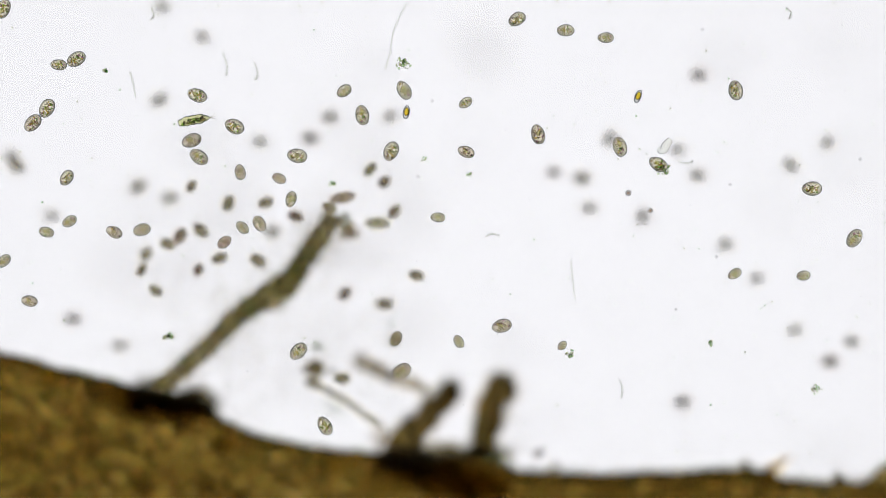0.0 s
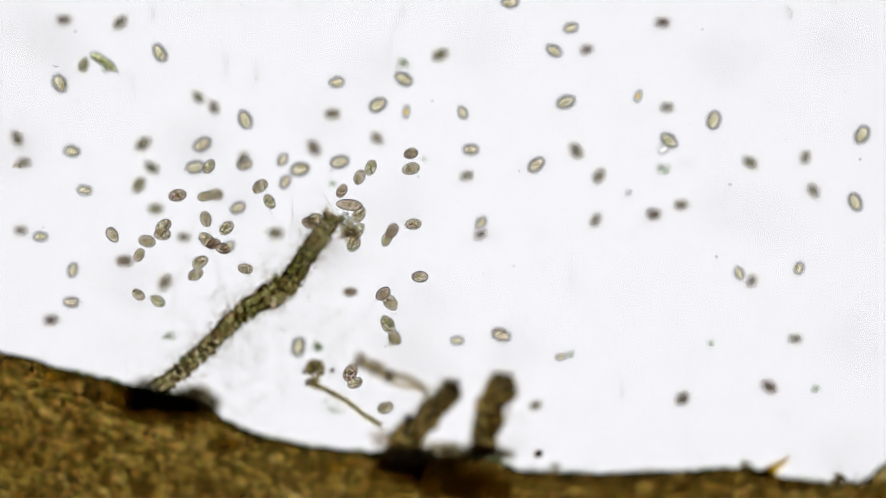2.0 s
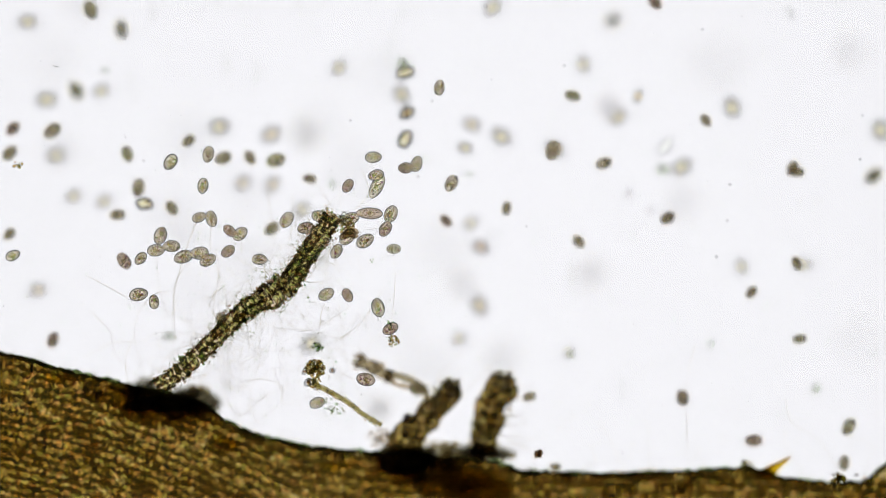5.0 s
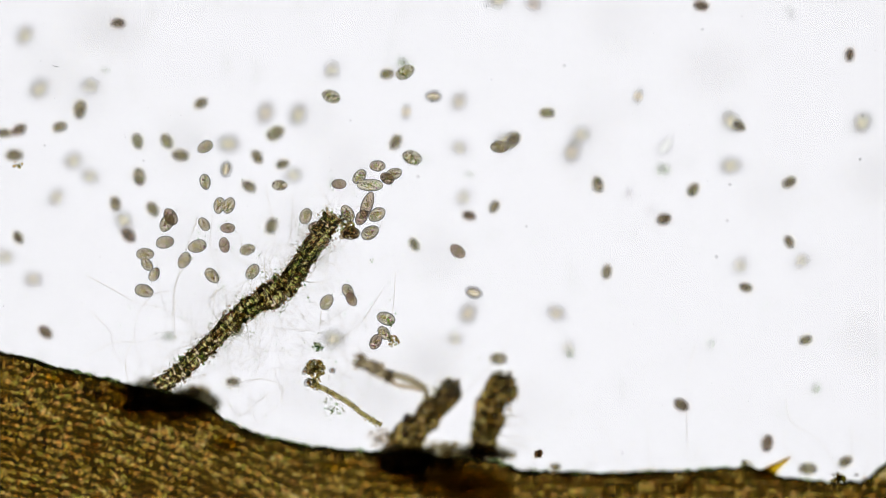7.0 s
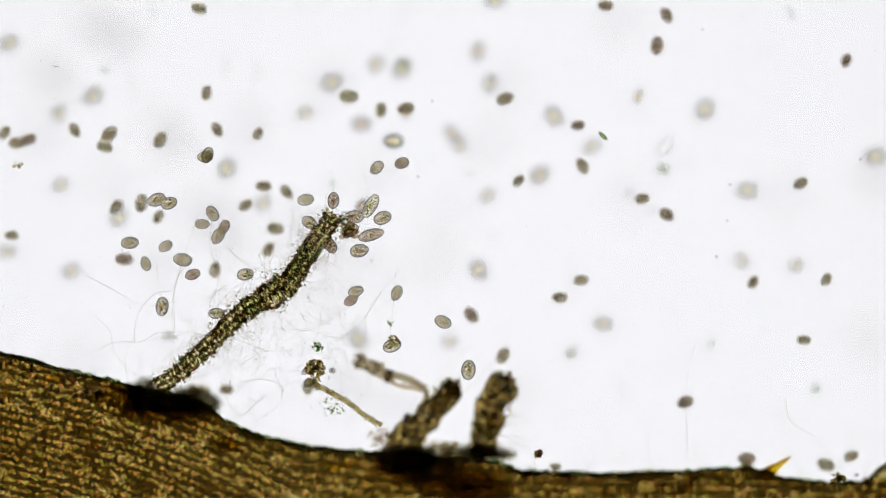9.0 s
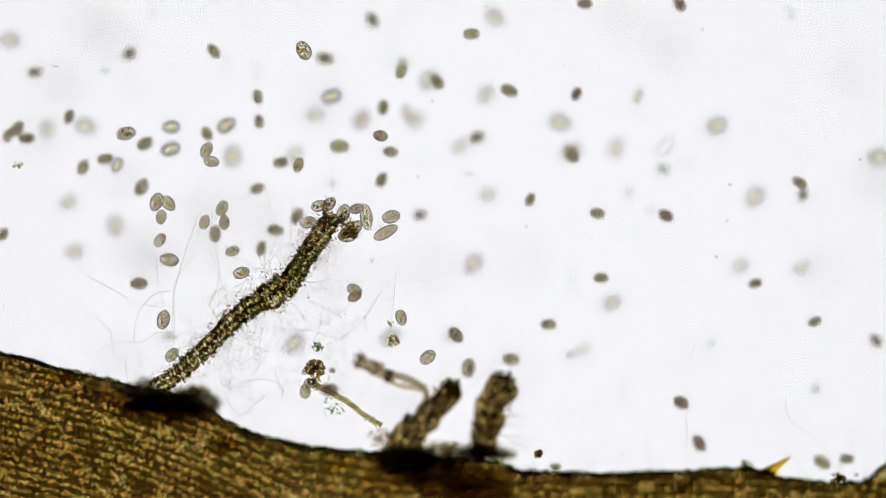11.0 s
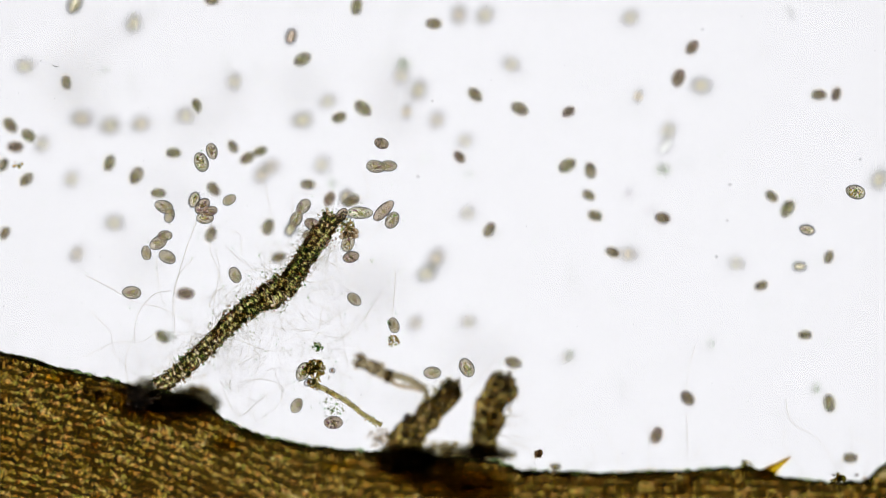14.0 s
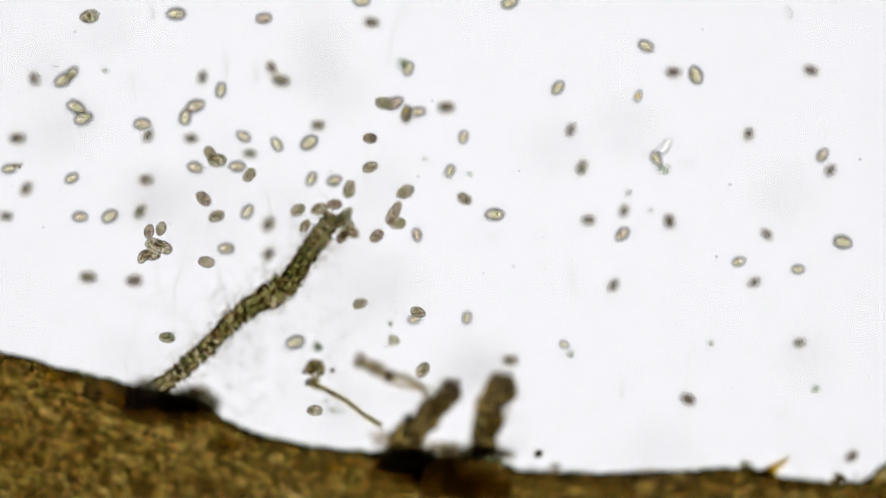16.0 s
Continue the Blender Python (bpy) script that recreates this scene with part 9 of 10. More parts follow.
    swim(6, 0.98, [(0, 306, 481, -600, 60), (0.5, 303, 485, -600, 60), (1, 299, 490, -600, 60), (1.5, 296, 495, -600, 60), (2, 292, 500, -66, 60), (2.5, 304, 482, -48, 45), (3, 328, 475, -14, 0), (3.5, 349, 482, 1, 20), (4, 345, 475, -2, 20), (6.5, 296, 410, -4, 20), (7, 295, 395, -5, 60), (7.5, 303, 402, -5, 60), (8, 315, 403, -6, 50), (8.5, 296, 378, -8, 50), (9, 277, 354, -10, 20), (11.5, 277, 362, -8, 75), (12, 288, 374, -16, 75), (12.5, 300, 386, -8, 60), (13, 300, 373, -23, 80), (13.5, 292, 360, -8, 60), (14, 290, 366, -10, -20), (14.5, 277, 355, -3, -70), (15, 281, 350, -600, -70), (15.5, 284, 345, -600, -70), (16, 288, 340, -600, -70)])
    swim(7, 0.94, [(0, 731, 368, -600, 60), (0.5, 725, 367, -600, 60), (1, 719, 367, -600, 60), (1.5, 713, 367, -600, 60), (2, 707, 366, -600, 60), (2.5, 701, 366, 12, 60), (3, 718, 392, -10, 60), (3.5, 720, 402, -33, 60), (4, 697, 384, -24, 60), (6.5, 686, 378, -5, 70), (7, 667, 380, -5, 30), (7.5, 660, 405, -6, 60), (8, 672, 412, -7, 110), (8.5, 679, 405, -9, 130), (9, 677, 386, -10, 200), (11.5, 700, 384, -10, 190), (12, 706, 395, -15, 170), (12.5, 705, 382, -22, 245), (13, 690, 384, -23, 220), (13.5, 691, 380, -22, 240), (14, 694, 390, -9, 240), (14.5, 697, 400, 4, 250), (15, 704, 390, 9, 250), (15.5, 711, 393, -1, 240), (16, 703, 395, 3, 180)])
    swim(0, 0.86, [(0, 859, 96, -600, 0), (0.5, 856, 91, -600, 0), (1, 853, 86, -600, 0), (1.5, 850, 80, -600, 0), (2, 847, 75, -600, 0), (2.5, 844, 70, -67, 0), (3, 910, 83, -67, 10), (3.5, 970, 77, -67, 0), (4, 1027, 130, -67, -15), (6.5, 978, 188, -67, -15), (7, 968, 200, -67, 0), (7.5, 945, 207, -26, 0), (8, 920, 230, 56, -60), (8.5, 890, 188, 139, -120), (9, 868, 148, 139, -110), (11.5, 860, 187, 139, -120), (12, 893, 208, 139, -45), (12.5, 917, 187, 139, 35), (13, 918, 152, 139, 80), (13.5, 892, 105, 139, 60), (14, 905, 115, 139, 140), (14.5, 948, 132, 139, 180), (15, 1013, 125, 117, 180), (15.5, 1018, 122, 97, 150), (16, 987, 156, 97, 230)])
    swim(3, 0.90, [(0, 738, 565, -600, 60), (0.5, 741, 559, -600, 60), (1, 744, 554, -600, 60), (1.5, 746, 549, -600, 60), (2, 749, 543, -600, 60), (2.5, 752, 538, -67, 60), (3, 789, 491, -26, 75), (3.5, 811, 452, 56, 45), (4, 852, 446, 139, -35), (6.5, 833, 424, 42, 0), (7, 810, 445, -26, -40), (7.5, 806, 463, -67, -120), (8, 833, 498, -67, -60), (8.5, 838, 513, -67, -110), (9, 834, 558, -67, -50), (11.5, 803, 599, -27, -50), (12, 797, 607, -18, -105), (12.5, 783, 616, -23, -135), (13, 806, 639, -24, -180), (13.5, 831, 619, -23, -190), (14, 830, 623, -600, -190), (14.5, 830, 627, -600, -190), (15, 829, 631, 8, -245), (15.5, 826, 636, -600, -245), (16, 823, 642, -600, -245)])
    swim(6, 0.82, [(0, 1470, 818, -600, 30), (0.5, 1476, 817, -600, 30), (1, 1482, 817, -600, 30), (1.5, 1488, 816, -600, 30), (2, 1494, 816, -600, 30), (2.5, 1500, 815, -68, 30), (3, 1503, 812, -68, 20), (3.5, 1503, 812, -68, 20), (4, 1497, 820, -68, -60), (6.5, 1494, 818, -68, -120), (7, 1497, 817, -68, -150), (7.5, 1505, 812, -68, -170), (8, 1507, 808, -68, -165), (8.5, 1510, 807, -68, -160), (9, 1507, 808, -68, -160), (11.5, 1499, 813, -68, -180), (12, 1501, 813, -68, -180), (12.5, 1502, 812, -68, -180), (13, 1502, 812, -68, -120), (13.5, 1501, 812, -68, -180), (14, 1505, 811, -68, -180), (14.5, 1506, 811, -68, -170), (15, 1505, 811, -68, -165), (15.5, 1508, 809, -68, -160), (16, 1508, 808, -68, -145)])
    swim(1, 0.82, [(0, 344, 238, -600, 60), (1, 344, 238, -600, 60), (1.5, 347, 243, -600, 60), (2, 351, 248, -600, 60), (2.5, 355, 253, -600, 60), (3, 358, 257, -600, 60), (3.5, 362, 262, 100, 60), (4, 409, 330, 140, 20), (6.5, 435, 305, 140, 80), (7, 400, 300, 57, 80), (7.5, 403, 325, -12, 140), (8, 416, 348, -39, 140), (8.5, 430, 370, -66, 210), (9, 435, 363, -66, 210), (11.5, 460, 330, -66, 200), (12, 467, 328, -66, 190), (12.5, 482, 345, -66, 160), (13, 490, 354, -66, 120), (13.5, 518, 340, -66, 120), (14, 545, 327, -66, 180), (14.5, 515, 322, -66, 140), (15, 487, 310, -66, 110), (15.5, 484, 352, -66, 60), (16, 480, 347, -600, 60)])
    swim(3, 0.86, [(0, -78, 220, -68, 60), (0.5, -78, 220, -68, 60), (1, -70, 220, -68, 60), (1.5, -62, 220, -68, 60), (2, -54, 220, -68, 60), (2.5, -46, 220, -68, 60), (3, -38, 220, -68, 60), (3.5, 10, 220, -68, 60), (4, 22, 228, -68, 60), (6.5, 27, 227, -68, 20), (7, 33, 230, -68, 30), (7.5, 38, 230, -68, 20), (8, 53, 237, -68, -30), (8.5, 54, 249, -68, -30), (9, 50, 247, -68, 20), (11.5, 45, 245, -68, 0), (12, 40, 248, -68, 20), (12.5, 36, 262, -68, 45), (13, 36, 247, -68, 0), (13.5, 30, 252, -68, 0), (14, 27, 260, -68, 0), (14.5, -38, 260, -68, 0), (15, -46, 260, -68, 0), (15.5, -54, 260, -68, 0), (16, -62, 260, -68, 0)])
    swim(5, 0.90, [(0, 341, 263, -600, 40), (1, 341, 263, -600, 40), (1.5, 335, 265, -600, 40), (2, 330, 266, -600, 40), (2.5, 324, 267, -600, 40), (3, 318, 269, -600, 40), (3.5, 312, 270, -10, 40), (4, 310, 288, 44, 60), (6.5, 290, 271, -65, 15), (7, 295, 250, -65, -60), (7.5, 285, 232, -24, -40), (8, 272, 222, 44, 10), (8.5, 277, 222, -600, 10), (9, 281, 223, -600, 10), (11.5, 305, 225, 141, 0), (12, 305, 222, -600, 0), (12.5, 305, 218, -600, 0), (13, 305, 215, 141, 80), (13.5, 315, 203, 141, 0), (14, 329, 205, 141, 0), (14.5, 343, 207, 141, 30), (15, 339, 217, 119, -45), (15.5, 331, 221, 99, -75), (16, 328, 208, 99, -100)])
    swim(6, 0.82, [(0, 612, 451, -600, 60), (1.5, 612, 451, -600, 60), (2, 607, 447, -600, 60), (2.5, 603, 443, -600, 60), (3, 599, 438, -600, 60), (3.5, 594, 434, -600, 60), (4, 590, 430, -1, 60), (6.5, 612, 502, -3, 60), (7, 616, 516, -4, 120), (7.5, 617, 516, -4, 110), (8, 617, 516, -5, 110), (8.5, 615, 512, -7, 180), (9, 630, 516, -8, 200), (11.5, 627, 510, -8, 120), (12, 627, 503, -14, 45), (12.5, 628, 502, -20, 0), (13, 627, 520, -22, 75), (13.5, 627, 527, -17, 110), (14, 627, 530, -9, 140), (14.5, 628, 535, 2, 180), (15, 628, 536, 11, 170), (15.5, 635, 538, -1, 190), (16, 637, 538, 3, 200)])
    swim(7, 0.90, [(0, 724, 751, -600, 0), (1.5, 724, 751, -600, 0), (2, 725, 746, -600, 0), (2.5, 726, 740, -600, 0), (3, 728, 734, -600, 0), (3.5, 729, 728, -600, 0), (4, 730, 722, -65, 0), (6.5, 758, 641, -65, -30), (7, 762, 638, -600, -30), (7.5, 766, 634, -600, -30), (8, 770, 631, -6, 30), (8.5, 796, 581, -7, 110), (9, 784, 570, -9, 155), (11.5, 738, 640, -9, 220), (12, 718, 637, -11, 200), (12.5, 730, 644, -16, 200), (13, 741, 650, -22, 140), (13.5, 747, 655, -18, 135), (14, 765, 660, -9, 180), (14.5, 780, 668, -3, 180), (15, 779, 654, 12, 180), (15.5, 778, 641, -1, 200), (16, 748, 655, 3, 235)])
    swim(0, 0.98, [(0, 1646, 740, -68, 60), (1, 1646, 740, -68, 60), (1.5, 1638, 740, -68, 60), (2, 1630, 740, -68, 60), (2.5, 1622, 740, -68, 60), (3, 1614, 740, -68, 60), (3.5, 1606, 740, -68, 60), (4, 1562, 740, -68, 60), (6.5, 1452, 815, -68, 60), (7, 1430, 830, -68, 0), (7.5, 1435, 826, -68, 0), (8, 1440, 822, -68, 30), (8.5, 1463, 825, -68, -20), (9, 1462, 823, -68, -20), (11.5, 1455, 815, -68, -45), (12, 1463, 805, -68, -120), (12.5, 1457, 780, -68, -70), (13, 1446, 757, -68, -50), (13.5, 1464, 742, -68, -130), (14, 1468, 714, -68, -80), (14.5, 1458, 690, -68, -60), (15, 1455, 658, -68, -75), (15.5, 1440, 634, -68, -60), (16, 1434, 636, -600, -60)])
    swim(3, 0.76, [(0, 1483, 73, -600, 60), (2, 1483, 73, -600, 60), (2.5, 1488, 77, -600, 60), (3, 1492, 80, -600, 60), (3.5, 1497, 84, -600, 60), (4, 1502, 87, -600, 60), (6.5, 1507, 91, -67, 60), (7, 1504, 97, -67, 80), (7.5, 1490, 121, -67, 50), (8, 1494, 97, -67, 70), (8.5, 1516, 86, -67, 0), (9, 1498, 107, -67, 70), (11.5, 1513, 131, -600, 70), (12, 1516, 136, -600, 70), (12.5, 1519, 141, -600, 70), (13, 1522, 146, -600, 70), (13.5, 1525, 151, -67, 0), (14, 1480, 167, -67, 70), (14.5, 1454, 188, -67, 120), (15, 1465, 213, -67, 110), (15.5, 1468, 266, -67, 75), (16, 1470, 302, -67, 50)])
    swim(6, 0.76, [(0, 402, 645, -600, 30), (2, 402, 645, -600, 30), (2.5, 401, 651, -600, 30), (3, 401, 657, -600, 30), (3.5, 401, 663, -600, 30), (4, 400, 669, -600, 30), (6.5, 400, 675, -66, 30), (7, 412, 676, -66, 0), (7.5, 415, 673, -66, 0), (8, 420, 680, -66, 0), (8.5, 405, 690, -66, 0), (9, 400, 690, -66, 0), (11.5, 404, 677, -600, 0), (12, 404, 675, -600, 0), (12.5, 405, 672, -66, 15), (13, 405, 666, -600, 15), (13.5, 406, 660, -600, 15), (14, 406, 654, -600, 15), (14.5, 406, 648, -600, 15), (15, 407, 642, -600, 15), (16, 407, 642, -600, 15)])
    swim(1, 0.94, [(0, 912, 622, -600, 0), (2, 912, 622, -600, 0), (2.5, 907, 625, -600, 0), (3, 902, 628, -600, 0), (3.5, 896, 631, -600, 0), (4, 891, 634, -600, 0), (6.5, 886, 637, -68, 0), (7, 882, 635, -68, 0), (7.5, 885, 635, -68, 0), (8, 888, 632, -68, 0), (8.5, 888, 632, -68, 0), (9, 890, 630, -68, 60), (11.5, 905, 638, -68, -20), (12, 905, 640, -68, -30), (12.5, 907, 642, -68, -20), (13, 910, 643, -68, -30), (13.5, 908, 644, -68, -20), (14, 908, 642, -68, -15), (14.5, 907, 640, -68, 0), (15, 905, 640, -68, 0), (15.5, 902, 640, -68, 0), (16, 903, 638, -68, 0)])
    swim(3, 0.82, [(0, 945, -78, 100, -20), (2, 945, -78, 100, -20), (2.5, 945, -70, 82, -20), (3, 945, -62, 78, -20), (3.5, 945, -54, 100, -20), (4, 945, -46, 142, -20), (6.5, 945, -38, 142, -20), (7, 945, 8, 142, -20), (7.5, 977, 8, -600, -20), (8, 1008, 9, -600, -20), (8.5, 1040, 10, -600, -20), (9, 1072, 10, -64, 0), (11.5, 1020, 6, -64, 0), (12, 1010, 5, -64, 80), (12.5, 1010, -38, -64, 80), (13, 1010, -46, -64, 80), (13.5, 1010, -54, -64, 80), (14, 1010, -62, -64, 80), (14.5, 1010, -70, -64, 80), (15, 1010, -78, -64, 80), (16, 1010, -78, -64, 80)])
    swim(4, 0.76, [(0, -78, 236, -65, 0), (2, -78, 236, -65, 0), (2.5, -70, 236, -65, 0), (3, -62, 236, -65, 0), (3.5, -54, 236, -65, 0), (4, -46, 236, -65, 0), (6.5, -38, 236, -65, 0), (7, 8, 236, -65, 0), (7.5, 12, 238, -65, -30), (8, 15, 232, -65, -100), (8.5, 8, 233, -65, -160), (9, 8, 235, -65, -120), (11.5, 18, 240, -65, -110), (12, 22, 240, -65, -180), (12.5, 10, 253, -65, -180), (13, 6, 264, -65, -100), (13.5, 5, 280, -65, -120), (14, 5, 292, -65, -120), (14.5, 5, 295, -65, -180), (15, 5, 265, -65, -120), (15.5, 5, 255, -65, -120), (16, -38, 255, -65, -120)])
    swim(6, 0.86, [(0, 416, 348, -600, -30), (2.5, 416, 348, -600, -30), (3, 421, 345, -600, -30), (3.5, 426, 341, -600, -30), (4, 430, 337, -600, -30), (6.5, 435, 334, -600, -30), (7, 440, 330, -66, -30), (7.5, 463, 335, -66, 20), (8, 458, 360, -66, -60), (8.5, 470, 345, -66, -70), (9, 466, 330, -66, 0), (11.5, 500, 285, -66, 15), (12, 498, 288, -66, 80), (12.5, 483, 291, -66, 10), (13, 463, 290, -66, -15), (13.5, 440, 265, -66, -45), (14, 437, 280, -66, 30), (14.5, 450, 280, -66, 0), (15, 444, 288, -48, 0), (15.5, 437, 295, -30, 50), (16, 441, 310, 6, 50)])
    swim(7, 0.82, [(0, 657, 121, -600, 10), (2.5, 657, 121, -600, 10), (3, 662, 123, -600, 10), (3.5, 668, 125, -600, 10), (4, 674, 127, -600, 10), (6.5, 679, 129, -600, 10), (7, 685, 131, -65, 10), (7.5, 655, 124, -65, -30), (8, 669, 136, -65, -30), (8.5, 672, 160, -65, -100), (9, 674, 195, -65, -100), (11.5, 678, 190, -65, -100), (12, 655, 236, -65, -130), (12.5, 620, 264, -65, -50), (13, 567, 249, -65, -10), (13.5, 588, 216, -65, 70), (14, 600, 208, -65, 20), (14.5, 616, 221, -65, -40), (15, 605, 215, -65, -10), (15.5, 575, 216, -65, -10), (16, 563, 222, -65, 0)])
    swim(0, 0.86, [(0, 250, -78, -67, 0), (2.5, 250, -78, -67, 0), (3, 250, -70, -67, 0), (3.5, 250, -62, -67, 0), (4, 250, -54, -67, 0), (6.5, 250, -46, -67, 0), (7, 250, -38, -67, 0), (7.5, 250, 3, -67, 0), (8, 267, 22, -67, -15), (8.5, 314, 24, -67, 10), (9, 352, 15, -67, -15), (11.5, 383, 103, -67, -75), (12, 389, 110, -67, -120), (12.5, 380, 137, -26, -120), (13, 385, 145, 56, -150), (13.5, 408, 148, 139, -180), (14, 415, 145, 139, -105), (14.5, 418, 143, 56, -50), (15, 392, 130, 12, -20), (15.5, 385, 133, 56, -80), (16, 391, 160, 97, -100)])
    swim(3, 0.98, [(0, 1284, 99, -600, -15), (3, 1284, 99, -600, -15), (3.5, 1280, 103, -600, -15), (4, 1276, 107, -600, -15), (6.5, 1271, 111, -600, -15), (7, 1267, 116, -600, -15), (7.5, 1263, 120, -67, -15), (8, 1204, 120, -67, 20), (8.5, 1162, 120, -67, -30), (9, 1163, 81, -67, -100), (11.5, 1192, 77, -600, -100), (12, 1198, 76, -600, -100), (12.5, 1204, 76, -600, -100), (13, 1210, 75, -600, -100), (13.5, 1216, 74, -67, -130), (14, 1201, 138, -67, -110), (14.5, 1166, 187, -67, -150), (15, 1099, 233, -67, -170), (15.5, 1103, 229, -600, -170), (16, 1107, 224, -600, -170)])
    swim(2, 0.82, [(0, 569, 211, -600, 10), (4, 569, 211, -600, 10), (6.5, 564, 210, -600, 10), (7, 558, 209, -600, 10), (7.5, 552, 207, -600, 10), (8, 546, 206, -600, 10), (8.5, 540, 205, 140, 10), (9, 540, 200, 140, 20), (11.5, 560, 204, 140, 20), (12, 568, 205, 140, 30), (12.5, 605, 212, 140, 60), (13, 612, 218, 140, 70), (13.5, 595, 182, 140, 70), (14, 580, 180, 140, 20), (14.5, 560, 205, 140, 45), (15, 562, 217, 118, 80), (15.5, 563, 263, 98, 80), (16, 551, 317, 98, 60)])
    swim(1, 0.76, [(0, 556, 433, -600, 60), (8.5, 556, 433, -600, 60), (9, 554, 427, -600, 60), (11.5, 551, 422, -600, 60), (12, 549, 416, -600, 60), (12.5, 547, 411, -600, 60), (13, 545, 405, -21, 60), (13.5, 545, 415, -8, 120), (14, 548, 415, -9, 200), (14.5, 551, 403, 2, 260), (15, 541, 418, 11, 240), (15.5, 537, 410, -1, 180), (16, 540, 400, 3, 240)])
    swim(3, 0.76, [(0, 1232, -78, -65, 80), (8, 1232, -78, -65, 80), (8.5, 1232, -70, -65, 80), (9, 1232, -62, -65, 80), (11.5, 1232, -54, -65, 80), (12, 1232, -46, -65, 80), (12.5, 1232, -38, -65, 80), (13, 1232, 17, -65, 80), (13.5, 1232, -38, -65, 80), (14, 1232, -46, -65, 80), (14.5, 1232, -54, -65, 80), (15, 1232, -62, -65, 80), (15.5, 1232, -70, -65, 80), (16, 1232, -78, -65, 80)])
    for ob in KINDS:
        for o in (*ob.children_recursive, ob):
            bpy.data.objects.remove(o)


# ---- the cells of the stem, row by row ----
def row_at(u, row):
    """The line of a row of cells; the rows are widest apart in the middle of the stem."""
    step = 14 + 4 * math.exp(-((u - 600) / 260) ** 2)
    return along(ROWS, u) + 8 + row * step


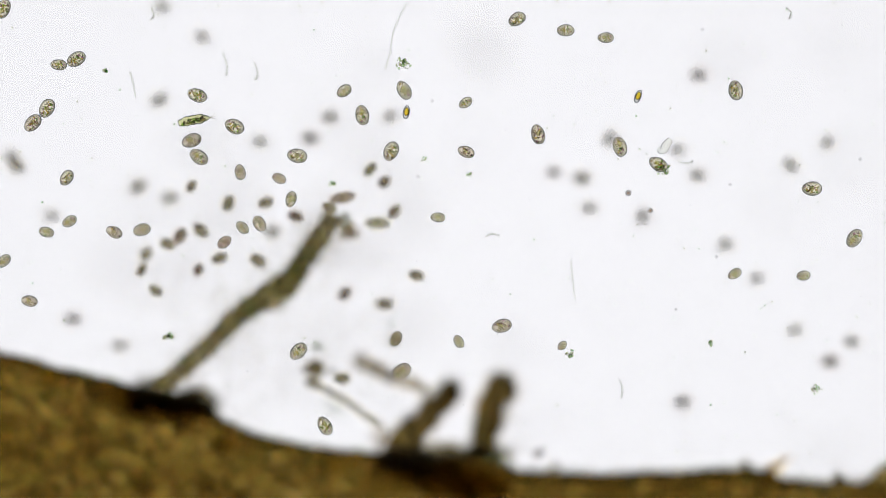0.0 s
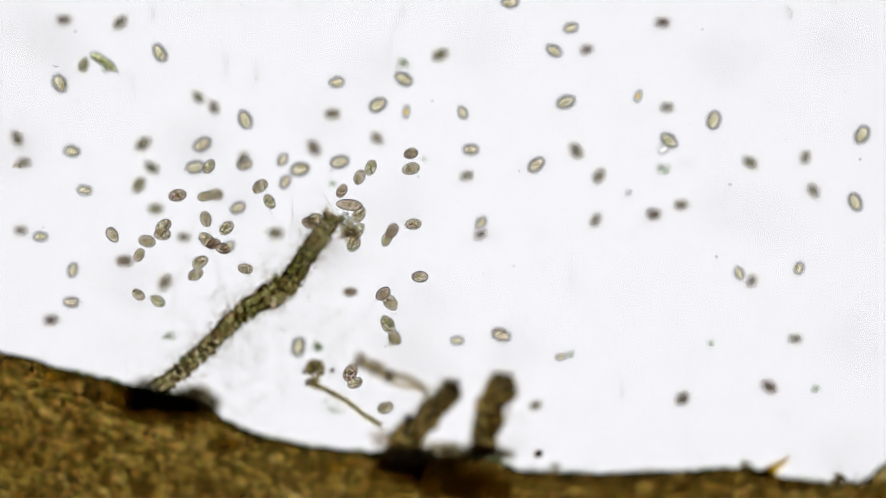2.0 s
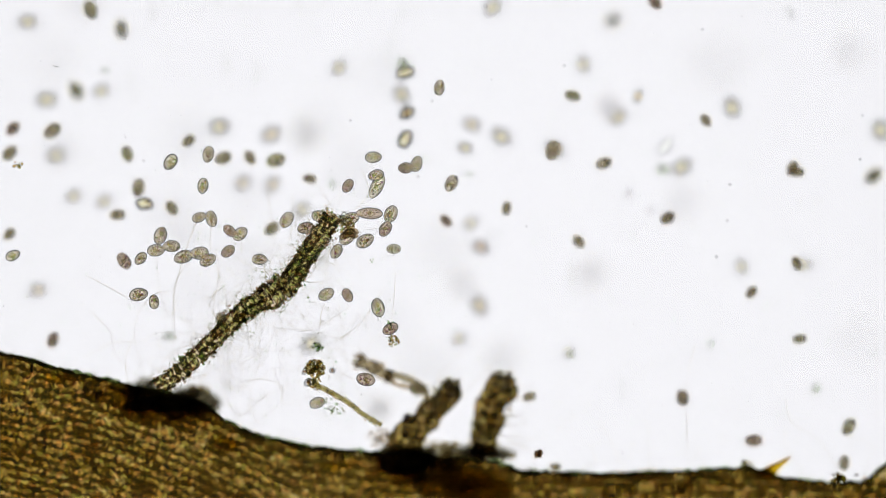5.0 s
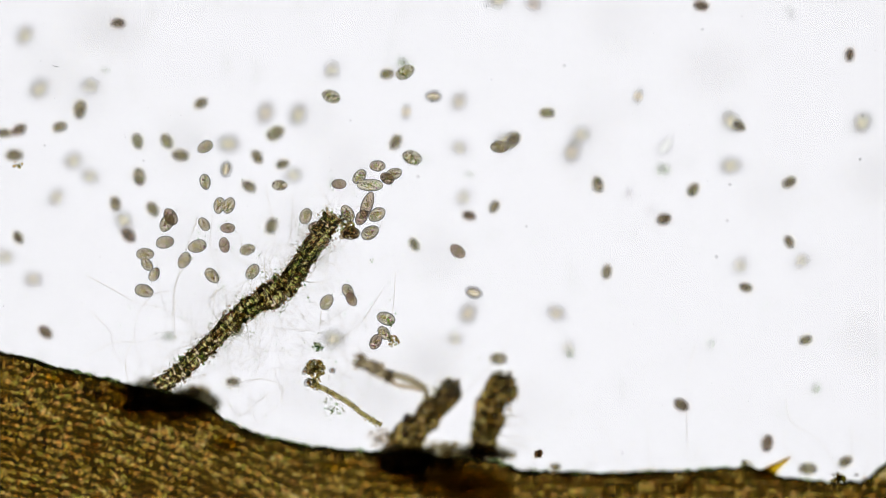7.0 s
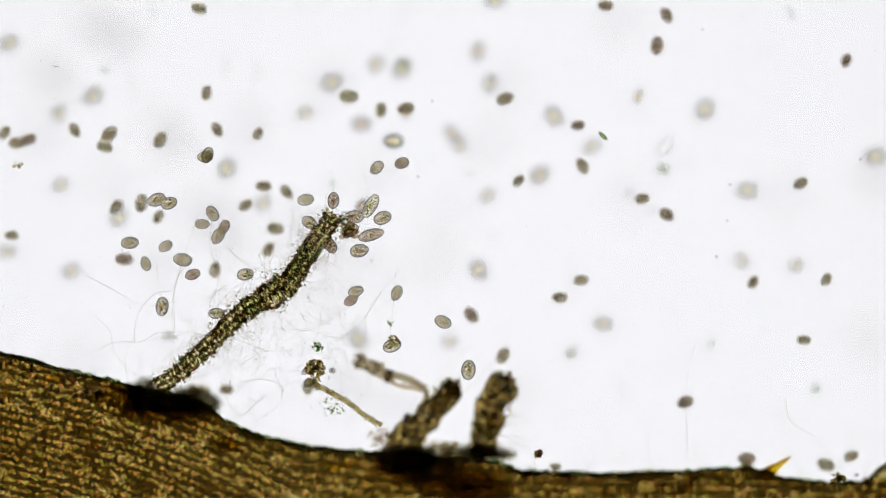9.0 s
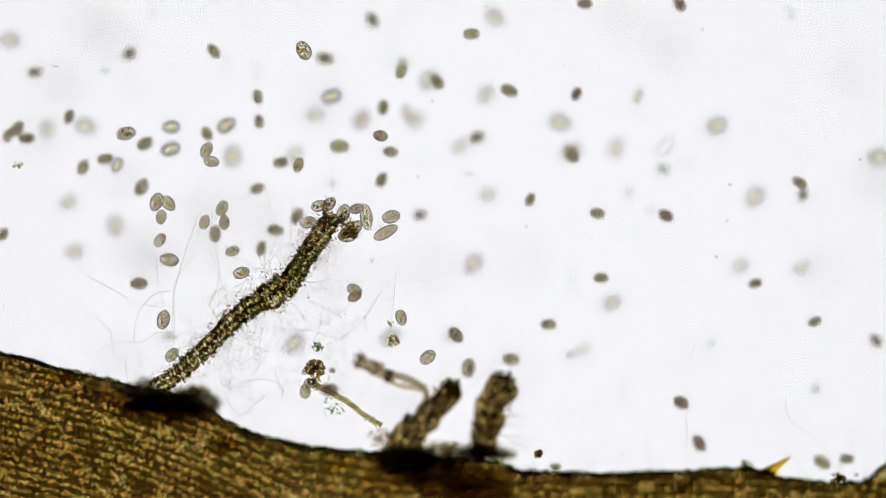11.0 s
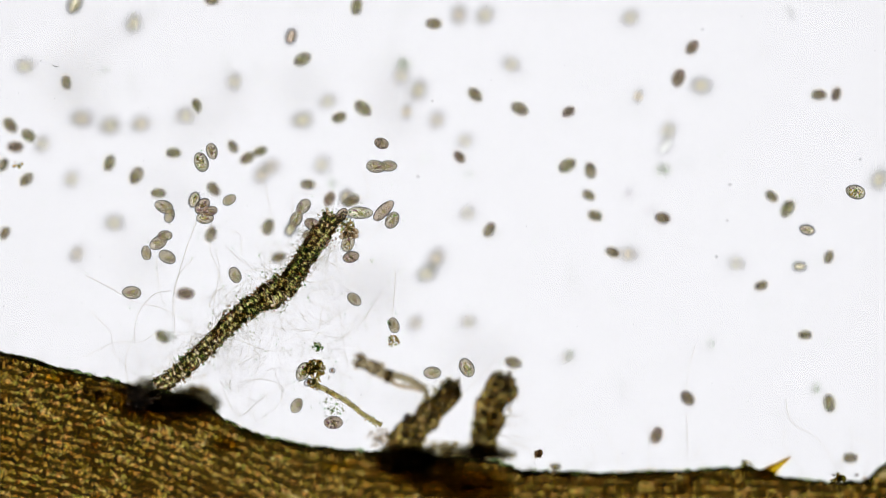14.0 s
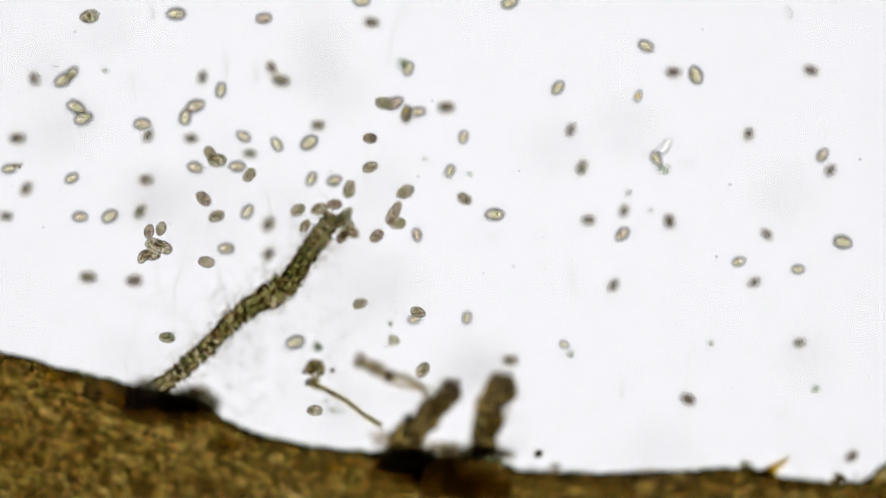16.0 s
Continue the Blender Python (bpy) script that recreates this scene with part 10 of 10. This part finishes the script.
def stem_cells():
    rng = random.Random(71)
    kinds, rims = [], []
    for k in range(6):
        heap = Heap()
        heap.ball((0, 0, 0), (0.0145, 0.0072, 0.007), 0, 8, 4, 0.15, 0, 0.6)
        ob = part("plant_cell", heap, PLANT)
        kinds.append(ob.data)
        bpy.data.objects.remove(ob)
        heap = Heap()
        heap.ball((0, 0, 0), (0.0066 + 0.0005 * k, 0.0046, 0.006), 0, 10, 6, 0.3)
        ob = part("edge_cell", heap, RIM)
        rims.append(ob.data)
        bpy.data.objects.remove(ob)
    spots = []
    for row in range(26):
        u = -40 + rng.uniform(0, 20)
        while u < 1610:
            size = rng.uniform(0.75, 1.25)
            v = row_at(u, row) + rng.uniform(-1.5, 1.5)
            slope = math.atan2(row_at(u - 20, row) - row_at(u + 20, row), 40)
            if along(EDGE, u) + 5 < v < 910:
                spots.append((u, v, slope + rng.uniform(-0.08, 0.08), size))
            u += 24 * size
    near = [s for s in spots if s[1] < 890]
    keep = set(rng.sample(range(len(near)), min(300, len(near))))
    rest = [s for i, s in enumerate(near) if i not in keep] + [s for s in spots if s[1] >= 890]
    for i in sorted(keep):
        u, v, a, size = near[i]
        ob = new("plant_cell", kinds[i % 6])
        ob.parent = stem
        ob.matrix_basis = Matrix.Translation(place(u, v, lie(u) - 0.036 + rng.uniform(-0.002, 0.002))) @ Matrix.Rotation(a, 4, "Z") @ Matrix.Diagonal((size, rng.uniform(0.9, 1.1), 1, 1))
    heap = Heap()
    for u, v, a, size in rest:
        heap.ball(place(u, v, lie(u) - 0.036 + rng.uniform(-0.002, 0.002)), (0.0145 * size, 0.0072, 0.007), a, 8, 4, 0.15, 0, 0.6)
    tagged(part("cell_layer", heap, PLANT, stem), kind="stuff")
    u = -30
    while u < 1600:
        slope = math.atan2(along(EDGE, u - 6) - along(EDGE, u + 6), 12)
        ob = new("edge_cell", rng.choice(rims))
        ob.parent = stem
        ob.matrix_basis = Matrix.Translation(place(u, along(EDGE, u) + rng.uniform(2, 7), lie(u) - 0.03 + rng.uniform(-0.006, 0.008))) @ Matrix.Rotation(slope + rng.uniform(-0.3, 0.3), 4, "Z")
        u += rng.uniform(6, 13)
    starch = Heap()
    for u, v, a, size in spots:
        c, s = math.cos(a), math.sin(a)
        full = rng.uniform(3, 9)
        for k in range(int(full * size)):
            x, y = rng.uniform(-12, 12) * size, rng.gauss(0, 3.6)
            q = rng.uniform(0.0014, 0.0030)
            p = place(u + x * c - y * s, v - x * s - y * c, lie(u) - 0.036 + rng.uniform(-0.003, 0.003))
            starch.ball(p, (q, q * rng.uniform(0.6, 1), q * 0.8), rng.uniform(0, 3), 6, 4)
    for k in range(1500):
        u = rng.uniform(-20, 1590)
        q = rng.uniform(0.0012, 0.0030)
        starch.ball(place(u, along(EDGE, u) + abs(rng.gauss(0, 7)) + 2.5, lie(u) - 0.022 + rng.uniform(-0.015, 0.015)), (q, q * 0.8, q), rng.uniform(0, 3), 6, 4)
    cross = Heap()
    for u, v, a, size in spots:
        x = u - 12.5 * size
        r = 0.0022 * rng.uniform(0.2, 0.9)
        cross.tube([place(x + rng.uniform(-2, 2), v + k * 3.4, lie(u) - 0.040) for k in (-2, -1, 0, 1, 2)], r, 6, 1.2, 150)
    for row in range(25):
        run, wide = [], []
        for k in range(281):
            u = -60 + k * 6
            v = row_at(u, row + 0.5)
            gap = noise.noise(Vector((u / 34, row * 3.7, 1)))
            fits = along(EDGE, u) + 4 < v < 915 and gap > -0.45
            if fits:
                run.append(place(u, v + rng.uniform(-1.4, 1.4), lie(u) - 0.041))
                wide.append(0.0050 * (0.85 + 0.15 * min(1, max(0, u / 420)) + 0.12 * min(1, max(0, (u - 420) / 300))) * (0.84 + 0.4 * gap) + 0.0003)
            if (k == 280 or not fits) and run:
                if len(run) > 3:
                    heap = Heap()
                    heap.tube(run, wide, 6, 1.2, 150)
                    part("row_wall", heap, WALL, stem, "dark wall between two rows of plant cells")
                run, wide = [], []
    tagged(part("cross_wall", cross, WALL, stem), kind="stuff")
    tagged(part("starch_filling", starch, STARCH, stem, "tiny golden starch grains in the plant cells"), kind="stuff")


stem_cells()


motions()
